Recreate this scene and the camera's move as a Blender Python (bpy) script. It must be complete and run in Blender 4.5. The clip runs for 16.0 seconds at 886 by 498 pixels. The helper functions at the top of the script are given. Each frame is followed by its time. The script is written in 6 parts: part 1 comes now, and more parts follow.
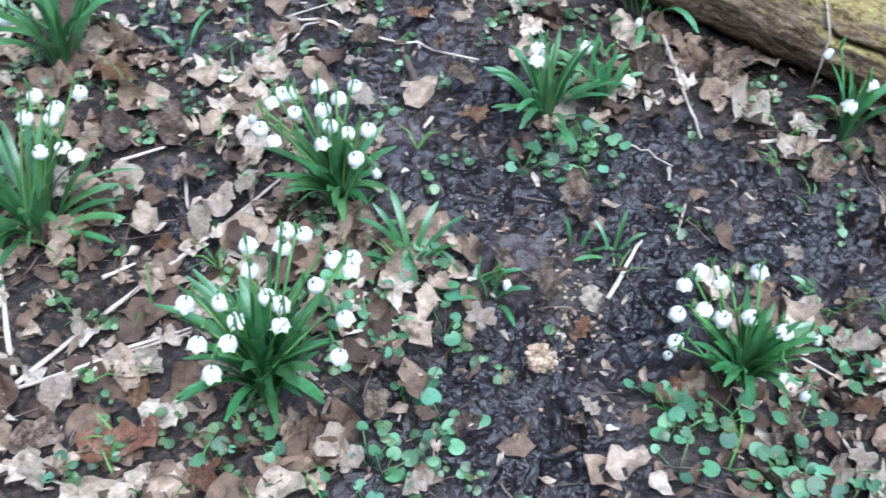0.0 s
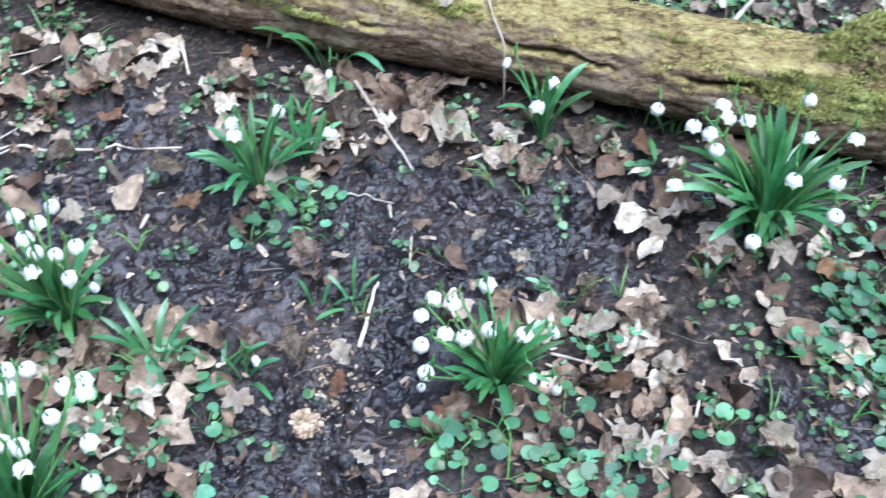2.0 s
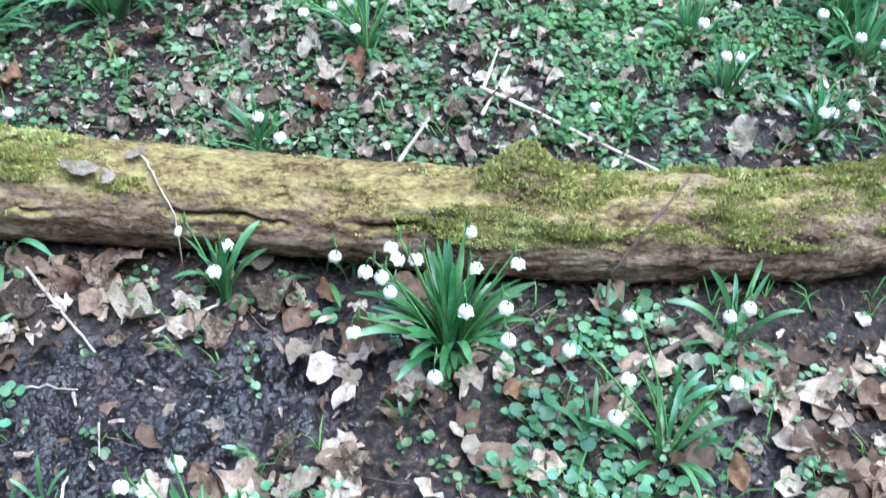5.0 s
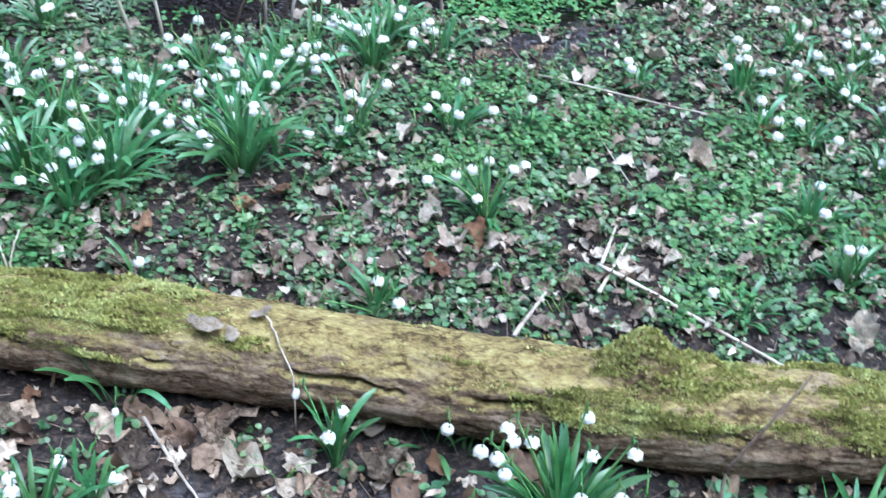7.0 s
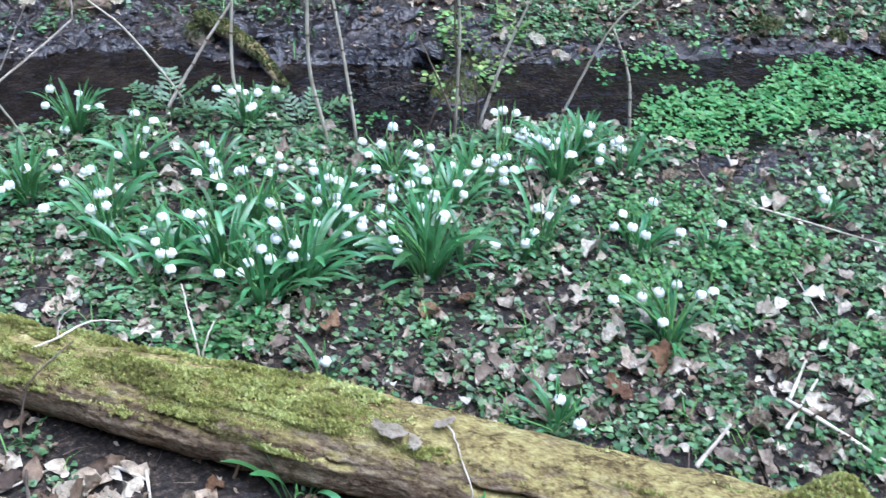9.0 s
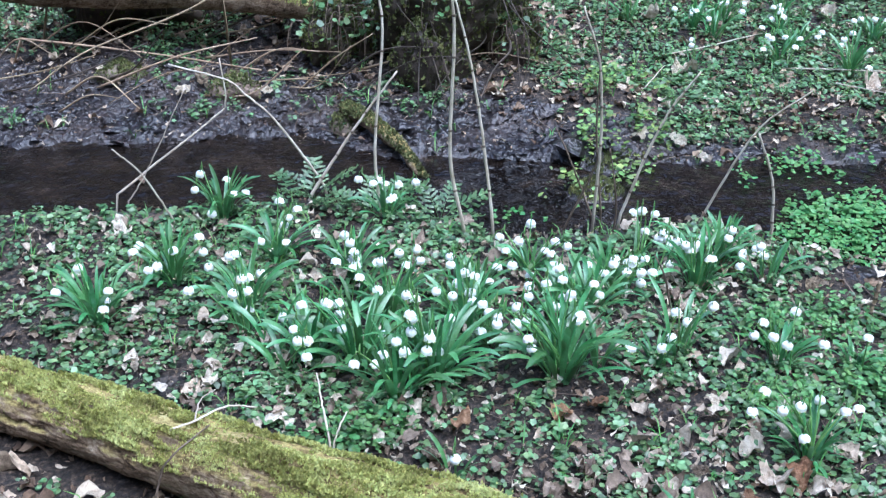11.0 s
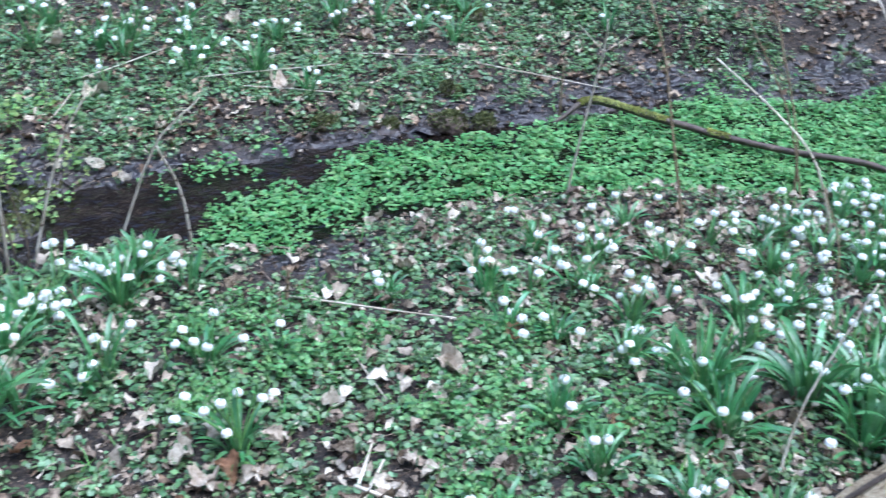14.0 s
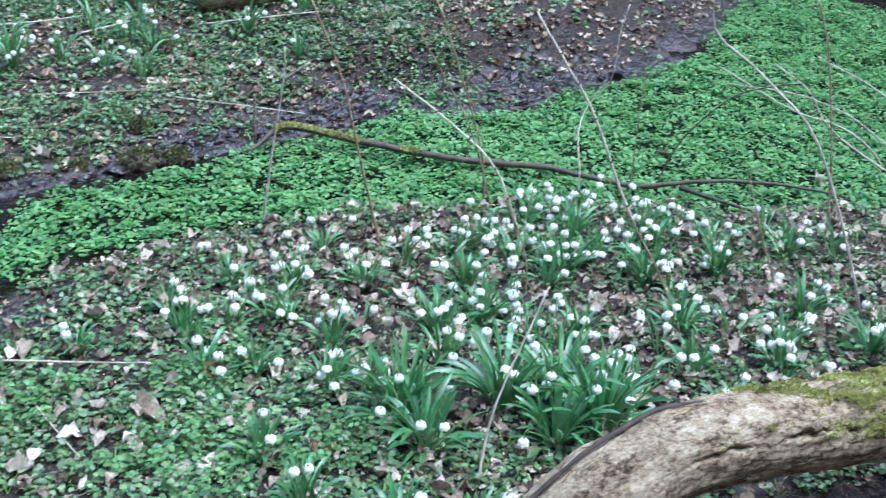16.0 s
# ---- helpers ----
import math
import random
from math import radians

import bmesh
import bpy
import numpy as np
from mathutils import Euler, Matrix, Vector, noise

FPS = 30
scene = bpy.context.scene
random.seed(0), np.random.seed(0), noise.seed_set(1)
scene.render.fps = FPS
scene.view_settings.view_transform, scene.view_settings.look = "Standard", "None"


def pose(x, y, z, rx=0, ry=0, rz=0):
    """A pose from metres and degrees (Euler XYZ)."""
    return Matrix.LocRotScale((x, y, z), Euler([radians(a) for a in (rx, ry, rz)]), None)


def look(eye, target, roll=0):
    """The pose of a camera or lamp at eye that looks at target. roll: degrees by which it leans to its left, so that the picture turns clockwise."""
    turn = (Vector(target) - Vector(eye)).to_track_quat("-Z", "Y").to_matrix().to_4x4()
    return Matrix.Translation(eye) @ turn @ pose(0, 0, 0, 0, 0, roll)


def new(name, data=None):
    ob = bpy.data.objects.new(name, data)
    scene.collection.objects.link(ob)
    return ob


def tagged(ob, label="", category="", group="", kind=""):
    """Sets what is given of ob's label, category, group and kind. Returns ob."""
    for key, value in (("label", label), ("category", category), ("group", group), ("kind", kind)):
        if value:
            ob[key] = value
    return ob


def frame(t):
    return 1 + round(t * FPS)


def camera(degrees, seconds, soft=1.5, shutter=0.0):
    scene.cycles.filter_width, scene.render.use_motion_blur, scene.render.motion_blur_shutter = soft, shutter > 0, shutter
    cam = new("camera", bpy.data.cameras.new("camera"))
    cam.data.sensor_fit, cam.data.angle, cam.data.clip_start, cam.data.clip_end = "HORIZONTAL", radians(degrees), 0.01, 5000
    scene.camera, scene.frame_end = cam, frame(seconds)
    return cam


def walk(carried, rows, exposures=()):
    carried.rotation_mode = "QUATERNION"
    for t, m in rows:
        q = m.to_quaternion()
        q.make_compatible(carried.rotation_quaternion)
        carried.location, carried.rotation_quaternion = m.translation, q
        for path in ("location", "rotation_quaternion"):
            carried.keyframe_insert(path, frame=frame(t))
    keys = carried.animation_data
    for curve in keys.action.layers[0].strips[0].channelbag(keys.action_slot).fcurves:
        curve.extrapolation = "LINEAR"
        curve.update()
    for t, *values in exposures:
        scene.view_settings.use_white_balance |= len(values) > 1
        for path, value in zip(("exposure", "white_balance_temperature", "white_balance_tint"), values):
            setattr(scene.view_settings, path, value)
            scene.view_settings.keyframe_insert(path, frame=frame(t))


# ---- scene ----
cam = camera(41.2, 16.0, soft=1.25, shutter=0.45)
METRES, EYE, TILT, LEAN, TURN = 0.9, 1.4, -53.0, -1.8, 0.0
ROWS = [
    (0, 0.0000, 0.0000, 0.0000, 0.00, 0.00, -0.00),
    (0.5, 0.0340, -0.0042, 0.0025, -2.64, -0.04, 3.29),
    (1, 0.0724, -0.0108, -0.0008, -4.74, 0.74, 8.66),
    (1.5, 0.0961, -0.0128, -0.0011, -6.41, 1.16, 12.18),
    (2, 0.1289, -0.0218, -0.0055, -9.10, 1.35, 15.11),
    (2.5, 0.1625, -0.0335, -0.0163, -12.06, 1.16, 17.78),
    (3, 0.2006, -0.0462, -0.0306, -15.63, 0.70, 20.95),
    (3.5, 0.2264, -0.0525, -0.0395, -17.94, 0.14, 23.10),
    (3.7, 0.2367, -0.0550, -0.0431, -18.86, -0.04, 23.48),
    (4.2, 0.2549, -0.0615, -0.0388, -20.57, 0.32, 24.30),
    (4.75, 0.2601, -0.0681, -0.0121, -21.29, 2.14, 24.18),
    (5.3, 0.2545, -0.0721, 0.0239, -21.10, 4.62, 23.42),
    (5.8, 0.2439, -0.0718, 0.0527, -20.40, 6.73, 22.57),
    (6, 0.2391, -0.0707, 0.0620, -20.04, 7.49, 22.32),
    (6.5, 0.2271, -0.0679, 0.0853, -19.25, 9.14, 21.16),
    (7, 0.2092, -0.0726, 0.1081, -17.84, 11.12, 19.56),
    (7.5, 0.1932, -0.0761, 0.1206, -16.19, 13.19, 17.98),
    (8, 0.1785, -0.0755, 0.1311, -14.62, 14.94, 16.75),
    (8.5, 0.1585, -0.0720, 0.1496, -13.20, 16.31, 15.48),
    (9, 0.1344, -0.0640, 0.1656, -11.68, 17.72, 13.88),
    (9.5, 0.1154, -0.0597, 0.1797, -10.62, 18.85, 12.33),
    (9.7, 0.1078, -0.0580, 0.1853, -10.15, 19.33, 11.72),
    (10.2, 0.0973, -0.0570, 0.1965, -8.62, 20.74, 10.20),
    (10.7, 0.1032, -0.0620, 0.2011, -7.10, 22.22, 9.24),
    (11.1, 0.1193, -0.0699, 0.1991, -6.73, 23.03, 9.42),
    (11.5, 0.1450, -0.0807, 0.1911, -7.78, 23.18, 10.88),
    (11.8, 0.1705, -0.0905, 0.1808, -9.87, 22.66, 13.07),
    (12, 0.1892, -0.0975, 0.1726, -11.86, 22.09, 14.99),
    (12.5, 0.2359, -0.1150, 0.1521, -15.78, 20.73, 19.05),
    (13, 0.2858, -0.1286, 0.1347, -19.26, 19.53, 22.58),
    (13.5, 0.3239, -0.1456, 0.1224, -22.38, 18.58, 25.29),
    (14, 0.3666, -0.1597, 0.0967, -25.49, 17.48, 27.93),
    (14.5, 0.4110, -0.1837, 0.0668, -29.19, 15.69, 30.60),
    (15, 0.4410, -0.2041, 0.0505, -33.17, 13.72, 33.00),
    (15.5, 0.4701, -0.2263, 0.0376, -35.45, 12.71, 34.89),
    (16, 0.4791, -0.2318, 0.0427, -38.14, 11.63, 36.55),
]
walk(cam, [(t, pose(0, 0, EYE, TILT, LEAN, TURN) @ pose(METRES * x, METRES * y, METRES * z, 90 + pitch, roll, yaw)) for t, x, y, z, yaw, pitch, roll in ROWS], exposures=[(0.0, 1.62, 5010, 8), (3.5, 2.0, 4960, 6), (7.0, 1.76, 4930, 7), (9.0, 1.74, 4940, 7), (12.0, 1.8, 4950, 8), (16.0, 1.77, 4950, 7)])

# ---- light: shaded woodland under a bright overcast sky ----
world = bpy.data.worlds.new("overcast_sky")
scene.world = world
world.use_nodes = True
wn = world.node_tree.nodes
sky = wn.new("ShaderNodeTexSky")
sky.sky_type, sky.sun_disc = "NISHITA", False
sky.sun_elevation, sky.sun_rotation = radians(72), radians(144)
sky.dust_density, sky.air_density = 3.0, 1.0
wn["Background"].inputs["Strength"].default_value = 0.13
world.node_tree.links.new(sky.outputs[0], wn["Background"].inputs["Color"])
sun_data = bpy.data.lights.new("sun", "SUN")
sun_data.energy, sun_data.angle, sun_data.color = 1.2, radians(60), (1.0, 0.96, 0.9)
sun = new("sun", sun_data)
sun.matrix_world = look((0.55, -0.75, 3.0), (0, 0, 0))

# ---- numbers: noise and the lie of the land ----
rng = np.random.default_rng(7)


def lattice(i, j, seed):
    h = np.sin(i * 127.1 + j * 311.7 + seed * 74.7) * 43758.5453
    return h - np.floor(h)


def vnoise(x, y, seed=0):
    x, y = np.asarray(x, float), np.asarray(y, float)
    i, j = np.floor(x), np.floor(y)
    u, v = x - i, y - j
    u, v = u * u * (3 - 2 * u), v * v * (3 - 2 * v)
    a, b = lattice(i, j, seed), lattice(i + 1, j, seed)
    c, d = lattice(i, j + 1, seed), lattice(i + 1, j + 1, seed)
    return (a + (b - a) * u) * (1 - v) + (c + (d - c) * u) * v


def fbm(x, y, seed=0, octaves=4):
    total, amp, norm = 0, 1.0, 0
    for k in range(octaves):
        total = total + amp * vnoise(np.asarray(x) * 2 ** k, np.asarray(y) * 2 ** k, seed + 13 * k)
        norm += amp
        amp *= 0.5
    return total / norm


def smooth(v, lo, hi):
    t = np.clip((np.asarray(v, float) - lo) / (hi - lo), 0, 1)
    return t * t * (3 - 2 * t)


WATER = -0.062


def near_bank(x):
    return np.interp(x, [-3, -0.08, 0.38, 0.76, 0.91, 1.18, 1.48, 1.61, 1.80, 1.89, 2.17, 2.48, 2.75, 3.04, 3.40, 3.62, 3.80, 4.05, 4.6, 6, 9],
                     [3.4, 3.22, 3.21, 3.0, 2.86, 2.89, 2.91, 2.75, 2.60, 2.58, 2.62, 2.56, 2.46, 2.33, 2.05, 1.86, 1.66, 1.35, 0.95, 0.6, 0.2])


def far_bank(x):
    return np.interp(x, [-3, -0.2, 0.13, 0.4, 0.6, 0.76, 1.03, 1.42, 1.62, 1.9, 2.12, 2.5, 2.91, 3.34, 3.83, 4.15, 4.4, 4.84, 5.3, 5.8, 7, 9],
                     [4.2, 3.76, 3.80, 3.74, 3.60, 3.52, 3.49, 3.38, 3.36, 3.34, 3.30, 3.25, 3.13, 3.04, 2.97, 2.78, 2.54, 2.56, 2.38, 2.56, 2.72, 2.8])


def wet_reach(x):
    """How far the bare mud goes beyond the water on the far side."""
    return np.interp(x, [-1, 1.0, 1.35, 1.6, 2.6, 3.2, 4.9, 5.6], [0.7, 0.7, 0.32, 0.14, 0.14, 0.3, 0.45, 0.22])


def log_side(x, y):
    """Metres beyond the fallen log, seen from the path."""
    return (y - np.interp(x, [-2, 0.18, 0.7, 1.25, 1.78, 2.4, 4], [3.4, 1.915, 1.567, 1.18, 0.895, 0.61, -0.3])) * 0.82


MUD = [(0.12, 0.72, 0.24, 0.30), (0.02, 1.42, 0.20, 0.26), (0.18, 1.22, 0.16, 0.16), (0.62, 1.16, 0.34, 0.15),
       (0.45, 1.28, 0.2, 0.12), (1.30, 0.60, 0.10, 0.08), (0.88, 0.66, 0.12, 0.1), (-0.36, 1.16, 0.10, 0.10), (0.3, 1.0, 0.2, 0.16), (-0.35, 1.62, 0.2, 0.1)]


def mud(x, y):
    """1 on bare trodden mud, 0 elsewhere."""
    x = np.asarray(x, float) + 0.10 * (fbm(np.asarray(x) * 7, np.asarray(y) * 7, 5, 2) - 0.5)
    y = np.asarray(y, float) + 0.10 * (fbm(np.asarray(x) * 7, np.asarray(y) * 7, 9, 2) - 0.5)
    m = np.zeros_like(x)
    for cx, cy, rx, ry in MUD:
        m = np.maximum(m, 1 - smooth(np.hypot((x - cx) / rx, (y - cy) / ry), 0.75, 1.15))
    return m


def land(x, y):
    """Height of the ground."""
    x, y = np.asarray(x, float), np.asarray(y, float)
    z = -0.065 + 0.065 * smooth(log_side(x, y), 0.0, 0.35)
    inside = np.minimum(y - near_bank(x), far_bank(x) - y) + 0.10 * (np.abs(x - 2.5) < 4.5) * (fbm(x * 6, y * 6, 21, 3) - 0.5)
    z = z - 0.14 * smooth(inside, -0.06, 0.16)
    beyond = y - far_bank(x)
    z = z - 0.045 * smooth(beyond, -0.3, 0.0) * (1 - smooth(beyond, 0.15, 0.2 + wet_reach(x))) + 0.14 * smooth(beyond, 0.3, 2.2) + 0.10 * smooth(x, 3.7, 4.5) * smooth(beyond, 0.42, 0.62)
    z = z + 0.42 * np.exp(-(((x - 0.55) / 0.55) ** 2 + ((y - 5.0) / 0.42) ** 2) ** 2)
    z = z + 0.075 * np.exp(-(((x - 1.26) / 0.15) ** 2 + ((y - 3.22) / 0.10) ** 2))
    along = np.clip(((x - 1.26) * 0.26 + (y - 3.24) * 0.5) / 0.3176, 0, 1)
    z = z + 0.055 * np.exp(-(np.hypot(x - 1.26 - 0.26 * along, y - 3.24 - 0.5 * along) / 0.13) ** 2)
    near_by = 1 - smooth(np.maximum(np.abs(x - 2.6) - 3.9, np.abs(y - 2.7) - 2.7), 0, 1.2)
    z = z + 0.03 * near_by * (fbm(x * 3.1, y * 3.1, 3, 3) - 0.5)
    m = mud(x, y)
    wet = m + 0.6 * near_by * smooth(beyond, -0.1, 0.05) * (1 - smooth(beyond, 0.7 * wet_reach(x), 1.2 * wet_reach(x)))
    rough = fbm(x * 16, y * 16, 31, 4) - 0.5
    clods = np.abs(vnoise(x * 21 + 3, y * 21, 33) - 0.5) + 0.6 * np.abs(vnoise(x * 39 + 1.3 * y, y * 39, 34) - 0.5)
    z = z + (0.016 * near_by + 0.058 * wet) * rough - 0.026 * wet + 0.05 * wet * clods
    z = z - 0.016 * m * smooth(fbm(x * 9, y * 9, 40, 2), 0.52, 0.66)
    return z


def rim(x, y):
    return float(land(x, y))


# ---- materials ----
def shader(name):
    m = bpy.data.materials.new(name)
    m.use_nodes = True
    nt = m.node_tree
    return m, nt, nt.nodes["Principled BSDF"], nt.nodes["Material Output"]


def add(nt, kind, **values):
    n = nt.nodes.new(kind)
    for k, v in values.items():
        n.inputs[k].default_value = v
    return n


def ramp(nt, fac, stops):
    r = nt.nodes.new("ShaderNodeValToRGB")
    els = r.color_ramp.elements
    while len(els) < len(stops):
        els.new(0.5)
    for e, (p, c) in zip(els, stops):
        e.position, e.color = p, (*c, 1)
    nt.links.new(fac, r.inputs[0])
    return r.outputs[0]


def coords(nt, local):
    return nt.nodes.new("ShaderNodeTexCoord").outputs["Object"] if local else nt.nodes.new("ShaderNodeNewGeometry").outputs["Position"]


def surface(name, stops, scale=30.0, rough=(0.5, 0.8), bump=0.3, fine=200.0, vary=0.25, hue=0.02, island=False, through_light=0.0, local=False, spec=0.5, depth=0.003, tones=()):
    """A node material: two scales of colour variation, a random shade per piece, fine relief, and light passing through thin leaves."""
    m, nt, b, out = shader(name)
    pos = coords(nt, local)
    n1 = add(nt, "ShaderNodeTexNoise", Scale=scale, Detail=5.0, Roughness=0.6)
    n2 = add(nt, "ShaderNodeTexNoise", Scale=fine, Detail=4.0, Roughness=0.65)
    nt.links.new(pos, n1.inputs["Vector"])
    nt.links.new(pos, n2.inputs["Vector"])
    mix = nt.nodes.new("ShaderNodeMath")
    mix.operation = "MULTIPLY_ADD"
    mix.inputs[1].default_value = 0.35
    nt.links.new(n2.outputs[0], mix.inputs[0])
    sub = nt.nodes.new("ShaderNodeMath")
    sub.operation = "SUBTRACT"
    sub.inputs[1].default_value = 0.17
    nt.links.new(n1.outputs[0], sub.inputs[0])
    nt.links.new(sub.outputs[0], mix.inputs[2])
    col = ramp(nt, mix.outputs[0], stops)
    if vary:
        rnd = nt.nodes.new("ShaderNodeNewGeometry").outputs["Random Per Island"] if island else nt.nodes.new("ShaderNodeObjectInfo").outputs["Random"]
        hs = nt.nodes.new("ShaderNodeHueSaturation")
        v = add(nt, "ShaderNodeMapRange")
        v.inputs["To Min"].default_value, v.inputs["To Max"].default_value = 1 - vary, 1 + vary
        nt.links.new(rnd, v.inputs["Value"])
        nt.links.new(v.outputs[0], hs.inputs["Value"])
        w = nt.nodes.new("ShaderNodeTexWhiteNoise")
        w.noise_dimensions = "1D"
        nt.links.new(rnd, w.inputs["W"])
        h = add(nt, "ShaderNodeMapRange")
        h.inputs["To Min"].default_value, h.inputs["To Max"].default_value = 0.5 - hue, 0.5 + hue
        nt.links.new(w.outputs["Value"], h.inputs["Value"])
        nt.links.new(h.outputs[0], hs.inputs["Hue"])
        nt.links.new(col, hs.inputs["Color"])
        col = hs.outputs[0]
    if tones:
        tone = nt.nodes.new("ShaderNodeMix")
        tone.data_type, tone.blend_type = "RGBA", "MULTIPLY"
        tone.inputs[0].default_value = 1.0
        nt.links.new(col, tone.inputs[6])
        nt.links.new(ramp(nt, w.outputs["Value"], tones), tone.inputs[7])
        col = tone.outputs[2]
    nt.links.new(col, b.inputs["Base Color"])
    b.inputs["Specular IOR Level"].default_value = spec
    r = add(nt, "ShaderNodeMapRange")
    r.inputs["To Min"].default_value, r.inputs["To Max"].default_value = rough
    nt.links.new(n1.outputs[0], r.inputs["Value"])
    nt.links.new(r.outputs[0], b.inputs["Roughness"])
    if bump:
        bm = add(nt, "ShaderNodeBump", Strength=bump, Distance=depth)
        nt.links.new(n2.outputs[0], bm.inputs["Height"])
        nt.links.new(bm.outputs[0], b.inputs["Normal"])
    if through_light:
        tr = nt.nodes.new("ShaderNodeBsdfTranslucent")
        nt.links.new(col, tr.inputs["Color"])
        mx = nt.nodes.new("ShaderNodeMixShader")
        mx.inputs[0].default_value = through_light
        nt.links.new(b.outputs[0], mx.inputs[1])
        nt.links.new(tr.outputs[0], mx.inputs[2])
        nt.links.new(mx.outputs[0], out.inputs["Surface"])
    return m


MAT_BLADE = surface("snowflake_leaf_green", [(0.3, (0.052, 0.15, 0.034)), (0.55, (0.105, 0.272, 0.092)), (0.75, (0.19, 0.385, 0.195))], 18, (0.28, 0.43), 0.15, 260, 0.28, 0.02, through_light=0.26, spec=1.0)
MAT_STALK = surface("stalk_green", [(0.3, (0.08, 0.21, 0.05)), (0.7, (0.19, 0.36, 0.11))], 40, (0.4, 0.6), 0.1, 300, 0.2)
MAT_PETAL = surface("white_petal", [(0.3, (0.93, 0.93, 0.88)), (0.7, (0.96, 0.96, 0.93))], 60, (0.45, 0.6), 0.1, 400, 0.03, 0.0, through_light=0.16)
MAT_DARKWOOD = surface("wet_dark_wood", [(0.3, (0.028, 0.02, 0.014)), (0.6, (0.085, 0.062, 0.045)), (0.8, (0.16, 0.125, 0.095))], 20, (0.45, 0.8), 0.6, 200, 0.25, 0.01)
MAT_TIP = surface("petal_tip_green", [(0.3, (0.30, 0.42, 0.08)), (0.7, (0.45, 0.55, 0.15))], 60, (0.5, 0.6), 0.0, 300, 0.1)
MAT_COVER = surface("ground_cover_green", [(0.3, (0.056, 0.118, 0.040)), (0.55, (0.13, 0.225, 0.085)), (0.78, (0.23, 0.34, 0.16))], 14, (0.35, 0.5), 0.1, 250, 0.5, 0.03, island=True, through_light=0.2, spec=0.8)
MAT_CRESS = surface("watercress_green", [(0.3, (0.095, 0.235, 0.066)), (0.55, (0.17, 0.365, 0.115)), (0.78, (0.27, 0.48, 0.185))], 11, (0.35, 0.55), 0.1, 250, 0.24, 0.026, island=True, through_light=0.34, spec=0.5)
MAT_ISLET = surface("islet_yellow_green", [(0.3, (0.10, 0.17, 0.04)), (0.55, (0.22, 0.34, 0.09)), (0.78, (0.42, 0.50, 0.20))], 14, (0.4, 0.6), 0.1, 250, 0.45, 0.035, island=True, through_light=0.25)
MAT_LUSH = surface("chickweed_green", [(0.3, (0.062, 0.15, 0.04)), (0.55, (0.13, 0.265, 0.08)), (0.78, (0.225, 0.38, 0.15))], 16, (0.35, 0.5), 0.1, 250, 0.35, 0.025, island=True, through_light=0.22)
MAT_GRASS = surface("grass_green", [(0.3, (0.05, 0.16, 0.02)), (0.7, (0.16, 0.34, 0.07))], 14, (0.4, 0.6), 0.0, 250, 0.4, 0.03, island=True, through_light=0.2)
DRY = [(0.34, (0.065, 0.042, 0.027)), (0.48, (0.175, 0.120, 0.078)), (0.62, (0.36, 0.272, 0.19)), (0.80, (0.62, 0.53, 0.42))]
MOTTLE = [(0.30, (0.34, 0.30, 0.27)), (0.46, (0.80, 0.78, 0.75)), (0.58, (1.05, 1.04, 1.02)), (0.74, (1.5, 1.48, 1.44))]
MAT_LITTER = surface("dry_leaf_litter", MOTTLE, 55, (0.5, 0.85), 0.8, 260, 0.12, 0.012, island=True, through_light=0.12, tones=[(0.0, (0.075, 0.047, 0.03)), (0.25, (0.165, 0.105, 0.066)), (0.5, (0.29, 0.205, 0.135)), (0.75, (0.46, 0.355, 0.255)), (1.0, (0.68, 0.59, 0.47))])
MAT_BLEACHED = surface("bleached_litter", MOTTLE, 55, (0.5, 0.85), 0.8, 260, 0.12, 0.012, island=True, through_light=0.15, tones=[(0.0, (0.12, 0.085, 0.06)), (0.3, (0.25, 0.19, 0.14)), (0.6, (0.45, 0.37, 0.285)), (1.0, (0.70, 0.625, 0.52))])
MAT_DRYLEAF = surface("dry_leaf_tan", DRY, 4.5, (0.6, 0.9), 0.8, 17, 0.5, 0.012, local=True, depth=0.05, through_light=0.12)
MAT_PALELEAF = surface("dry_leaf_pale", [(0.25, (0.34, 0.25, 0.16)), (0.5, (0.60, 0.49, 0.36)), (0.8, (0.76, 0.67, 0.54))], 4.5, (0.55, 0.85), 0.8, 17, 0.12, 0.01, local=True, depth=0.02, through_light=0.15)
MAT_RUSTLEAF = surface("dry_leaf_rust", [(0.25, (0.13, 0.055, 0.03)), (0.55, (0.29, 0.15, 0.078)), (0.8, (0.46, 0.29, 0.17))], 4.5, (0.5, 0.8), 0.8, 17, 0.25, 0.01, local=True, depth=0.02, through_light=0.15)
MAT_TWIG = surface("dead_twig", [(0.3, (0.07, 0.045, 0.03)), (0.55, (0.19, 0.14, 0.10)), (0.8, (0.33, 0.27, 0.20))], 25, (0.6, 0.9), 0.5, 300, 0.4, 0.01, island=True)
MAT_STRAW = surface("pale_dead_stem", [(0.28, (0.34, 0.27, 0.19)), (0.5, (0.56, 0.48, 0.38)), (0.75, (0.74, 0.68, 0.58))], 18, (0.5, 0.8), 0.3, 300, 0.2, 0.01)
MAT_STICK = surface("brown_stick", [(0.3, (0.06, 0.04, 0.028)), (0.6, (0.17, 0.125, 0.09)), (0.8, (0.28, 0.22, 0.17))], 20, (0.6, 0.9), 0.6, 200, 0.25, 0.01)
MAT_MOSS = surface("moss_yellow_green", [(0.3, (0.21, 0.20, 0.055)), (0.5, (0.44, 0.44, 0.125)), (0.72, (0.68, 0.70, 0.30))], 12, (0.7, 0.95), 0.3, 120, 0.22, 0.015, island=True, through_light=0.35)

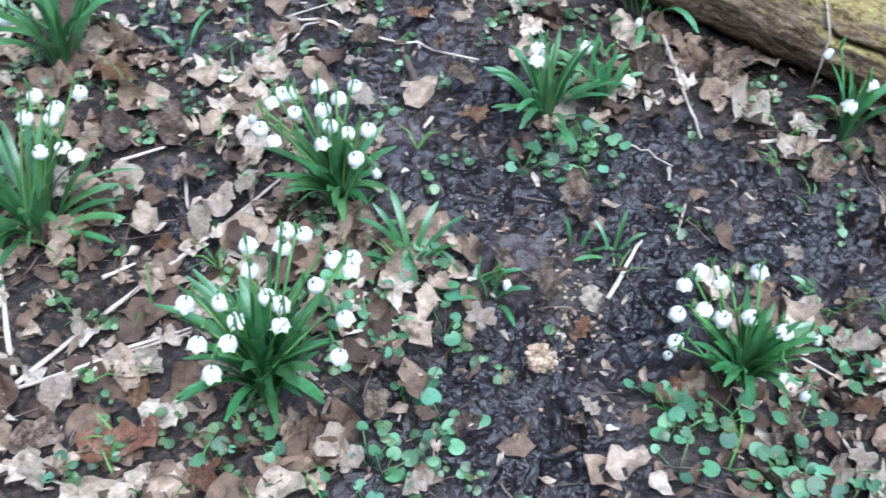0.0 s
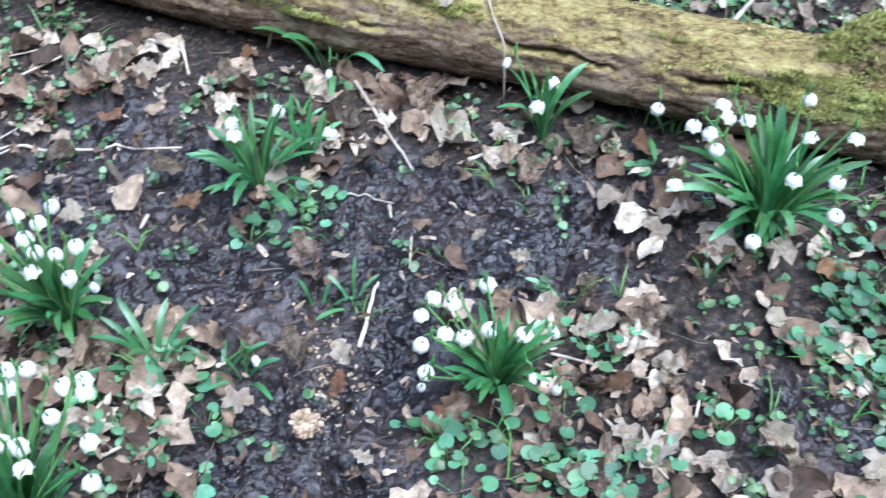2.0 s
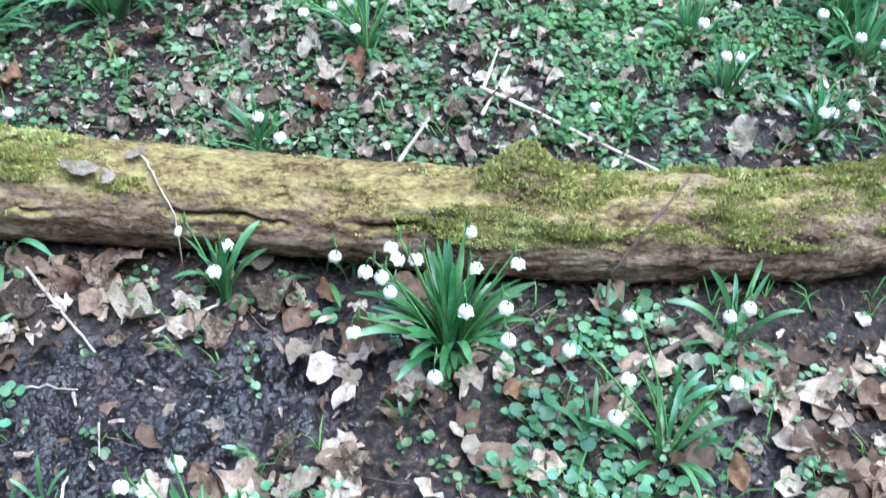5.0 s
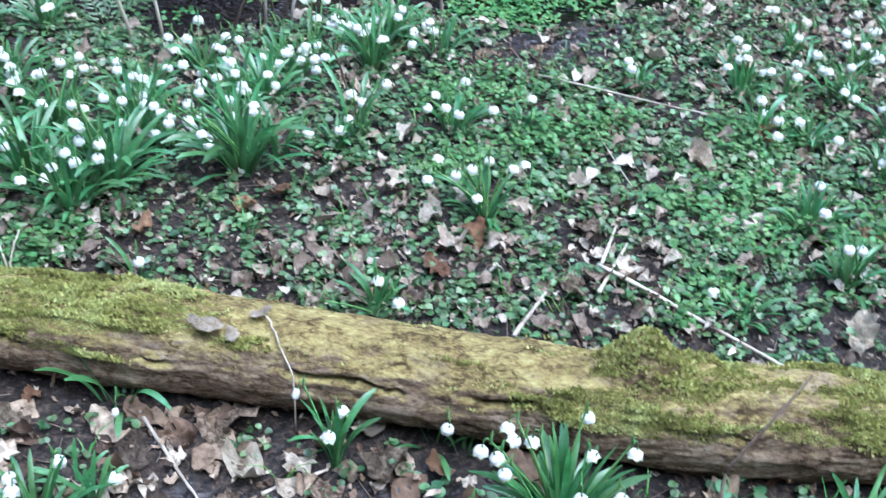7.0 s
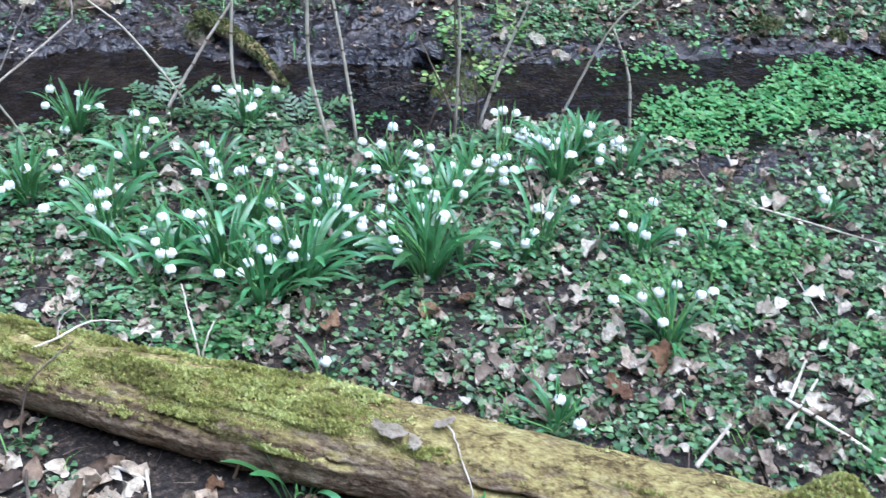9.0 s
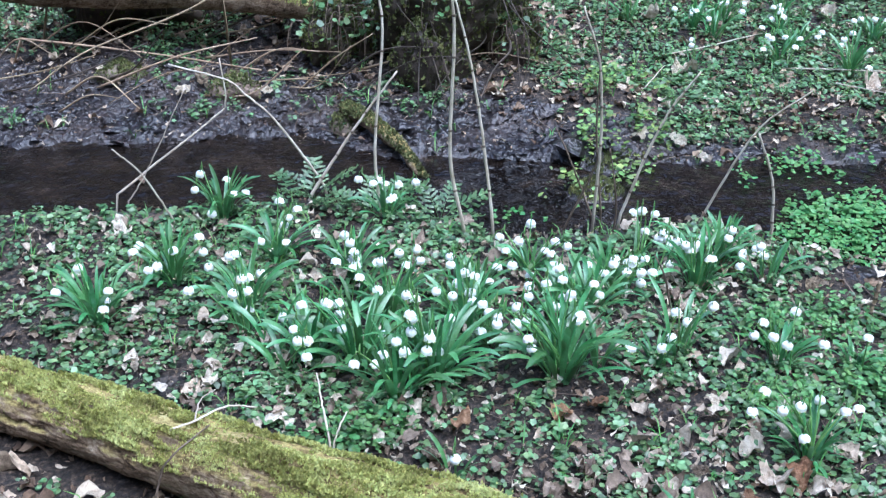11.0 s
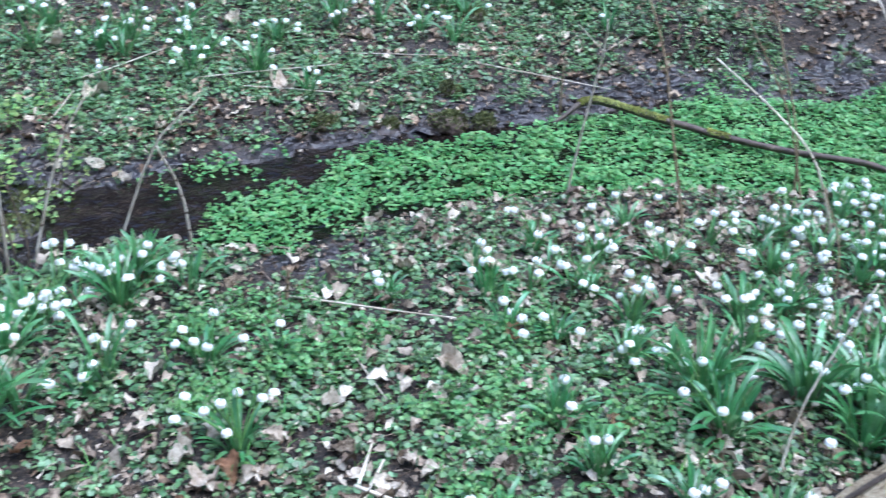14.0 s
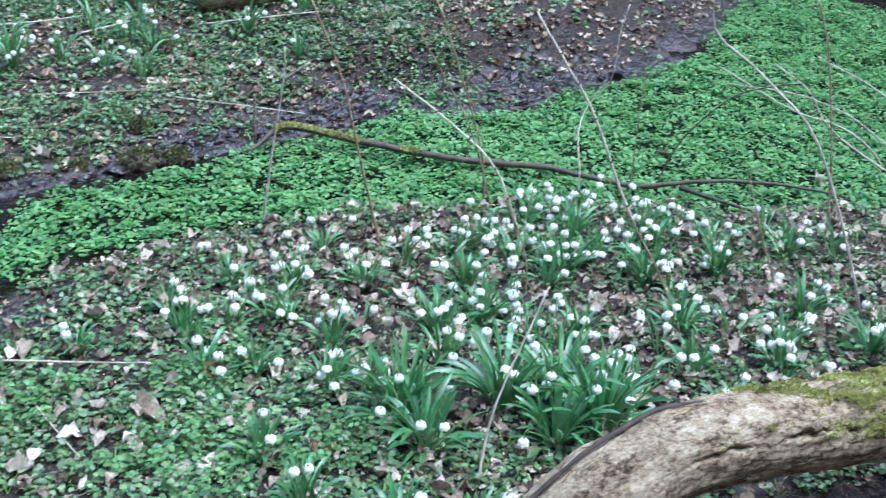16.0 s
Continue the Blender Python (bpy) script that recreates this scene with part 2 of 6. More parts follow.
MAT_REED = surface("brownish_dead_stem", [(0.28, (0.17, 0.11, 0.06)), (0.5, (0.32, 0.23, 0.14)), (0.75, (0.46, 0.36, 0.24))], 18, (0.5, 0.8), 0.3, 300, 0.2, 0.01)
MAT_WHITELEAF = surface("dry_leaf_bleached", [(0.25, (0.42, 0.335, 0.24)), (0.5, (0.65, 0.56, 0.435)), (0.8, (0.82, 0.745, 0.62))], 4.5, (0.5, 0.8), 0.8, 17, 0.08, 0.01, local=True, depth=0.02, through_light=0.15)
MAT_ORANGELEAF = surface("dry_leaf_orange", [(0.25, (0.27, 0.145, 0.065)), (0.55, (0.46, 0.285, 0.145)), (0.8, (0.62, 0.43, 0.26))], 4.5, (0.5, 0.8), 0.8, 17, 0.15, 0.01, local=True, depth=0.02, through_light=0.2)
MAT_DARKMOSS = surface("moss_olive", [(0.3, (0.05, 0.055, 0.018)), (0.55, (0.12, 0.13, 0.038)), (0.8, (0.24, 0.25, 0.08))], 10, (0.7, 0.95), 0.3, 300, 0.4, 0.02, island=True, through_light=0.1)
MAT_HEART = surface("heart_leaf_green", [(0.3, (0.06, 0.155, 0.065)), (0.55, (0.115, 0.26, 0.115)), (0.78, (0.20, 0.37, 0.19))], 14, (0.3, 0.5), 0.1, 250, 0.5, 0.035, through_light=0.2)

MAT_ROTTEN = surface("rotten_wood_tan", [(0.3, (0.22, 0.14, 0.08)), (0.5, (0.44, 0.32, 0.20)), (0.75, (0.68, 0.56, 0.42))], 60, (0.6, 0.9), 0.5, 300, 0.3, 0.015, island=True)
# for the unseen ring that keeps out light from the low sky
MAT_SKY_BLOCKER = surface("woodland_sky_blocker", [(0.3, (0.018, 0.016, 0.011)), (0.55, (0.045, 0.038, 0.027)), (0.8, (0.085, 0.072, 0.052))], 1.2, (0.8, 0.95), 0.5, 6.0, 0.0)


def mud_material():
    m, nt, b, out = shader("wet_woodland_soil")
    pos = coords(nt, False)
    n1 = add(nt, "ShaderNodeTexNoise", Scale=5.0, Detail=6.0, Roughness=0.6)
    n2 = add(nt, "ShaderNodeTexNoise", Scale=75.0, Detail=7.0, Roughness=0.72)
    n3 = add(nt, "ShaderNodeTexNoise", Scale=320.0, Detail=3.0, Roughness=0.6)
    for n in (n1, n2, n3):
        nt.links.new(pos, n.inputs["Vector"])
    c1 = ramp(nt, n1.outputs[0], [(0.3, (0.009, 0.007, 0.008)), (0.5, (0.021, 0.0155, 0.0165)), (0.66, (0.055, 0.041, 0.036))])
    at = nt.nodes.new("ShaderNodeAttribute")
    at.attribute_name = "leaf_mould"
    brown = ramp(nt, n2.outputs[0], [(0.36, (0.008, 0.006, 0.005)), (0.48, (0.020, 0.0145, 0.011)), (0.58, (0.048, 0.035, 0.026)), (0.72, (0.14, 0.105, 0.078))])
    soil = nt.nodes.new("ShaderNodeMix")
    soil.data_type = "RGBA"
    nt.links.new(at.outputs["Fac"], soil.inputs[0])
    nt.links.new(c1, soil.inputs[6])
    nt.links.new(brown, soil.inputs[7])
    c1 = soil.outputs[2]
    c2 = ramp(nt, n2.outputs[0], [(0.35, (0.5, 0.5, 0.5)), (0.7, (1.6, 1.5, 1.4))])
    mx = nt.nodes.new("ShaderNodeMix")
    mx.data_type, mx.blend_type = "RGBA", "MULTIPLY"
    mx.inputs[0].default_value = 1.0
    nt.links.new(c1, mx.inputs[6])
    nt.links.new(c2, mx.inputs[7])
    nt.links.new(mx.outputs[2], b.inputs["Base Color"])
    r = add(nt, "ShaderNodeMapRange")
    r.inputs["From Min"].default_value, r.inputs["From Max"].default_value = 0.35, 0.65
    r.inputs["To Min"].default_value, r.inputs["To Max"].default_value = 0.34, 0.58
    nt.links.new(n1.outputs[0], r.inputs["Value"])
    dryer = nt.nodes.new("ShaderNodeMath")
    dryer.operation = "MULTIPLY_ADD"
    dryer.inputs[1].default_value = 0.4
    nt.links.new(at.outputs["Fac"], dryer.inputs[0])
    nt.links.new(r.outputs[0], dryer.inputs[2])
    nt.links.new(dryer.outputs[0], b.inputs["Roughness"])
    n4 = add(nt, "ShaderNodeTexNoise", Scale=30.0, Detail=3.0, Roughness=0.5)
    nt.links.new(pos, n4.inputs["Vector"])
    lumps = add(nt, "ShaderNodeTexVoronoi", Scale=46.0)
    bent = nt.nodes.new("ShaderNodeMix")
    bent.data_type, bent.blend_type = "RGBA", "LINEAR_LIGHT"
    bent.inputs[0].default_value = 0.02
    nt.links.new(pos, bent.inputs[6])
    nt.links.new(n4.outputs["Color"], bent.inputs[7])
    nt.links.new(bent.outputs[2], lumps.inputs["Vector"])
    part_ = nt.nodes.new("ShaderNodeMath")
    part_.operation = "MULTIPLY_ADD"
    part_.inputs[1].default_value = -0.24
    nt.links.new(lumps.outputs["Distance"], part_.inputs[0])
    nt.links.new(n4.outputs[0], part_.inputs[2])
    s = nt.nodes.new("ShaderNodeMath")
    s.operation = "MULTIPLY_ADD"
    s.inputs[1].default_value = 0.12
    nt.links.new(n2.outputs[0], s.inputs[0])
    nt.links.new(part_.outputs[0], s.inputs[2])
    bm = add(nt, "ShaderNodeBump", Strength=0.85, Distance=0.028)
    nt.links.new(s.outputs[0], bm.inputs["Height"])
    nt.links.new(bm.outputs[0], b.inputs["Normal"])
    nt.links.new(bm.outputs[0], b.inputs["Coat Normal"])
    film = add(nt, "ShaderNodeMapRange")
    film.inputs["To Min"].default_value, film.inputs["To Max"].default_value = 0.62, 0.0
    nt.links.new(at.outputs["Fac"], film.inputs["Value"])
    nt.links.new(film.outputs[0], b.inputs["Coat Weight"])
    b.inputs["Coat Roughness"].default_value = 0.17
    b.inputs["Coat IOR"].default_value = 1.5
    b.inputs["Specular IOR Level"].default_value = 0.5
    return m


def water_material():
    m, nt, b, out = shader("dark_stream_water")
    pos = coords(nt, False)
    n = add(nt, "ShaderNodeTexNoise", Scale=17.0, Detail=3.0, Roughness=0.5)
    nt.links.new(pos, n.inputs["Vector"])
    bed = add(nt, "ShaderNodeTexNoise", Scale=9.0, Detail=5.0, Roughness=0.65)
    nt.links.new(pos, bed.inputs["Vector"])
    nt.links.new(ramp(nt, bed.outputs[0], [(0.35, (0.006, 0.0045, 0.004)), (0.55, (0.014, 0.010, 0.008)), (0.72, (0.040, 0.028, 0.020))]), b.inputs["Base Color"])
    b.inputs["Roughness"].default_value = 0.06
    b.inputs["IOR"].default_value = 1.33
    # the riffle by the islet, where the stream drops over stones
    off = add(nt, "ShaderNodeVectorMath")
    off.operation = "DISTANCE"
    off.inputs[1].default_value = (1.0, 3.16, WATER)
    nt.links.new(pos, off.inputs[0])
    quick = add(nt, "ShaderNodeMapRange")
    quick.inputs["From Min"].default_value, quick.inputs["From Max"].default_value = 0.12, 0.34
    quick.inputs["To Min"].default_value, quick.inputs["To Max"].default_value = 0.26, 0.02
    nt.links.new(off.outputs["Value"], quick.inputs["Value"])
    bm = add(nt, "ShaderNodeBump", Strength=0.9)
    nt.links.new(quick.outputs[0], bm.inputs["Distance"])
    nt.links.new(n.outputs[0], bm.inputs["Height"])
    nt.links.new(bm.outputs[0], b.inputs["Normal"])
    return m


def bark_material():
    """Grey-brown bark with yellow-green moss stain on the upper side."""
    m, nt, b, out = shader("mossy_bark")
    geo = nt.nodes.new("ShaderNodeNewGeometry")
    tex = nt.nodes.new("ShaderNodeTexCoord").outputs["Object"]
    mp = add(nt, "ShaderNodeMapping")
    turned = add(nt, "ShaderNodeMapping")
    turned.inputs["Rotation"].default_value = (0, 0, radians(33))
    mp.inputs["Scale"].default_value = (0.6, 1, 1)
    nt.links.new(tex, turned.inputs["Vector"])
    nt.links.new(turned.outputs[0], mp.inputs["Vector"])
    n1 = add(nt, "ShaderNodeTexNoise", Scale=20.0, Detail=8.0, Roughness=0.7)
    n2 = add(nt, "ShaderNodeTexNoise", Scale=150.0, Detail=7.0, Roughness=0.75)
    n3 = add(nt, "ShaderNodeTexNoise", Scale=12.0, Detail=5.0, Roughness=0.65)
    nt.links.new(mp.outputs[0], n1.inputs["Vector"])
    nt.links.new(mp.outputs[0], n2.inputs["Vector"])
    nt.links.new(tex, n3.inputs["Vector"])
    avg = nt.nodes.new("ShaderNodeMath")
    avg.operation = "MULTIPLY_ADD"
    avg.inputs[1].default_value = 0.5
    nt.links.new(n2.outputs[0], avg.inputs[0])
    half = nt.nodes.new("ShaderNodeMath")
    half.operation = "MULTIPLY"
    half.inputs[1].default_value = 0.5
    nt.links.new(n1.outputs[0], half.inputs[0])
    nt.links.new(half.outputs[0], avg.inputs[2])
    # flakes with dark fissures between them
    warp = nt.nodes.new("ShaderNodeMix")
    warp.data_type, warp.blend_type = "RGBA", "LINEAR_LIGHT"
    warp.inputs[0].default_value = 0.05
    wob = add(nt, "ShaderNodeTexNoise", Scale=16.0, Detail=4.0, Roughness=0.7)
    nt.links.new(mp.outputs[0], wob.inputs["Vector"])
    nt.links.new(mp.outputs[0], warp.inputs[6])
    nt.links.new(wob.outputs["Color"], warp.inputs[7])
    flake = add(nt, "ShaderNodeTexVoronoi", Scale=30.0)
    flake.feature = "DISTANCE_TO_EDGE"
    nt.links.new(warp.outputs[2], flake.inputs["Vector"])
    fis = add(nt, "ShaderNodeMapRange")
    fis.inputs["From Max"].default_value = 0.16
    fis.inputs["To Min"].default_value, fis.inputs["To Max"].default_value = -0.10, 0.0
    nt.links.new(flake.outputs["Distance"], fis.inputs["Value"])
    gate = add(nt, "ShaderNodeMapRange")
    gate.inputs["From Min"].default_value, gate.inputs["From Max"].default_value = 0.42, 0.56
    nt.links.new(n3.outputs[0], gate.inputs["Value"])
    cut = nt.nodes.new("ShaderNodeMath")
    cut.operation = "MULTIPLY_ADD"
    nt.links.new(fis.outputs[0], cut.inputs[0])
    nt.links.new(gate.outputs[0], cut.inputs[1])
    nt.links.new(avg.outputs[0], cut.inputs[2])
    avg = cut
    bark = ramp(nt, avg.outputs[0], [(0.36, (0.03, 0.019, 0.012)), (0.44, (0.145, 0.096, 0.057)), (0.52, (0.27, 0.195, 0.125)), (0.62, (0.48, 0.385, 0.28))])
    green = ramp(nt, avg.outputs[0], [(0.38, (0.085, 0.058, 0.022)), (0.46, (0.24, 0.18, 0.068)), (0.54, (0.38, 0.31, 0.115)), (0.64, (0.56, 0.50, 0.23))])
    sx = nt.nodes.new("ShaderNodeSeparateXYZ")
    nt.links.new(geo.outputs["Normal"], sx.inputs[0])
    px = nt.nodes.new("ShaderNodeSeparateXYZ")
    nt.links.new(geo.outputs["Position"], px.inputs[0])
    dry = add(nt, "ShaderNodeMapRange")
    dry.inputs["From Min"].default_value, dry.inputs["From Max"].default_value = 1.2, 2.3
    dry.inputs["To Min"].default_value, dry.inputs["To Max"].default_value = 0.0, -0.46
    nt.links.new(px.outputs["X"], dry.inputs["Value"])
    s = nt.nodes.new("ShaderNodeMath")
    s.operation = "MULTIPLY_ADD"
    s.inputs[1].default_value = 0.55
    nt.links.new(sx.outputs["Z"], s.inputs[0])
    nt.links.new(n3.outputs[0], s.inputs[2])
    s2 = nt.nodes.new("ShaderNodeMath")
    nt.links.new(s.outputs[0], s2.inputs[0])
    nt.links.new(dry.outputs[0], s2.inputs[1])
    k = add(nt, "ShaderNodeMapRange")
    k.inputs["From Min"].default_value, k.inputs["From Max"].default_value = 0.68, 0.94
    nt.links.new(s2.outputs[0], k.inputs["Value"])
    pale = ramp(nt, avg.outputs[0], [(0.36, (0.045, 0.031, 0.018)), (0.44, (0.20, 0.15, 0.092)), (0.52, (0.38, 0.305, 0.20)), (0.62, (0.60, 0.52, 0.38))])
    aged = add(nt, "ShaderNodeMapRange")
    aged.inputs["From Min"].default_value, aged.inputs["From Max"].default_value = 1.5, 2.1
    nt.links.new(px.outputs["X"], aged.inputs["Value"])
    dull = nt.nodes.new("ShaderNodeMix")
    dull.data_type = "RGBA"
    nt.links.new(aged.outputs[0], dull.inputs[0])
    nt.links.new(bark, dull.inputs[6])
    nt.links.new(pale, dull.inputs[7])
    bark = dull.outputs[2]
    mx = nt.nodes.new("ShaderNodeMix")
    mx.data_type = "RGBA"
    nt.links.new(k.outputs[0], mx.inputs[0])
    nt.links.new(bark, mx.inputs[6])
    nt.links.new(green, mx.inputs[7])
    nt.links.new(mx.outputs[2], b.inputs["Base Color"])
    b.inputs["Roughness"].default_value = 0.85
    b.inputs["Specular IOR Level"].default_value = 0.25
    bm = add(nt, "ShaderNodeBump", Strength=0.85, Distance=0.011)
    nt.links.new(avg.outputs[0], bm.inputs["Height"])
    nt.links.new(bm.outputs[0], b.inputs["Normal"])
    return m


MAT_SOIL, MAT_WATER, MAT_BARK = mud_material(), water_material(), bark_material()


# ---- mesh helpers ----
def tri_mesh(name, V, F, mats, smoothed=True, slots=None):
    """A mesh from arrays of corners and of equal-sided faces."""
    V, F = np.asarray(V, np.float32), np.asarray(F, np.int32)
    me = bpy.data.meshes.new(name)
    me.vertices.add(len(V))
    me.vertices.foreach_set("co", V.ravel())
    k = F.shape[1]
    me.loops.add(F.size)
    me.loops.foreach_set("vertex_index", F.ravel())
    me.polygons.add(len(F))
    me.polygons.foreach_set("loop_start", np.arange(0, F.size, k, dtype=np.int32))
    if slots is not None:
        me.polygons.foreach_set("material_index", np.asarray(slots, np.int32))
    me.polygons.foreach_set("use_smooth", np.full(len(F), smoothed))
    for m in (mats if isinstance(mats, (list, tuple)) else [mats]):
        me.materials.append(m)
    me.update(calc_edges=True)
    me.validate()
    return me


def piece(name, mesh, parent=None, at=None, label=""):
    """One mesh object under a thing or a part."""
    ob = new(name, mesh)
    if parent:
        ob.parent = parent
    if at is not None:
        ob.matrix_basis = at
    return tagged(ob, label)


def grid_faces(nu, nv, wrap=False):
    u, v = np.meshgrid(np.arange(nu - 1), np.arange(nv if wrap else nv - 1), indexing="ij")
    w = (v + 1) % nv
    return np.stack([u * nv + v, (u + 1) * nv + v, (u + 1) * nv + w, u * nv + w], -1).reshape(-1, 4)


def tube(P, R, sides=6):
    """Corners and faces of a tapering tube along the points P with the radii R, closed at both ends."""
    P = np.asarray(P, float)
    T = np.gradient(P, axis=0)
    T /= np.linalg.norm(T, axis=1)[:, None] + 1e-9
    ref = np.array([0.31, 0.17, 0.93]) if abs(T[len(T) // 2][2]) < 0.8 else np.array([0.95, 0.2, 0.1])
    S = np.cross(T, ref)
    S /= np.linalg.norm(S, axis=1)[:, None]
    U = np.cross(S, T)
    a = np.linspace(0, 2 * np.pi, sides, endpoint=False)
    R = np.broadcast_to(np.asarray(R, float), (len(P),))
    V = P[:, None] + R[:, None, None] * (np.cos(a)[None, :, None] * S[:, None] + np.sin(a)[None, :, None] * U[:, None])
    V = np.concatenate([P[:1] + 0 * T[:1], V.reshape(-1, 3), P[-1:]])
    n, k = len(P), sides
    F = grid_faces(n, k, True) + 1
    F = np.concatenate([F[:, [0, 1, 2]], F[:, [0, 2, 3]]])
    j = np.arange(k)
    cap = np.stack([0 * j, 1 + j, 1 + (j + 1) % k], 1)
    end = len(V) - 1
    cap2 = np.stack([0 * j + end, 1 + (n - 1) * k + (j + 1) % k, 1 + (n - 1) * k + j], 1)
    return V, np.concatenate([F, cap, cap2])


def wander(a, b, n, amount, gen):
    """A slightly crooked line from a to b."""
    a, b = np.asarray(a, float), np.asarray(b, float)
    t = np.linspace(0, 1, n)[:, None]
    P = a + (b - a) * t
    length = np.linalg.norm(b - a)
    for k in (1, 2, 3):
        P = P + np.sin(np.pi * k * t) * gen.normal(0, amount * length / k, 3) * np.array([1, 1, 0.5])
    return P


def rotations(yaw, tilt, spin):
    """Turn matrices: spin about z, tilt about x, then yaw about z."""
    def rz(a):
        c, s, o, l = np.cos(a), np.sin(a), 0 * a, 0 * a + 1
        return np.stack([np.stack([c, -s, o], -1), np.stack([s, c, o], -1), np.stack([o, o, l], -1)], -2)
    c, s, o, l = np.cos(tilt), np.sin(tilt), 0 * tilt, 0 * tilt + 1
    rx = np.stack([np.stack([l, o, o], -1), np.stack([o, c, -s], -1), np.stack([o, s, c], -1)], -2)
    return rz(yaw) @ rx @ rz(spin)


def strew(V, F, M, X, size):
    """Many copies of one small shape as arrays."""
    n, k = len(X), len(V)
    W = np.einsum("nij,kj->nki", M, V) * np.asarray(size)[:, None, None] + X[:, None]
    G = (F[None] + (np.arange(n) * k)[:, None, None]).reshape(-1, F.shape[1])
    return W.reshape(-1, 3), G


def merged(parts):
    Vs, Fs, o = [], [], 0
    for V, F in parts:
        Vs.append(V)
        Fs.append(F + o)
        o += len(V)
    return np.concatenate(Vs), np.concatenate(Fs)


# ---- ground, water ----
def spaced(lo, hi, step, reach):
    """Grid lines: fine between lo and hi, ever wider out to the reach."""
    mid = np.arange(lo, hi, step)
    out, d, p = [], step, 0
    while p < reach:
        d *= 1.25
        p += d
        out.append(p)
    out = np.array(out)
    return np.concatenate([lo - out[::-1], mid, hi - step + out])


def lines(lo, mid, hi, fine, coarse):
    a, b = np.arange(lo, mid, fine), spaced(mid, hi, coarse, 150)
    return np.concatenate([spaced(lo, lo + 2 * fine, fine, 150)[:-2][:len(spaced(lo, lo + 2 * fine, fine, 150)) // 2 - 1], a, b[b >= mid]])


gx, gy = lines(-0.75, 1.6, 6.4, 0.0085, 0.026), lines(0.4, 1.75, 5.0, 0.0085, 0.026)
GX, GY = np.meshgrid(gx, gy, indexing="ij")
GZ = land(GX, GY)
far_off = np.maximum(np.abs(GX - 2.6) - 3.8, np.abs(GY - 2.7) - 2.6)
ground_mesh = tri_mesh("ground", np.stack([GX, GY, GZ], -1).reshape(-1, 3), grid_faces(len(gx), len(gy)), MAT_SOIL)
bare = np.maximum(mud(GX, GY), ((GY > near_bank(GX) - 0.08 - 0.16 * np.exp(-((GX - 1.95) / 0.25) ** 2)) & (GY < far_bank(GX) + wet_reach(GX) + 0.3 * (fbm(GX * 5, GY * 5, 77, 3) - 0.5))) * 1.0)
mould = ground_mesh.attributes.new("leaf_mould", "FLOAT", "POINT")
mould.data.foreach_set("value", (np.where(far_off > 0, (bare < 0.5) * 0.8, (1 - bare) * (0.72 + 0.28 * smooth(fbm(GX * 6, GY * 6, 78, 3), 0.3, 0.5)))).astype(np.float32).ravel())
ground = piece("ground", ground_mesh)
tagged(ground, "dark wet trodden woodland soil with bumps and hollows", "ground", kind="structure")

wx = np.linspace(-30, 40, 701)
wt = np.linspace(0, 1, 12)
WX = np.repeat(wx[:, None], 12, 1)
WY = (near_bank(wx) - 0.25)[:, None] * (1 - wt) + (far_bank(wx) + 0.25)[:, None] * wt
water = piece("water", tri_mesh("water", np.stack([WX, WY, 0 * WX + WATER], -1).reshape(-1, 3), grid_faces(701, 12), MAT_WATER))
tagged(water, "shallow dark brown stream water with ripples", "stream", kind="structure")

# unseen dark ring added as surrounding wood: blocks low sky light, darkens reflections
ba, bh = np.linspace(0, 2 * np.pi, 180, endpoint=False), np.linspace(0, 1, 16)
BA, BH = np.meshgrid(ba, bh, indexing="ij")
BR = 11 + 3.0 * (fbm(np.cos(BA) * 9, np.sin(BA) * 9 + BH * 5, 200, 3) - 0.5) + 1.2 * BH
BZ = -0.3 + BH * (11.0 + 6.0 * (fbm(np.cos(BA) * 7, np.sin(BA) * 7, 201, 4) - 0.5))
wood = tri_mesh("backdrop", np.stack([2 + BR * np.cos(BA), 2.5 + BR * np.sin(BA), BZ], -1).reshape(-1, 3)[:, [0, 1, 2]], np.concatenate([grid_faces(180, 16), np.stack([179 * 16 + np.arange(15), np.arange(15), np.arange(1, 16), 179 * 16 + np.arange(1, 16)], 1)]), MAT_SKY_BLOCKER)
tagged(piece("backdrop", wood), "unseen dark woodland ring added to block low sky light", "woodland", kind="structure")

# ---- the fallen log ----
AX = np.array([(-1.7, 3.2, 0.009, 0.074), (-0.9, 2.7, 0.009, 0.074), (-0.45, 2.383, 0.008, 0.074), (-0.15, 2.165, 0.010, 0.077), (0.18, 1.915, 0.022, 0.089), (0.45, 1.732, 0.023, 0.095), (0.70, 1.567, 0.024, 0.0935),
               (0.98, 1.366, 0.024, 0.090), (1.25, 1.17, 0.029, 0.0965), (1.5, 1.034, 0.026, 0.099), (1.78, 0.893, 0.020, 0.0967), (1.95, 0.825, 0.085, 0.0937), (2.10, 0.759, 0.22, 0.0921), (2.25, 0.689, 0.266, 0.0893),
               (2.40, 0.612, 0.263, 0.0875), (2.6, 0.509, 0.238, 0.090), (2.75, 0.431, 0.23, 0.0927), (3.2, 0.18, 0.11, 0.09), (3.9, -0.2, 0.0, 0.085)])
ax = np.linspace(-1.7, 3.9, 420)
kern = np.exp(-np.linspace(-2, 2, 15) ** 2)
kern /= kern.sum()


def eased(column):
    c = np.interp(ax, AX[:, 0], AX[:, column])
    return np.convolve(np.pad(c, 7, mode="reflect", reflect_type="odd"), kern, "valid")


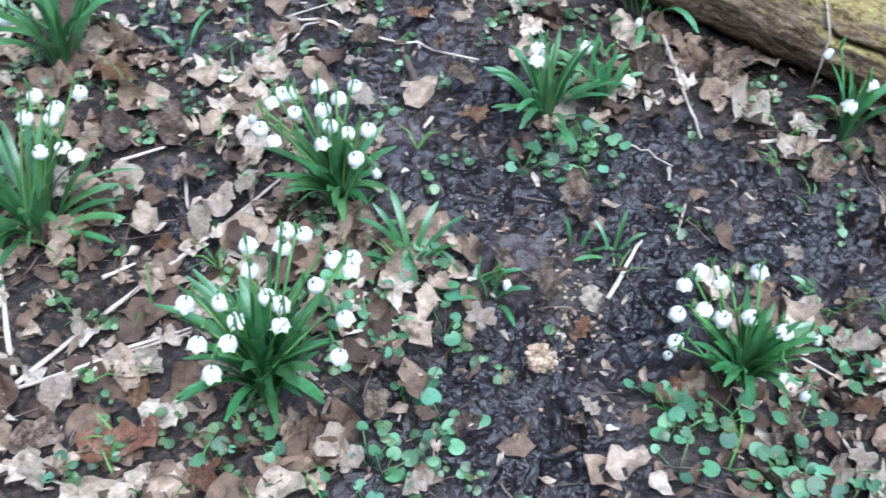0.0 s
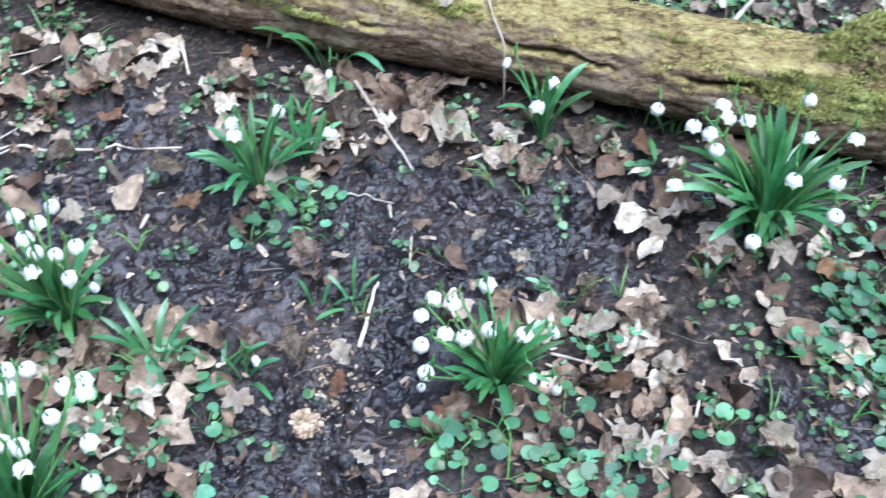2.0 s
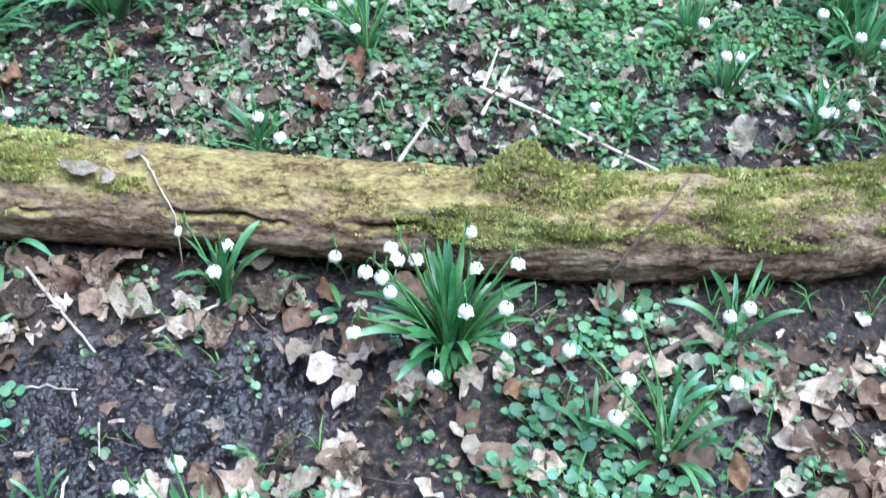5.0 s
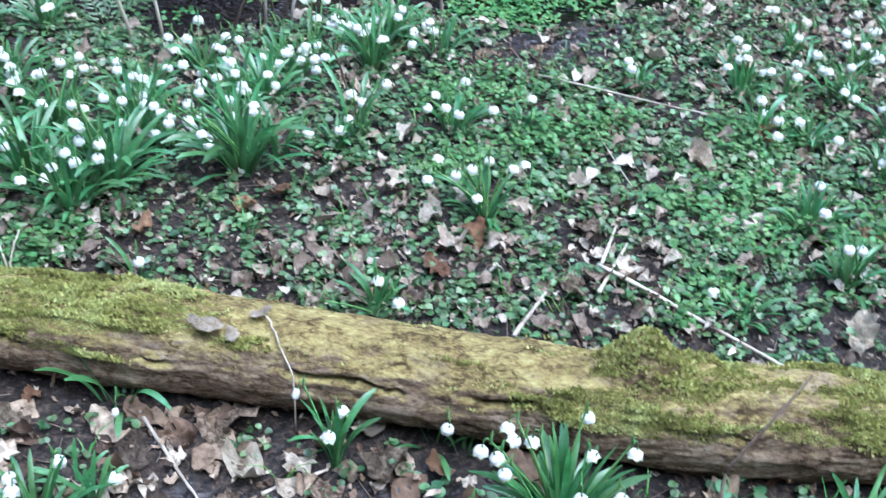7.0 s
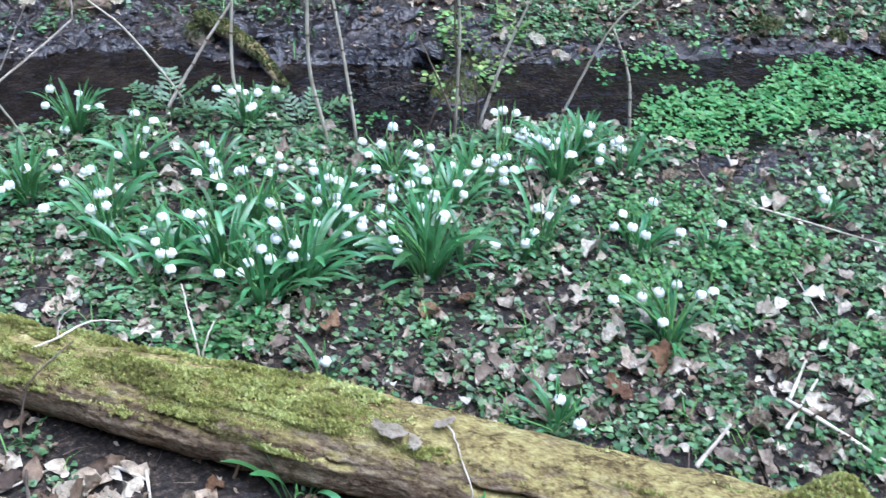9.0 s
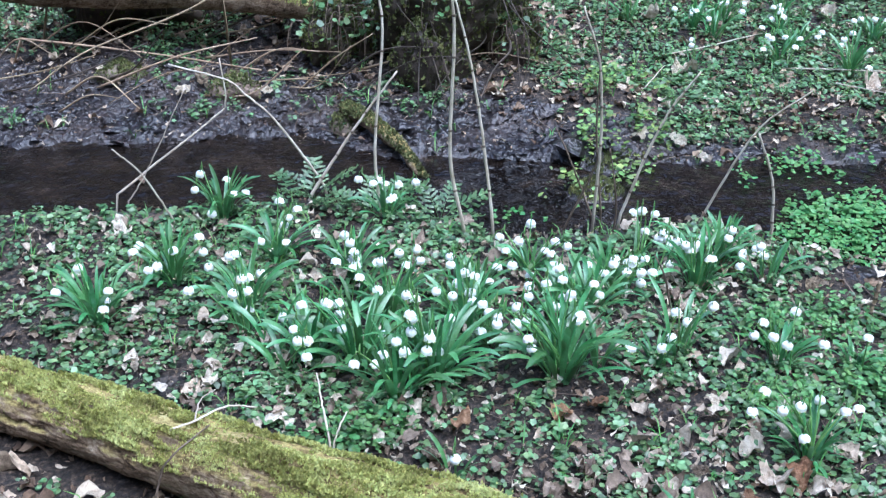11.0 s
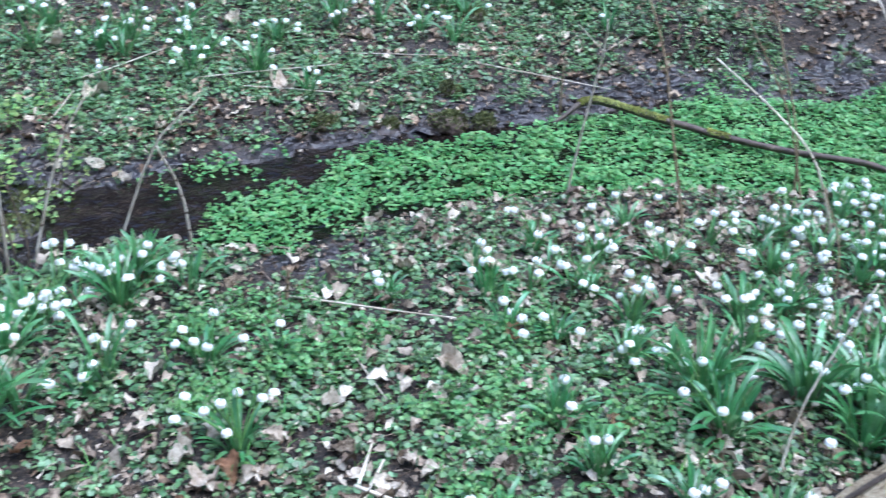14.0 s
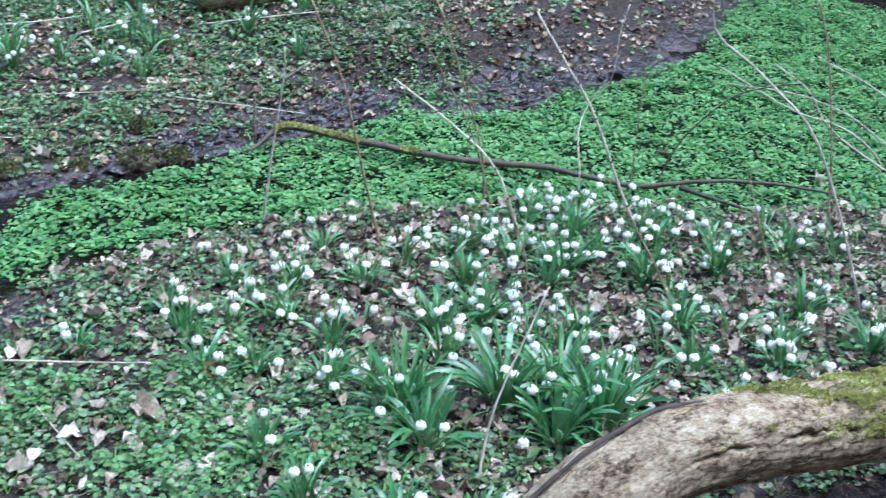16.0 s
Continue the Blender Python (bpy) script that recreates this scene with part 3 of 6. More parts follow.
axis = np.stack([ax, eased(1), eased(2)], -1)
tang = np.gradient(axis, axis=0)
tang /= np.linalg.norm(tang, axis=1)[:, None]
side = np.cross(np.array([0, 0, 1.0]), tang)
side = -side / np.linalg.norm(side, axis=1)[:, None]
upw = np.cross(tang, side)
upw *= np.sign(upw[:, 2:3])
CRACKS = [(0.70, 0.92, 26, 0.024), (0.97, 1.13, 32, 0.024), (0.16, 0.34, 20, 0.024), (2.22, 2.62, 24, 0.026), (-0.4, -0.2, 10, 0.014), (0.47, 0.58, 18, 0.014), (1.32, 1.47, 22, 0.010)]


def log_radius(x, phi):
    """Radius at the place x along the log and the angle phi (degrees; 0 faces the path, 90 is the top)."""
    a = np.radians(phi)
    cx, cy = np.cos(a) * 1.3, np.sin(a) * 1.3
    r = np.interp(x, AX[:, 0], AX[:, 3]) + 0.012 * (fbm(x * 2.2 + 9, cy * 0.5 + cx * 0.3, 51, 2) - 0.5)
    r = r + 0.013 * (fbm(x * 13 + cx, cy * 3, 52, 3) + fbm(x * 13 + 7, cx * 3, 54, 3) - 1) + 0.0045 * (fbm(x * 60, cy * 9, 53, 3) + fbm(x * 60, cx * 9, 55, 3) - 1)
    r = r + 0.072 * np.exp(-((x - 1.225) / 0.048) ** 2 - ((phi - 98) / 24) ** 2)
    r = r + 0.012 * np.exp(-((x - 0.5) / 0.08) ** 2 - ((phi - 115) / 25) ** 2)
    for x0, x1, p, deep in CRACKS:
        line = p + 16 * (fbm(x * 9, 0 * x, 60, 2) - 0.5) + 16 * (fbm(x * 60, 0 * x, 61, 4) - 0.5)
        on = smooth(x, x0, x0 + 0.06) * (1 - smooth(x, x1 - 0.06, x1)) * smooth(vnoise(x * 17, 0 * x, 62), 0.25, 0.5)
        off = phi - line
        r = r - deep * on * np.exp(-(off / (1.3 + 2.8 * vnoise(x * 38, 0 * x, 63))) ** 2) + 0.003 * on * np.exp(-((off + 9) / 6.0) ** 2)
    return r


def log_point(x, phi, lift=0.0):
    i = np.interp(x, ax, np.arange(len(ax)))
    C, S, U = [np.stack([np.interp(i, np.arange(len(ax)), arr[:, k]) for k in range(3)], -1) for arr in (axis, side, upw)]
    a = np.radians(phi)
    n = np.cos(a)[..., None] * S + np.sin(a)[..., None] * U
    return C + n * (log_radius(x, phi) + lift)[..., None], n


lx = np.concatenate([np.linspace(-1.6, -0.45, 80, endpoint=False), np.linspace(-0.45, 2.9, 700, endpoint=False), np.linspace(2.9, 3.8, 60)])
lp = np.concatenate([np.linspace(-180, -30, 16, endpoint=False), np.linspace(-30, 150, 110, endpoint=False), np.linspace(150, 180, 6, endpoint=False)])
LX, LP = np.meshgrid(lx, lp, indexing="ij")
LV, _ = log_point(LX, LP)
fallen_log = new("fallen_log")
tagged(fallen_log, "long fallen tree trunk with cracked grey bark and moss on top", "log")
piece("trunk", tri_mesh("trunk", LV.reshape(-1, 3), grid_faces(len(lx), len(lp), True), MAT_BARK), fallen_log)

# moss: many short tufts on the upper side
n = 270000
mx, mp = rng.uniform(-0.9, 3.0, n), rng.uniform(15, 165, n)
top = np.sin(np.radians(mp))
keep = 0.45 * fbm(mx * 3.3, mp * 0.03, 71, 2) + 0.62 * fbm(mx * 11, mp * 0.06, 70, 3) + 0.17 * top - 0.30 * smooth(mx, 1.75, 2.05)
for cx, w, extra in [(1.23, 0.12, 0.20), (-0.35, 0.35, 0.08), (0.42, 0.16, 0.10), (1.62, 0.22, 0.14), (0.85, 0.2, -0.12), (2.50, 0.20, 0.27), (2.78, 0.2, 0.3)]:
    keep = keep + extra * np.exp(-((mx - cx) / w) ** 2)
keep = keep + 0.34 * (fbm(mx * 34, mp * 0.22, 73, 2) - 0.5) + rng.normal(0, 0.05, n) > 0.785
mx, mp = mx[keep], mp[keep]
cushion = smooth(fbm(mx * 16, mp * 0.09, 75, 3), 0.42, 0.66)
MP, MN = log_point(mx, mp, -0.001 + (0.011 * cushion + 0.002 * np.exp(-((mx - 1.25) / 0.07) ** 2)) * rng.random(len(mx)) ** 0.5)
tuft = np.array([(-0.5, 0, 0), (0.5, 0, 0), (0.25, 0.15, 0.8), (-0.2, 0.3, 1.0), (0, 0.55, 0.45), (0, -0.45, 0.1)])
tuft_f = np.array([(0, 1, 2), (0, 2, 3), (1, 4, 2), (5, 1, 3)])
yaw = rng.uniform(0, 6.28, len(mx))
M = rotations(yaw, rng.uniform(-0.6, 0.6, len(mx)), yaw * 0)
V, F = strew(tuft, tuft_f, M, MP, rng.uniform(0.003, 0.0066, len(mx)) * (0.8 + 0.4 * cushion))
tagged(piece("moss", tri_mesh("moss", V, F, MAT_MOSS, False), fallen_log, label="bright yellow-green moss"), kind="stuff")

# a loose strip of bark along the arch
sx_ = np.linspace(1.93, 2.30, 40)
wave_ = np.sin(np.pi * (sx_ - 1.93) / 0.37)
rows_ = [log_point(sx_, p + 4 * (vnoise(sx_ * 14, 0, 82) - 0.5), l + 0.010 * wave_)[0] for p, l in ((103, -0.004), (103.5, 0.003), (106, 0.004), (107, -0.004))]
piece("bark_strip", tri_mesh("bark_strip", np.stack(rows_, 1).reshape(-1, 3), grid_faces(40, 4), MAT_DARKWOOD), fallen_log, label="loose dark strip of bark")

# ---- spring snowflakes ----
def blade_mesh(length, width, lean, bend, twist):
    """A strap leaf with a keel, arching over from its base."""
    n = 9
    s = np.linspace(0, 1, n)
    ang = radians(lean) + radians(bend) * s ** 1.6
    step = length / (n - 1)
    x = np.concatenate([[0], np.cumsum(np.sin(ang[:-1]) * step)])
    z = np.concatenate([[0], np.cumsum(np.cos(ang[:-1]) * step)])
    w = width * 0.5 * np.interp(s, [0, 0.25, 0.7, 0.92, 1], [0.5, 0.85, 1, 0.82, 0.25])
    keel = 0.28 * w
    tw = radians(twist) * s
    rows = []
    for k in (-1, 0, 1):
        drop = keel if k == 0 else 0 * w
        rows.append(np.stack([x + drop * np.cos(ang) - k * w * np.sin(tw) * np.cos(ang), k * w * np.cos(tw), z - drop * np.sin(ang) + k * w * np.sin(tw) * np.sin(ang)], -1))
    V = np.stack(rows, 1).reshape(-1, 3)
    return tri_mesh("leaf_blade", V, grid_faces(n, 3), MAT_BLADE)


gen = np.random.default_rng(11)
BLADES = [blade_mesh(l, gen.uniform(0.0125, 0.0155), lean, bend, gen.uniform(-50, 50))
          for l, lean, bend in [(0.20, 4, 40), (0.20, 8, 60), (0.20, 13, 75), (0.19, 18, 60), (0.21, 14, 95), (0.18, 24, 75), (0.17, 32, 70), (0.19, 6, 20), (0.165, 40, 65), (0.155, 16, 35), (0.21, 22, 100), (0.145, 50, 55)]]


BLADE_LEAN = [4, 8, 13, 18, 14, 24, 32, 6, 40, 16, 22, 50]


def bell_mesh(open_, width, length):
    """A nodding bell of six white petals with green tips, hanging from the origin, with a small green ovary."""
    Vs, Fs, slots, o = [], [], [], 0
    nv = 5
    for k in range(6):
        inner = 0.965 if k % 2 else 1.0
        t = np.linspace(0, 1, 7)
        r = width * 0.5 * inner * np.interp(t, [0, 0.10, 0.28, 0.55, 0.82, 1], [0.10, 0.62, 0.90, 1.0, 1.0, 1.03 + open_])
        z = -0.004 - length * np.interp(t, [0, 1], [0, 1.0])
        half = np.interp(t, [0, 0.4, 0.72, 0.9, 1], [0.56, 0.64, 0.62, 0.44, 0.10])
        a = np.linspace(-1, 1, nv)
        ang = k * np.pi / 3 + a[None] * half[:, None]
        rr = r[:, None] * (1 + 0.02 * (1 - a[None] ** 2))
        V = np.stack([rr * np.cos(ang), rr * np.sin(ang), np.repeat(z[:, None], nv, 1) + 0.0012 * a[None] ** 2], -1).reshape(-1, 3)
        F = grid_faces(7, nv)
        Vs.append(V)
        Fs.append(F + o)
        row = np.repeat(np.arange(6), nv - 1)
        col = np.tile(np.arange(nv - 1), 6)
        slots.append(np.where((row == 5) & ((col == 1) | (col == 2)), 1, 0))
        o += len(V)
    t = np.linspace(0, np.pi, 5)
    a = np.linspace(0, 2 * np.pi, 7)
    V = np.stack([0.0021 * np.sin(t)[:, None] * np.cos(a), 0.0021 * np.sin(t)[:, None] * np.sin(a), (-0.002 + 0.0036 * np.cos(t))[:, None] + 0 * a], -1).reshape(-1, 3)
    F = grid_faces(5, 7)
    Vs.append(V)
    Fs.append(F + o)
    slots.append(np.full(len(F), 2))
    return tri_mesh("flower", np.concatenate(Vs), np.concatenate(Fs), [MAT_PETAL, MAT_TIP, MAT_STALK], True, np.concatenate(slots))


BELLS = [bell_mesh(0.06, 0.0235, 0.016), bell_mesh(0.18, 0.024, 0.0155), bell_mesh(0.0, 0.0225, 0.016), bell_mesh(0.12, 0.024, 0.0145)]
BUD = bell_mesh(-0.55, 0.013, 0.021)


def stalk_mesh(dx, dy, dz):
    """A flower stalk from the base to a hook over the flower, with a slim sheath at the hook. Its end is at (dx, dy, dz)."""
    out = np.hypot(dx, dy) + 1e-4
    ux, uy = dx / out, dy / out
    t = np.linspace(0, 1, 7)
    h = dz + 0.012
    r = (out - 0.012) * t ** 1.5
    P = np.stack([ux * r, uy * r, h * t], -1)
    hook = np.array([(ux * (out - 0.007), uy * (out - 0.007), h + 0.006), (ux * (out - 0.002), uy * (out - 0.002), h + 0.003), (dx, dy, dz)])
    V1, F1 = tube(np.concatenate([P, hook]), np.concatenate([np.linspace(0.0026, 0.0018, 7), [0.0013, 0.001, 0.0009]]), 5)
    top = P[-1]
    V2, F2 = tube([top - (0, 0, 0.006), top + (0, 0, 0.008), top + (-0.002 * ux, -0.002 * uy, 0.026)], [0.0018, 0.0030, 0.0004], 5)
    V, F = merged([(V1, F1), (V2, F2)])
    return tri_mesh("flower_stalk", V, F, MAT_STALK)


STALKS = [(d, stalk_mesh(*d)) for d in [(0.04, 0.0, 0.17), (0.08, 0.0, 0.15), (0.03, 0.01, 0.13), (0.11, 0.0, 0.14), (0.07, 0.01, 0.18), (0.14, 0.0, 0.11), (0.06, 0.0, 0.10), (0.12, 0.0, 0.16)]]


def snowflake(x, y, blades=22, size=1.0, spread=1.0, flowers=6, exact=(), label="", gen=gen, buds=0):
    """One clump. exact: flowers at given offsets from the base; otherwise that many at random."""
    z = rim(x, y)
    plant = new("spring_snowflake")
    plant.location = (x, y, z - 0.006)
    n_f = len(exact) or flowers
    side_ = log_side(x, y)
    where = "on the far bank" if y > far_bank(x) else "behind the log" if 0 < side_ < 0.45 else "by the stream" if side_ > 0 else "beside the muddy path"
    count = "no flowers yet" if n_f == 0 else "one white bell" if n_f == 1 else "few white bells" if n_f < 6 else "many white bells"
    tagged(plant, label or "spring snowflake clump with %s %s" % (count, where), "flower", "spring snowflakes")
    order = [i for i in range(len(BLADES)) if BLADE_LEAN[i] <= 4 + 26 * spread] if spread < 0.95 else list(range(len(BLADES)))
    for k in range(blades):
        i = int(gen.choice(order))
        s = size * gen.uniform(0.75, 1.1)
        yaw = 360 * (k * 0.382 + gen.uniform(-0.06, 0.06))
        rad = gen.uniform(0.004, 0.026) * size * spread
        m = pose(rad * math.cos(radians(yaw)), rad * math.sin(radians(yaw)), 0, 0, (spread - 1) * 14 + gen.uniform(-5, 5), yaw) @ Matrix.Diagonal((s, s ** 0.5 * gen.uniform(0.8, 1.05), s, 1))
        piece("leaf_blade", BLADES[i], plant, m)
    if exact:
        for k, (dx, dy, dz) in enumerate(exact):
            bx, by = gen.normal(0, 0.012, 2) * size
            st = piece("flower_stalk", stalk_mesh(dx - bx, dy - by, dz + 0.010), plant, pose(bx, by, 0))
            bell = BUD if k >= len(exact) - buds else BELLS[int(gen.integers(4))]
            piece("flower", bell, st, pose(dx - bx, dy - by, dz + 0.010, gen.uniform(-22, 22), gen.uniform(-22, 22), gen.uniform(0, 360)))
    else:
        for k in range(flowers):
            d, me = STALKS[int(gen.integers(len(STALKS)))]
            s = max(size, 0.78) * gen.uniform(0.8, 1.12)
            st = piece("flower_stalk", me, plant, pose(gen.normal(0, 0.014), gen.normal(0, 0.014), 0, 0, 0, gen.uniform(0, 360)) @ Matrix.Diagonal((s, s, s, 1)))
            f = piece("flower", BELLS[int(gen.integers(4))], st, pose(*d, gen.uniform(-22, 22), gen.uniform(-22, 22), gen.uniform(0, 360)) @ Matrix.Diagonal((1.05 / s, 1.05 / s, 1.05 / s, 1)))
    return plant


# beside the path
snowflake(-0.20, 0.84, 100, 1.12, 0.52, exact=[
    (0.03, 0.12, 0.227), (0.05, 0.12, 0.225), (0.03, 0.11, 0.213), (-0.02, 0.10, 0.225), (-0.01, 0.07, 0.217), (0.09, 0.09, 0.216), (0.12, 0.09, 0.214),
    (0.12, 0.08, 0.209), (0.07, 0.05, 0.206), (0.01, 0.03, 0.206), (0.03, 0.02, 0.204), (-0.05, 0.02, 0.208), (-0.03, 0.0, 0.201), (-0.09, 0.02, 0.208),
    (-0.07, -0.03, 0.195), (-0.03, -0.03, 0.194), (-0.05, -0.07, 0.186), (0.03, 0.0, 0.198), (0.11, 0.01, 0.195), (0.11, -0.04, 0.183)])
snowflake(-0.12, 1.18, 70, 0.9, 0.55, exact=[
    (-0.10, 0.06, 0.188), (-0.08, 0.07, 0.188), (-0.07, 0.07, 0.189), (-0.03, 0.09, 0.192), (0.0, 0.07, 0.187), (0.03, 0.09, 0.191), (-0.02, 0.05, 0.183),
    (-0.11, 0.01, 0.175), (-0.09, 0.0, 0.171), (-0.06, 0.04, 0.18), (-0.01, 0.02, 0.174), (-0.02, 0.0, 0.165), (0.02, 0.01, 0.172), (0.05, 0.02, 0.173),
    (0.03, -0.03, 0.162), (0.06, -0.05, 0.156), (-0.12, 0.03, 0.18)], buds=2)
snowflake(-0.58, 1.13, 42, 0.95, 1.1, exact=[(0.01, 0.11, 0.192), (0.08, 0.12, 0.187), (0.01, 0.07, 0.185), (0.04, 0.07, 0.181), (0.05, 0.09, 0.185),
                                             (0.06, 0.03, 0.169), (0.08, 0.02, 0.163), (0.03, 0.01, 0.17)])
snowflake(-0.61, 1.49, 22, 1.05, 0.8, exact=[(-0.07, -0.02, 0.122)])
snowflake(0.0, 1.08, 12, 0.65, 1.1, 0)
snowflake(0.09, 1.04, 5, 0.45, 1.6, exact=[(0.05, -0.01, 0.038)], buds=1)
snowflake(0.47, 0.87, 66, 0.78, 0.6, exact=[
    (-0.06, 0.11, 0.135), (-0.09, 0.09, 0.128), (-0.04, 0.09, 0.136), (0.01, 0.10, 0.142), (-0.06, 0.05, 0.124), (-0.10, 0.04, 0.117), (-0.04, 0.03, 0.122),
    (0.0, 0.03, 0.126), (0.04, 0.01, 0.127), (-0.11, 0.0, 0.106), (0.08, 0.0, 0.128), (-0.12, -0.02, 0.102), (0.03, -0.05, 0.112), (0.06, -0.08, 0.108)], buds=4)
snowflake(0.315, 1.42, 12, 0.62, 0.6, 1)
snowflake(0.22, 1.40, 36, 0.75, 1.1, exact=[(-0.02, 0.01, 0.121), (-0.02, 0.03, 0.128), (0.06, 0.03, 0.13)])
snowflake(0.42, 1.65, 10, 0.9, 1.7, exact=[(-0.02, -0.05, 0.037)], buds=1)
snowflake(0.72, 1.35, 16, 0.8, 0.5, exact=[(-0.02, -0.03, 0.122), (0.01, 0.01, 0.132), (-0.04, 0.07, 0.144)], buds=1)
snowflake(0.91, 1.34, 7, 0.6, 1.8, exact=[(0.0, -0.05, 0.088)])
snowflake(0.99, 1.04, 80, 1.05, 0.76, exact=[
    (-0.05, 0.11, 0.213), (-0.05, 0.08, 0.207), (-0.03, 0.07, 0.21), (-0.11, 0.09, 0.201), (-0.10, 0.07, 0.2), (-0.10, 0.04, 0.192), (0.07, 0.07, 0.224),
    (0.04, 0.01, 0.208), (0.11, -0.02, 0.211), (-0.01, -0.05, 0.188), (0.05, -0.08, 0.19), (0.02, -0.13, 0.175), (-0.11, -0.12, 0.16), (-0.18, 0.01, 0.175)])
snowflake(1.18, 0.70, 14, 0.8, 1.3, exact=[(0.01, 0.15, 0.195), (-0.10, 0.15, 0.171), (-0.05, 0.06, 0.169), (-0.11, 0.02, 0.151), (0.08, -0.03, 0.18)])
snowflake(1.44, 0.83, 12, 0.75, 1.1, exact=[(-0.02, -0.03, 0.132), (-0.06, -0.02, 0.126)])
for x, y, n, s in [(0.26, 1.13, 6, 0.42), (0.31, 1.10, 5, 0.38), (0.12, 1.02, 5, 0.45), (0.64, 1.03, 3, 0.42), (0.86, 0.97, 4, 0.40), (1.10, 0.78, 7, 0.55), (1.24, 0.76, 6, 0.6), (0.30, 1.48, 6, 0.5), (-0.42, 1.55, 5, 0.5), (0.95, 1.30, 4, 0.45)]:
    snowflake(x, y, n, s, 1.3, 0, label="small snowflake seedling of a few narrow green leaves")
# just behind the log
snowflake(0.53, 1.92, 6, 0.6, 1.3, exact=[(-0.01, -0.03, 0.082)])
snowflake(0.93, 1.65, 16, 0.6, 1.0, exact=[(0.01, 0.01, 0.084), (0.02, -0.05, 0.071), (-0.13, -0.01, 0.064)])
snowflake(1.27, 1.84, 26, 0.7, 1.2, exact=[(-0.07, 0.09, 0.128), (-0.12, 0.05, 0.113), (-0.06, 0.03, 0.118), (-0.02, 0.03, 0.123), (0.02, 0.04, 0.13),
                                           (-0.05, -0.04, 0.104), (0.06, 0.0, 0.128), (0.09, 0.0, 0.131)])
# the drift between log and stream: x, y, size, flowers
for x, y, s, f in [(0.84, 2.20, 1.12, 12), (0.56, 2.25, 1.1, 6), (0.46, 2.19, 0.95, 4), (0.40, 2.33, 1.0, 6), (0.29, 2.39, 0.9, 6), (0.16, 2.63, 0.85, 6), (-0.02, 2.78, 0.85, 7), (0.12, 3.12, 0.8, 6),
                   (0.57, 3.03, 0.6, 8), (0.89, 2.66, 0.62, 8), (1.08, 2.58, 0.68, 7), (1.31, 2.54, 0.85, 9), (1.36, 2.17, 0.7, 6), (1.07, 2.21, 0.55, 2), (1.43, 2.67, 0.7, 0), (0.73, 2.59, 0.68, 5),
                   (0.43, 2.73, 0.85, 6), (0.50, 2.54, 0.85, 6), (1.52, 2.12, 0.5, 1), (1.90, 2.19, 0.45, 2), (0.25, 2.85, 0.8, 6), (-0.2, 2.6, 0.85, 6), (0.66, 2.42, 0.85, 5), (0.98, 2.45, 0.8, 6)]:
    snowflake(x, y, int(38 * s), s * 1.0, 1.1, f)
for x, y, s, f in [(2.13, 2.05, 0.6, 6), (2.15, 1.80, 0.5, 3), (2.23, 1.63, 0.65, 7), (2.36, 1.74, 0.6, 7), (2.54, 2.04, 0.55, 7), (2.67, 1.91, 0.6, 7), (2.62, 1.59, 0.75, 8), (2.77, 1.56, 0.7, 8),
                   (2.25, 1.40, 1.0, 6), (2.19, 1.28, 0.95, 5), (1.91, 1.52, 0.65, 3), (2.45, 1.25, 1.05, 6), (2.54, 1.02, 1.05, 7), (2.56, 1.16, 1.0, 5), (1.85, 1.33, 0.6, 2), (3.18, 1.58, 0.7, 8),
                   (3.42, 1.68, 0.7, 8), (3.37, 1.83, 0.6, 6), (2.52, 1.50, 0.6, 6), (3.31, 1.35, 0.75, 9), (3.50, 1.21, 0.7, 8)]:
    snowflake(x, y, int(42 * s), s * 1.05, 1.1, max(2, f - 2))
for x, y, s, f in [(3.45, 0.91, 0.7, 6), (3.38, 0.68, 0.7, 6), (3.13, 0.84, 0.6, 6), (3.08, 1.55, 0.6, 6), (3.10, 1.12, 0.7, 6), (3.77, 1.11, 0.7, 5), (2.90, 1.72, 0.6, 6), (3.05, 1.86, 0.55, 6),
                   (2.86, 1.30, 0.6, 6), (2.92, 0.98, 0.6, 5), (2.80, 0.80, 0.65, 5), (2.38, 1.92, 0.5, 5), (2.20, 2.20, 0.5, 4), (2.42, 2.20, 0.5, 5), (3.6, 1.52, 0.6, 6), (1.6, 1.35, 0.5, 2),
                   (1.95, 1.15, 0.6, 4), (2.05, 1.02, 0.65, 5), (2.42, 1.07, 0.9, 5), (2.75, 2.15, 0.5, 5)]:
    snowflake(x, y, int(42 * s), s * 1.05, 1.05, max(1, f - 2))
# small scattered ones between them
g4 = np.random.default_rng(41)
for k in range(60):
    x, y = g4.uniform(2.0, 3.9), g4.uniform(0.75, 2.25)
    if y > near_bank(x) - 0.08 or log_side(x, y) < 0.2 or y < 1.9 - 0.75 * (x - 1.6) - 0.2:
        continue
    snowflake(x, y, int(g4.integers(5, 10)), g4.uniform(0.5, 0.8), 1.1, int(g4.integers(1, 5)), gen=g4)
for k in range(22):
    x, y = g4.uniform(-0.1, 1.5), g4.uniform(2.2, 2.75)
    if y > near_bank(x) - 0.2:
        continue
    snowflake(x, y, int(g4.integers(6, 13)), g4.uniform(0.6, 0.95), 1.1, int(g4.integers(1, 5)), gen=g4)
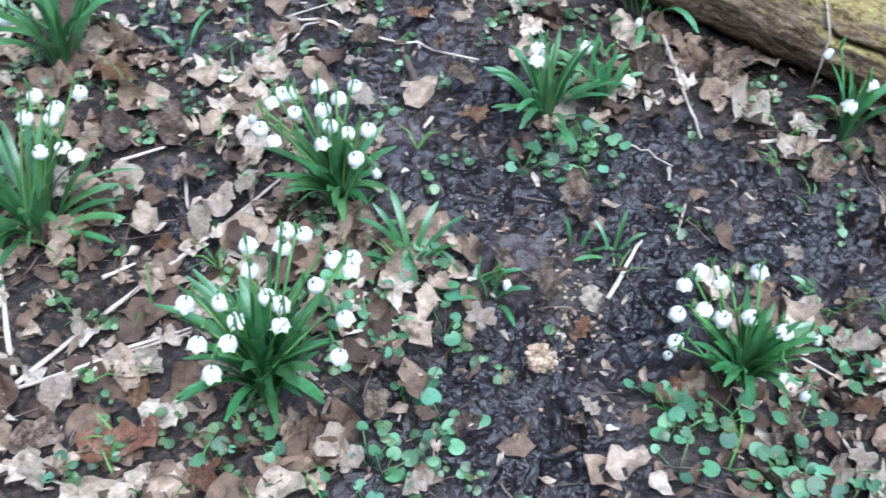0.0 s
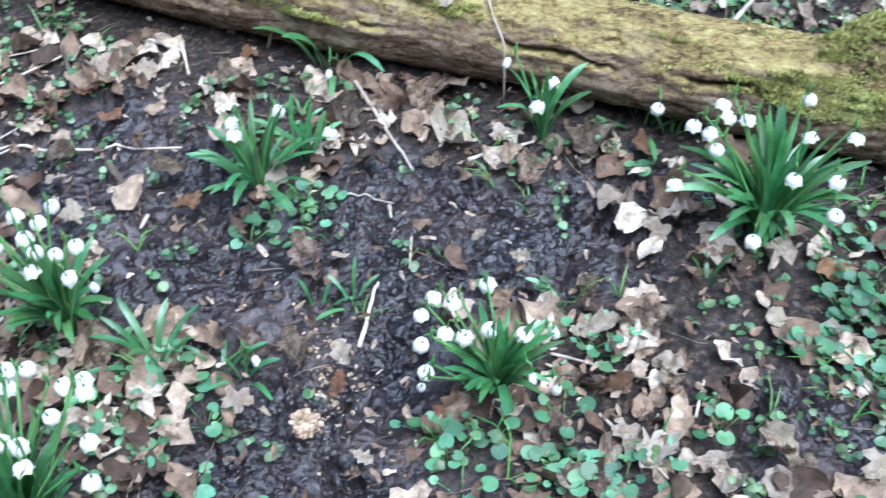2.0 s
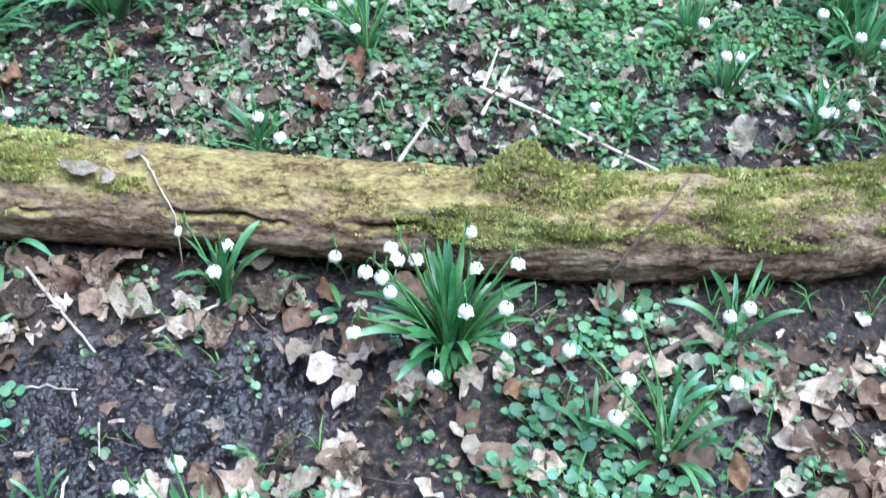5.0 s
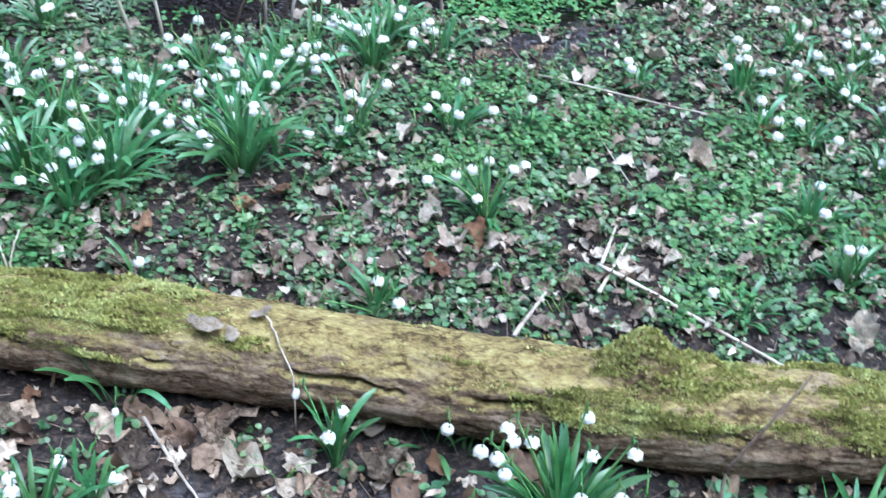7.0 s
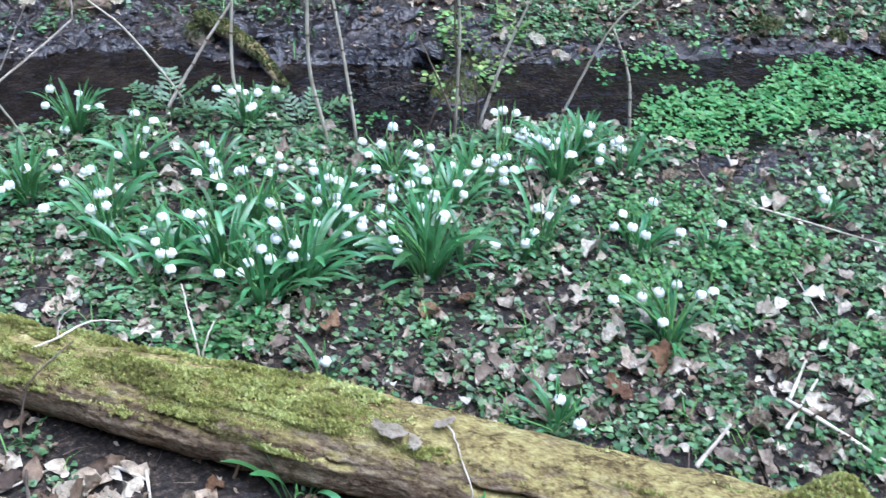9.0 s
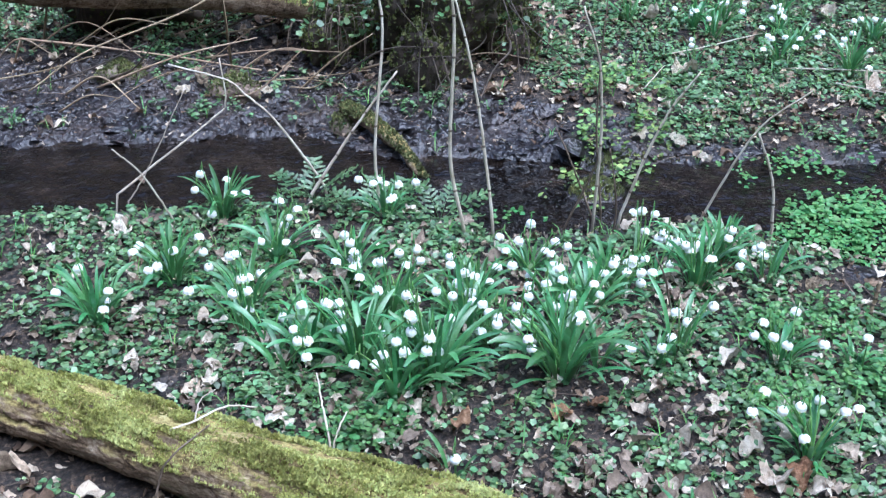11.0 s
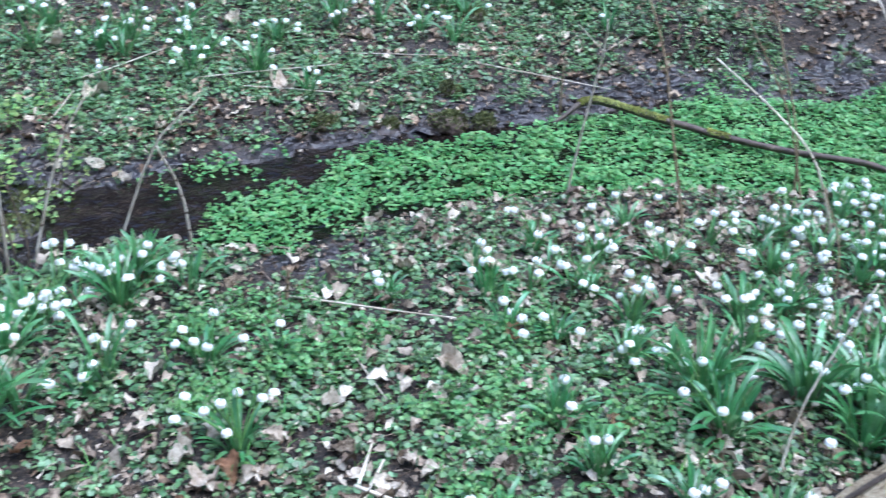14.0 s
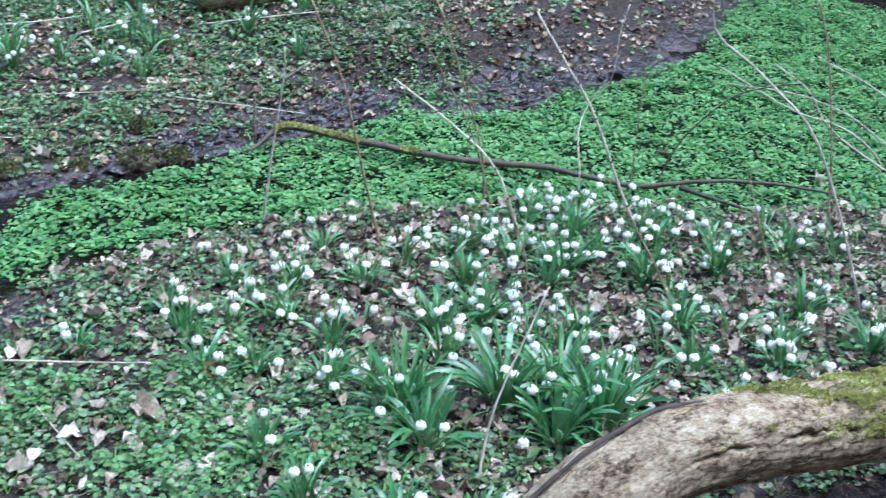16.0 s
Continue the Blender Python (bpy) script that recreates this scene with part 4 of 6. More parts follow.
# the far bank
for x, y, s, f in [(1.94, 4.66, 0.8, 4), (2.01, 4.32, 0.8, 4), (2.18, 4.42, 0.8, 5), (2.46, 3.88, 0.9, 5), (2.52, 3.60, 0.75, 3), (2.99, 4.15, 0.9, 6), (2.42, 4.42, 0.8, 5), (3.68, 4.64, 0.9, 6),
                   (3.82, 4.52, 0.9, 6), (4.28, 4.28, 0.9, 7), (4.02, 3.87, 0.8, 4), (4.02, 3.54, 0.75, 1), (3.62, 4.09, 0.7, 2), (3.08, 4.33, 0.8, 5), (2.70, 4.15, 0.7, 6), (4.4, 4.1, 0.9, 6),
                   (3.59, 4.02, 0.7, 1), (2.6, 4.7, 0.8, 5), (3.2, 4.8, 0.8, 5), (2.9, 4.55, 0.8, 5), (4.7, 4.4, 0.8, 5), (1.75, 4.9, 0.8, 4)]:
    snowflake(x, y, int(18 * s), s, 0.9, f)


for k in range(26):
    x, y = g4.uniform(1.7, 4.6), g4.uniform(3.7, 5.0)
    snowflake(x, y, int(g4.integers(6, 13)), g4.uniform(0.6, 0.95), 1.0, int(g4.integers(2, 6)), gen=g4)


# ---- low plants, leaves, litter ----
def region(n, x0, x1, y0, y1):
    return rng.uniform(x0, x1, n), rng.uniform(y0, y1, n)


def cover_density(x, y):
    beyond = log_side(x, y)
    patch = fbm(x * 4.5, y * 4.5, 80, 3)
    d = np.where(beyond > 0.12, (0.38 + 0.62 * smooth(patch, 0.38, 0.56)) * np.where(x > 2.3, 0.6, 1.0) * (1 - 0.85 * np.exp(-(((x - 1.93) / 0.22) ** 2 + ((y - 2.5) / 0.10) ** 2))), 0)
    near = 0.26 * smooth(patch, 0.48, 0.62) * (1 - 0.75 * mud(x, y)) + 0.012
    near = np.maximum(near, 0.5 * np.exp(-(((x - 1.2) / 0.35) ** 2 + ((y - 0.75) / 0.3) ** 2)))
    near = np.maximum(near, 0.5 * np.exp(-(((x + 0.15) / 0.22) ** 2 + ((y - 0.72) / 0.12) ** 2)))
    near = np.maximum(near, 0.35 * np.exp(-(((x - 0.5) / 0.16) ** 2 + ((y - 0.76) / 0.10) ** 2)))
    near = np.maximum(near, 0.4 * np.exp(-(((x - 0.25) / 0.12) ** 2 + ((y - 1.3) / 0.08) ** 2)))
    near = np.maximum(near, 0.4 * np.exp(-(((x + 0.02) / 0.14) ** 2 + ((y - 1.0) / 0.10) ** 2)))
    d = np.where(beyond < -0.10, near, d)
    d = np.where(y > near_bank(x) - 0.05, 0, d)
    d = np.where(y > far_bank(x) + 0.12, 0.8 * smooth(patch, 0.34, 0.54) * np.where(y < far_bank(x) + wet_reach(x), 0.6 * smooth(fbm(x * 3, y * 3, 83, 3), 0.42, 0.62), 1.0), d)
    return d


k = np.linspace(0, 2 * np.pi, 5, endpoint=False)
disc = np.concatenate([[(0, 0, -0.10)], np.stack([np.cos(k), np.sin(k) * 0.92, 0.10 * np.cos(2 * k)], -1)])
disc[1] *= (0.62, 1, 1)
k = np.linspace(0, 2 * np.pi, 9, endpoint=False)
round_leaf = np.concatenate([[(-0.3, 0, -0.06)], np.stack([0.45 * np.cos(k) - 0.1, 0.45 * np.sin(k), 0.02 + 0.05 * np.cos(2 * k)], -1), np.stack([np.cos(k), np.sin(k) * 0.95, 0.14 * np.cos(2 * k)], -1)])
round_leaf[14:16] *= (0.75, 1, 1)
j = np.arange(9)
round_f = np.concatenate([np.stack([0 * j, 1 + j, 1 + (j + 1) % 9], 1), np.stack([1 + j, 10 + j, 10 + (j + 1) % 9], 1), np.stack([1 + j, 10 + (j + 1) % 9, 1 + (j + 1) % 9], 1)])
disc_f = np.stack([np.zeros(5, int), 1 + np.arange(5), 1 + (np.arange(5) + 1) % 5], 1)


def low_plants(name, label, n, box, density, size, lift, mat, sprig=5, shape=None):
    """Sprigs of small round leaves over a stretch of ground."""
    x, y = region(n, *box)
    keep = rng.random(n) < density(x, y)
    x, y = np.repeat(x[keep], sprig), np.repeat(y[keep], sprig)
    a = rng.uniform(0, 6.28, len(x))
    r = rng.uniform(0.3, 1.6, len(x)) * size[1]
    x, y = x + r * np.cos(a), y + r * np.sin(a)
    s = rng.uniform(size[0], size[1], len(x))
    z = land(x, y) + rng.uniform(0.004, lift, len(x))
    M = rotations(a + 1.57, rng.normal(0.25, 0.35, len(x)), rng.uniform(0, 6.28, len(x)))
    V, F = strew(*(shape or (disc, disc_f)), M, np.stack([x, y, z], -1), s)
    return tagged(piece(name, tri_mesh(name, V, F, mat)), label, "ground cover", kind="stuff")


low_plants("ground_cover", "low creeping plants with small round green leaves", 50000, (-0.9, 5.0, 0.3, 5.4), lambda x, y: cover_density(x, y) * (log_side(x, y) > 0), (0.0045, 0.0115), 0.030, MAT_COVER, 6)
low_plants("path_plants", "low round-leaved green plants along the muddy path", 7500, (-0.9, 2.0, 0.3, 2.4), lambda x, y: cover_density(x, y) * (log_side(x, y) <= 0), (0.003, 0.0095), 0.030, MAT_COVER, 6, (round_leaf, round_f))
low_plants("islet_plants", "bright yellow-green leafy plants on a mossy islet in the stream", 800, (0.98, 1.75, 3.06, 3.9), lambda x, y: smooth(fbm(x * 9, y * 9, 97, 2), 0.36, 0.55) * np.exp(-(np.hypot(x - 1.26 - 0.52 * np.clip(y - 3.24, 0, 0.5), np.minimum(y - 3.24, 0) + np.maximum(y - 3.74, 0)) / 0.17) ** 4), (0.004, 0.014), 0.085, MAT_ISLET, 5)
low_plants("far_bank_plants", "low dark green plants covering the far bank", 4200, (1.3, 5.6, 3.1, 5.5), lambda x, y: (y > far_bank(x) + 0.8 * wet_reach(x)) * (0.25 + 0.75 * smooth(fbm(x * 5 + 3, y * 5, 86, 3), 0.38, 0.55)), (0.006, 0.014), 0.035, MAT_COVER, 5)
LUSH = [(1.80, 1.62, 0.20, 0.15), (1.62, 2.06, 0.18, 0.10), (2.02, 1.86, 0.14, 0.10), (2.06, 1.44, 0.14, 0.10), (1.50, 2.30, 0.18, 0.10), (1.30, 2.02, 0.10, 0.07), (1.55, 1.42, 0.12, 0.08), (0.35, 2.08, 0.10, 0.06)]
low_plants("chickweed", "lush patches of small fresh green leaves behind the log", 7500, (0.2, 2.4, 1.2, 2.5), lambda x, y: np.max([np.exp(-(((x - a) / c) ** 2 + ((y - b) / d) ** 2) ** 2) for a, b, c, d in LUSH], 0) * (log_side(x, y) > 0.13), (0.0045, 0.0105), 0.055, MAT_LUSH, 6)


def cress_density(x, y):
    """The mat of watercress: a round tuft upstream, then a long band that fills the stream."""
    near = np.interp(x, [1.70, 1.76, 1.82, 1.95, 2.04, 2.24, 2.42, 2.61, 2.84, 3.02, 3.10, 3.44, 3.61, 3.93, 4.1, 4.6, 6, 9], [2.86, 2.74, 2.68, 2.67, 2.74, 2.72, 2.67, 2.62, 2.52, 2.40, 2.28, 2.10, 1.98, 1.62, 1.36, 0.95, 0.6, 0.2])
    top = np.interp(x, [1.68, 1.77, 1.84, 1.95, 2.08, 2.13, 2.17, 2.28, 2.48, 2.60, 2.79, 3.06, 3.42, 3.99, 4.37, 4.79, 5.33, 5.76, 6.88], [2.88, 2.98, 3.04, 3.07, 3.08, 3.0, 2.98, 3.10, 3.16, 3.14, 3.04, 3.05, 2.96, 2.88, 2.6, 2.58, 2.46, 2.46, 2.82])
    top = top + 0.08 * (fbm(x * 6, y * 6, 90, 2) - 0.5)
    near = near + 0.07 * (fbm(x * 7 + 4, y * 7, 93, 2) - 0.5)
    gap = 0.9 * np.exp(-(((x - 2.85) / 0.12) ** 2 + ((y - 2.42) / 0.04) ** 2))
    mat = smooth(x, 1.68, 1.76) * smooth(y - near, -0.02, 0.03) * (1 - smooth(y - top, -0.03, 0.03)) * (1 - gap) * (0.5 + 0.5 * smooth(fbm(x * 11, y * 11, 91, 2), 0.3, 0.45))
    loose = smooth(fbm(x * 9, y * 9, 95, 2), 0.46, 0.6) * (0.4 * np.exp(-(((x - 2.02) / 0.3) ** 2 + ((y - 3.27) / 0.07) ** 2)) + 0.3 * np.exp(-(((x - 4.15) / 0.3) ** 2 + ((y - 2.95) / 0.14) ** 2)) + 0.35 * np.exp(-(((x - 0.95) / 0.1) ** 2 + ((y - 3.08) / 0.05) ** 2)))
    shore = 0.3 * smooth(fbm(x * 8, y * 8, 96, 2), 0.5, 0.6) * (y > near_bank(x) - 0.02) * (y < near) * (x > 1.7) * (x < 3.2)
    return np.maximum(np.maximum(mat, loose), shore)


x, y = region(46000, 0.8, 7.6, 0.5, 3.45)
keep = rng.random(len(x)) < cress_density(x, y)
x, y = np.repeat(x[keep], 5), np.repeat(y[keep], 5)
a = rng.uniform(0, 6.28, len(x))
x, y = x + 0.022 * np.cos(a), y + 0.022 * np.sin(a)
z = np.maximum(land(x, y), WATER) + rng.uniform(0.004, 0.03, len(x)) + 0.035 * (fbm(x * 6, y * 6, 92, 2) - 0.4) + 0.035 * (fbm(x * 19, y * 19, 94, 2) - 0.4)
V, F = strew(disc * np.array([1.15, 0.75, 1.6]), disc_f, rotations(a, rng.normal(0.1, 0.38, len(x)), a * 3), np.stack([x, y, z], -1), rng.uniform(0.006, 0.0135, len(x)))
tagged(piece("watercress", tri_mesh("watercress", V, F, MAT_CRESS)), "dense bright green watercress mat floating on the stream", "water plant", kind="stuff")


def dry_leaf(kind, gen, crumple=1.0, nt=11, nu=7):
    """A crumpled dead leaf one unit long, folded along its rib: oval like beech, wavy like oak, broad like maple, or torn."""
    t = np.linspace(0, 1, nt)[:, None]
    u = np.linspace(-1, 1, nu)[None]
    if kind == "oval":
        w = 0.27 * np.sin(np.pi * t) ** 0.75 + 0.01
    elif kind == "oak":
        w = (0.26 * np.sin(np.pi * t ** 1.15) ** 0.7 + 0.015) * (1 + 0.24 * np.sin(t * 24 + gen.uniform(0, 6)))
    elif kind == "broad":
        w = 0.40 * np.sin(np.pi * (0.1 + 0.88 * t)) ** 0.6 * (1 + 0.16 * np.sin(t * 13 + gen.uniform(0, 6)) + 0.3 * (fbm(t * 4 + gen.uniform(0, 40), 0 * t, 16, 2) - 0.5))
    else:
        w = 0.30 * np.sin(np.pi * (0.06 + 0.86 * t)) ** 0.5 * (1 + 0.9 * (fbm(t * 5 + gen.uniform(0, 40), 0 * t, 6, 2) - 0.5))
    edge = 1 + 0.10 * (gen.random((nt, 1)) - 0.5) * np.abs(u) ** 3
    bend = gen.uniform(-0.25, 0.25)
    X = (t - 0.5) * (1 - 0.06 * u ** 2) + 0 * u
    Y = u * w * edge + bend * (t - 0.5) ** 2
    p = gen.uniform(0, 50)
    wave = 1.4 * (fbm(X * 4.2 + p, Y * 4.2, 5, 3) - 0.5)
    Z = crumple * (gen.uniform(-0.1, 0.5) * np.abs(Y) + gen.uniform(-0.8, 1.6) * Y ** 2 + gen.uniform(-0.5, 0.7) * X ** 2 + 0.34 * wave + gen.uniform(-0.35, 0.35) * X * Y * 2)
    Z = Z - 0.4 * Z.min() - 0.6 * Z.mean()
    F = grid_faces(nt, nu)
    return np.stack([X, Y, Z], -1).reshape(-1, 3), np.concatenate([F[:, [0, 1, 2]], F[:, [0, 2, 3]]])


def lobed_leaf(gen, crumple=1.0, spokes=30, rings=6):
    """A crumpled five-lobed dead leaf one unit long, pleated along its lobes."""
    a = np.linspace(-np.pi, np.pi, spokes, endpoint=False)
    r = np.full(spokes, 0.30)
    for at, reach in ((0, 0.56), (1.0, 0.50), (-1.0, 0.50), (2.05, 0.40), (-2.05, 0.40)):
        r = np.maximum(r, reach * gen.uniform(0.85, 1.1) * np.clip(1.12 - np.abs(a - at) / 0.9, 0, 1) ** 0.6)
    r = r * (1 - 0.6 * np.exp(-((np.abs(a) - np.pi) / 0.3) ** 2)) * gen.uniform(0.82, 1.12, spokes)
    if gen.random() < 0.6:
        torn = gen.uniform(-3, 3)
        r = r * (1 - 0.5 * np.exp(-((a - torn) / 0.5) ** 2))
    k = np.linspace(0, 1, rings + 1)[1:, None]
    X, Y = k * r * np.cos(a) - 0.12, k * r * np.sin(a)
    p = gen.uniform(0, 50)
    rr = k * r
    fold = gen.uniform(0, 3.1)
    across = X * math.cos(fold) + Y * math.sin(fold)
    Z = crumple * (0.10 * rr * np.cos(2 * np.pi * a / 1.02) + 0.62 * (fbm(X * 4 + p, Y * 4, 5, 3) - 0.5) + gen.uniform(-0.6, 1.7) * across ** 2 + gen.uniform(-0.1, 0.35) * np.abs(across) + gen.uniform(0, 0.7) * k ** 4 * r * (vnoise(a * 1.4 + p, 0 * a, 9) - 0.35))
    V = np.concatenate([[(-0.12, 0, Z[0].mean())], np.stack([X, Y, Z], -1).reshape(-1, 3)])
    V[:, 2] -= 0.4 * V[:, 2].min() + 0.6 * V[:, 2].mean()
    j = np.arange(spokes)
    F = [np.stack([0 * j, 1 + j, 1 + (j + 1) % spokes], 1)]
    for i in range(rings - 1):
        b, c = 1 + i * spokes, 1 + (i + 1) * spokes
        n = (j + 1) % spokes
        F += [np.stack([b + j, c + j, c + n], 1), np.stack([b + j, c + n, b + n], 1)]
    return V, np.concatenate(F)


def litter_density(x, y, bits=False):
    beyond = log_side(x, y)
    patch = fbm(x * 3.5 + 5, y * 3.5, 101, 3)
    near = (0.35 + 0.65 * smooth(patch, 0.38, 0.58)) * (1 - 0.9 * mud(x, y))
    near = np.maximum(near, 0.95 * (1 - smooth(x, -0.25, -0.05)) * (1 - 0.8 * mud(x, y)))
    near = np.maximum(near, 0.4 * np.exp(-((beyond + 0.2) / 0.12) ** 2)) * (1 - 0.62 * smooth(beyond, -0.28, -0.1))
    d = np.where(beyond > 0.1, 0.28 + 0.4 * smooth(patch, 0.5, 0.62) + 0.35 * smooth(x, 2.0, 2.5), near)
    d = np.where(np.abs(beyond) < 0.1, 0.15, d)
    wet = wet_reach(x) + 0.3 * (patch - 0.5)
    d = np.where((y > near_bank(x) - 0.04) & (y < far_bank(x) + wet), np.where(y < far_bank(x), 0.003, (0.03 + 0.1 * smooth(x, 1.3, 1.6)) + (0.12 + 0.4 * smooth(x, 1.3, 1.6)) * smooth(fbm(x * 4, y * 4, 84, 3), 0.5, 0.65)), d)
    d = np.where(y >= far_bank(x) + wet, 0.8, d)
    return np.maximum(d, 0.42) * ((y < near_bank(x)) | (y > far_bank(x))) if bits else d


def strewn_leaves(name, label, n, box, size, seed, hole=None, mat=None, amount=litter_density):
    parts = []
    g2 = np.random.default_rng(seed)
    for kind in ("oval", "oak", "torn", "torn", "torn", "oval", "oak", "torn", "broad", "oak"):
        bits = size[1] < 0.04
        V0, F0 = dry_leaf("torn" if bits else kind, g2, 1.5, *((4, 3) if bits or hole else (7, 4)))
        if kind == "broad" and not bits and not hole:
            V0, F0 = lobed_leaf(g2, 1.5, 18, 4)
        if bits:
            V0 = V0 * np.array([1.0, g2.uniform(0.35, 0.8), 1.0])
        m = n // 10
        x, y = g2.uniform(box[0], box[1], m), g2.uniform(box[2], box[3], m)
        keep = g2.random(m) < amount(x, y, size[1] < 0.04)
        if hole:
            keep &= ~((x > hole[0]) & (x < hole[1]) & (y > hole[2]) & (y < hole[3]))
        x, y = x[keep], y[keep]
        z = np.maximum(land(x, y), WATER) + g2.uniform(-0.004, 0.016, len(x)) + (0.016 if mat and not hole else 0)
        M = rotations(g2.uniform(0, 6.28, len(x)), g2.normal(0, 0.4, len(x)), g2.uniform(0, 6.28, len(x)))
        parts.append(strew(V0, F0, M, np.stack([x, y, z], -1), g2.uniform(size[0], size[1], len(x)) * g2.uniform(0.45, 1.15, len(x)) * np.where(log_side(x, y) > 0, 0.72, 1.0)))
    V, F = merged(parts)
    return tagged(piece(name, tri_mesh(name, V, F, mat or MAT_LITTER, size[1] > 0.04)), label, "dead leaves", kind="stuff")


strewn_leaves("leaf_litter", "layer of curled tan and brown dead leaves on the soil", 9500, (-1.0, 5.4, 0.2, 5.6), (0.04, 0.09), 3)
strewn_leaves("path_litter", "thick layer of crumpled brown leaves beside the muddy path", 2400, (-0.85, 1.7, 0.4, 2.4), (0.04, 0.095), 9, None, None, lambda x, y, bits=False: 0.8 * litter_density(x, y) * (log_side(x, y) < -0.08))
strewn_leaves("leaf_crumbs", "small broken bits of dead leaf", 36000, (-1.0, 5.2, 0.3, 5.0), (0.008, 0.034), 4)


def between(x, y, bits=False):
    """The ground between the log and the stream, palest in the drift of snowflakes."""
    on = (log_side(x, y) > 0.12) & (y < near_bank(x) - 0.03)
    patch = fbm(x * 4 + 8, y * 4, 105, 3)
    behind = np.exp(-((log_side(x, y) - 0.24) / 0.13) ** 2) * smooth(x, 0.5, 0.8) * (1 - smooth(x, 1.35, 1.6))
    return on * (0.22 + 0.5 * smooth(patch, 0.42, 0.6) + 0.5 * smooth(x, 2.0, 2.4) + 0.6 * behind)


strewn_leaves("bleached_litter", "bleached greyish bits of old leaf between the low plants", 24000, (-0.4, 4.3, 0.6, 3.1), (0.012, 0.038), 6, None, MAT_BLEACHED, between)
strewn_leaves("bleached_leaves", "bleached old leaves lying between the snowflakes", 5200, (-0.4, 4.3, 0.6, 3.1), (0.045, 0.085), 8, None, MAT_BLEACHED, between)

strewn_leaves("leaf_litter_outer", "dead leaves over the ground farther off", 12000, (-4.5, 8.5, -3, 8.5), (0.05, 0.10), 5, (-1.0, 5.4, 0.2, 5.6))
low_plants("ground_cover_outer", "low green plants farther off", 16000, (-6, 10, -4, 10), lambda x, y: 0.5 * cover_density(x, y) * ~((x > -0.9) & (x < 5.0) & (y > 0.3) & (y < 5.4)), (0.010, 0.018), 0.03, MAT_COVER, 5)

strewn_leaves("far_bank_leaves", "bleached and brown old leaves on the far bank", 16000, (-0.6, 7.6, 2.6, 5.6), (0.035, 0.08), 12, None, None, lambda x, y, bits=False: 0.85 * (y > far_bank(x) + 0.7 * wet_reach(x)) * (0.3 + 0.7 * smooth(fbm(x * 4, y * 4, 106, 3), 0.4, 0.58)))

# crumbs of mud on the trodden soil
g5 = np.random.default_rng(55)
x, y = g5.uniform(-0.7, 1.5, 44000), g5.uniform(0.42, 1.8, 44000)
keep = g5.random(44000) < 0.9 * mud(x, y) * smooth(fbm(x * 9, y * 9, 40, 2), 0.36, 0.58) + 0.05 * (log_side(x, y) < -0.1)
x, y = x[keep], y[keep]
x2, y2 = g5.uniform(-0.6, 5.2, 30000), g5.uniform(2.5, 4.6, 30000)
keep = (y2 > far_bank(x2) - 0.02) & (y2 < far_bank(x2) + wet_reach(x2)) & (g5.random(30000) < 0.8)
x, y = np.concatenate([x, x2[keep]]), np.concatenate([y, y2[keep]])
big = np.where(y > 2.4, 1.9, 1.0)
clod = np.array([(1, 0.1, 0), (0.3, 0.9, 0.1), (-0.8, 0.6, -0.1), (-0.7, -0.7, 0.1), (0.4, -0.9, 0), (0.1, 0.1, 0.75), (-0.2, 0.2, -0.6)])
clod_f = np.array([(0, 1, 5), (1, 2, 5), (2, 3, 5), (3, 4, 5), (4, 0, 5), (1, 0, 6), (2, 1, 6), (3, 2, 6), (4, 3, 6), (0, 4, 6)])
M = rotations(g5.uniform(0, 6.28, len(x)), g5.normal(0, 0.5, len(x)), g5.uniform(0, 6.28, len(x))) @ (np.eye(3) * np.stack([g5.uniform(0.7, 1.9, len(x)), g5.uniform(0.6, 1.1, len(x)), g5.uniform(0.4, 1.0, len(x))], -1)[:, None])
V, F = strew(clod, clod_f, M, np.stack([x, y, land(x, y) + 0.001], -1), 0.0028 * np.exp(g5.normal(0.1, 0.7, len(x))) * big)
tagged(piece("mud_crumbs", tri_mesh("mud_crumbs", V, F, MAT_SOIL, False)), "wet dark crumbs and clods of trodden mud", "mud", kind="stuff")

# a pale crumbly clod pressed into the mud
g6 = np.random.default_rng(66)
clump = tagged(new("crumbly_clod"), "pale tan crumbly clod of rotten wood on dark mud", "clod")
q = g6.normal(0, 1, (260, 3))
q = q / np.linalg.norm(q, axis=1)[:, None] * g6.uniform(0.3, 1, (260, 1)) * (0.024, 0.024, 0.013) + (0.188, 0.905, rim(0.188, 0.905) + 0.01)
V, F = strew(clod, clod_f, rotations(*g6.uniform(0, 6.28, (3, 260))), q, g6.uniform(0.002, 0.0065, 260))
piece("crumbly_mass", tri_mesh("crumbly_mass", V, F, MAT_ROTTEN, False), clump)
q = np.stack([g6.normal(0.235, 0.03, 130), g6.normal(0.99, 0.06, 130)], -1)
V, F = strew(clod, clod_f, rotations(*g6.uniform(0, 6.28, (3, 130))), np.stack([q[:, 0], q[:, 1], land(q[:, 0], q[:, 1]) + 0.002], -1), g6.uniform(0.0015, 0.006, 130))
tagged(piece("rotten_wood_crumbs", tri_mesh("rotten_wood_crumbs", V, F, MAT_ROTTEN, False)), "tan crumbs of rotten wood on the mud", "crumbs", kind="stuff")

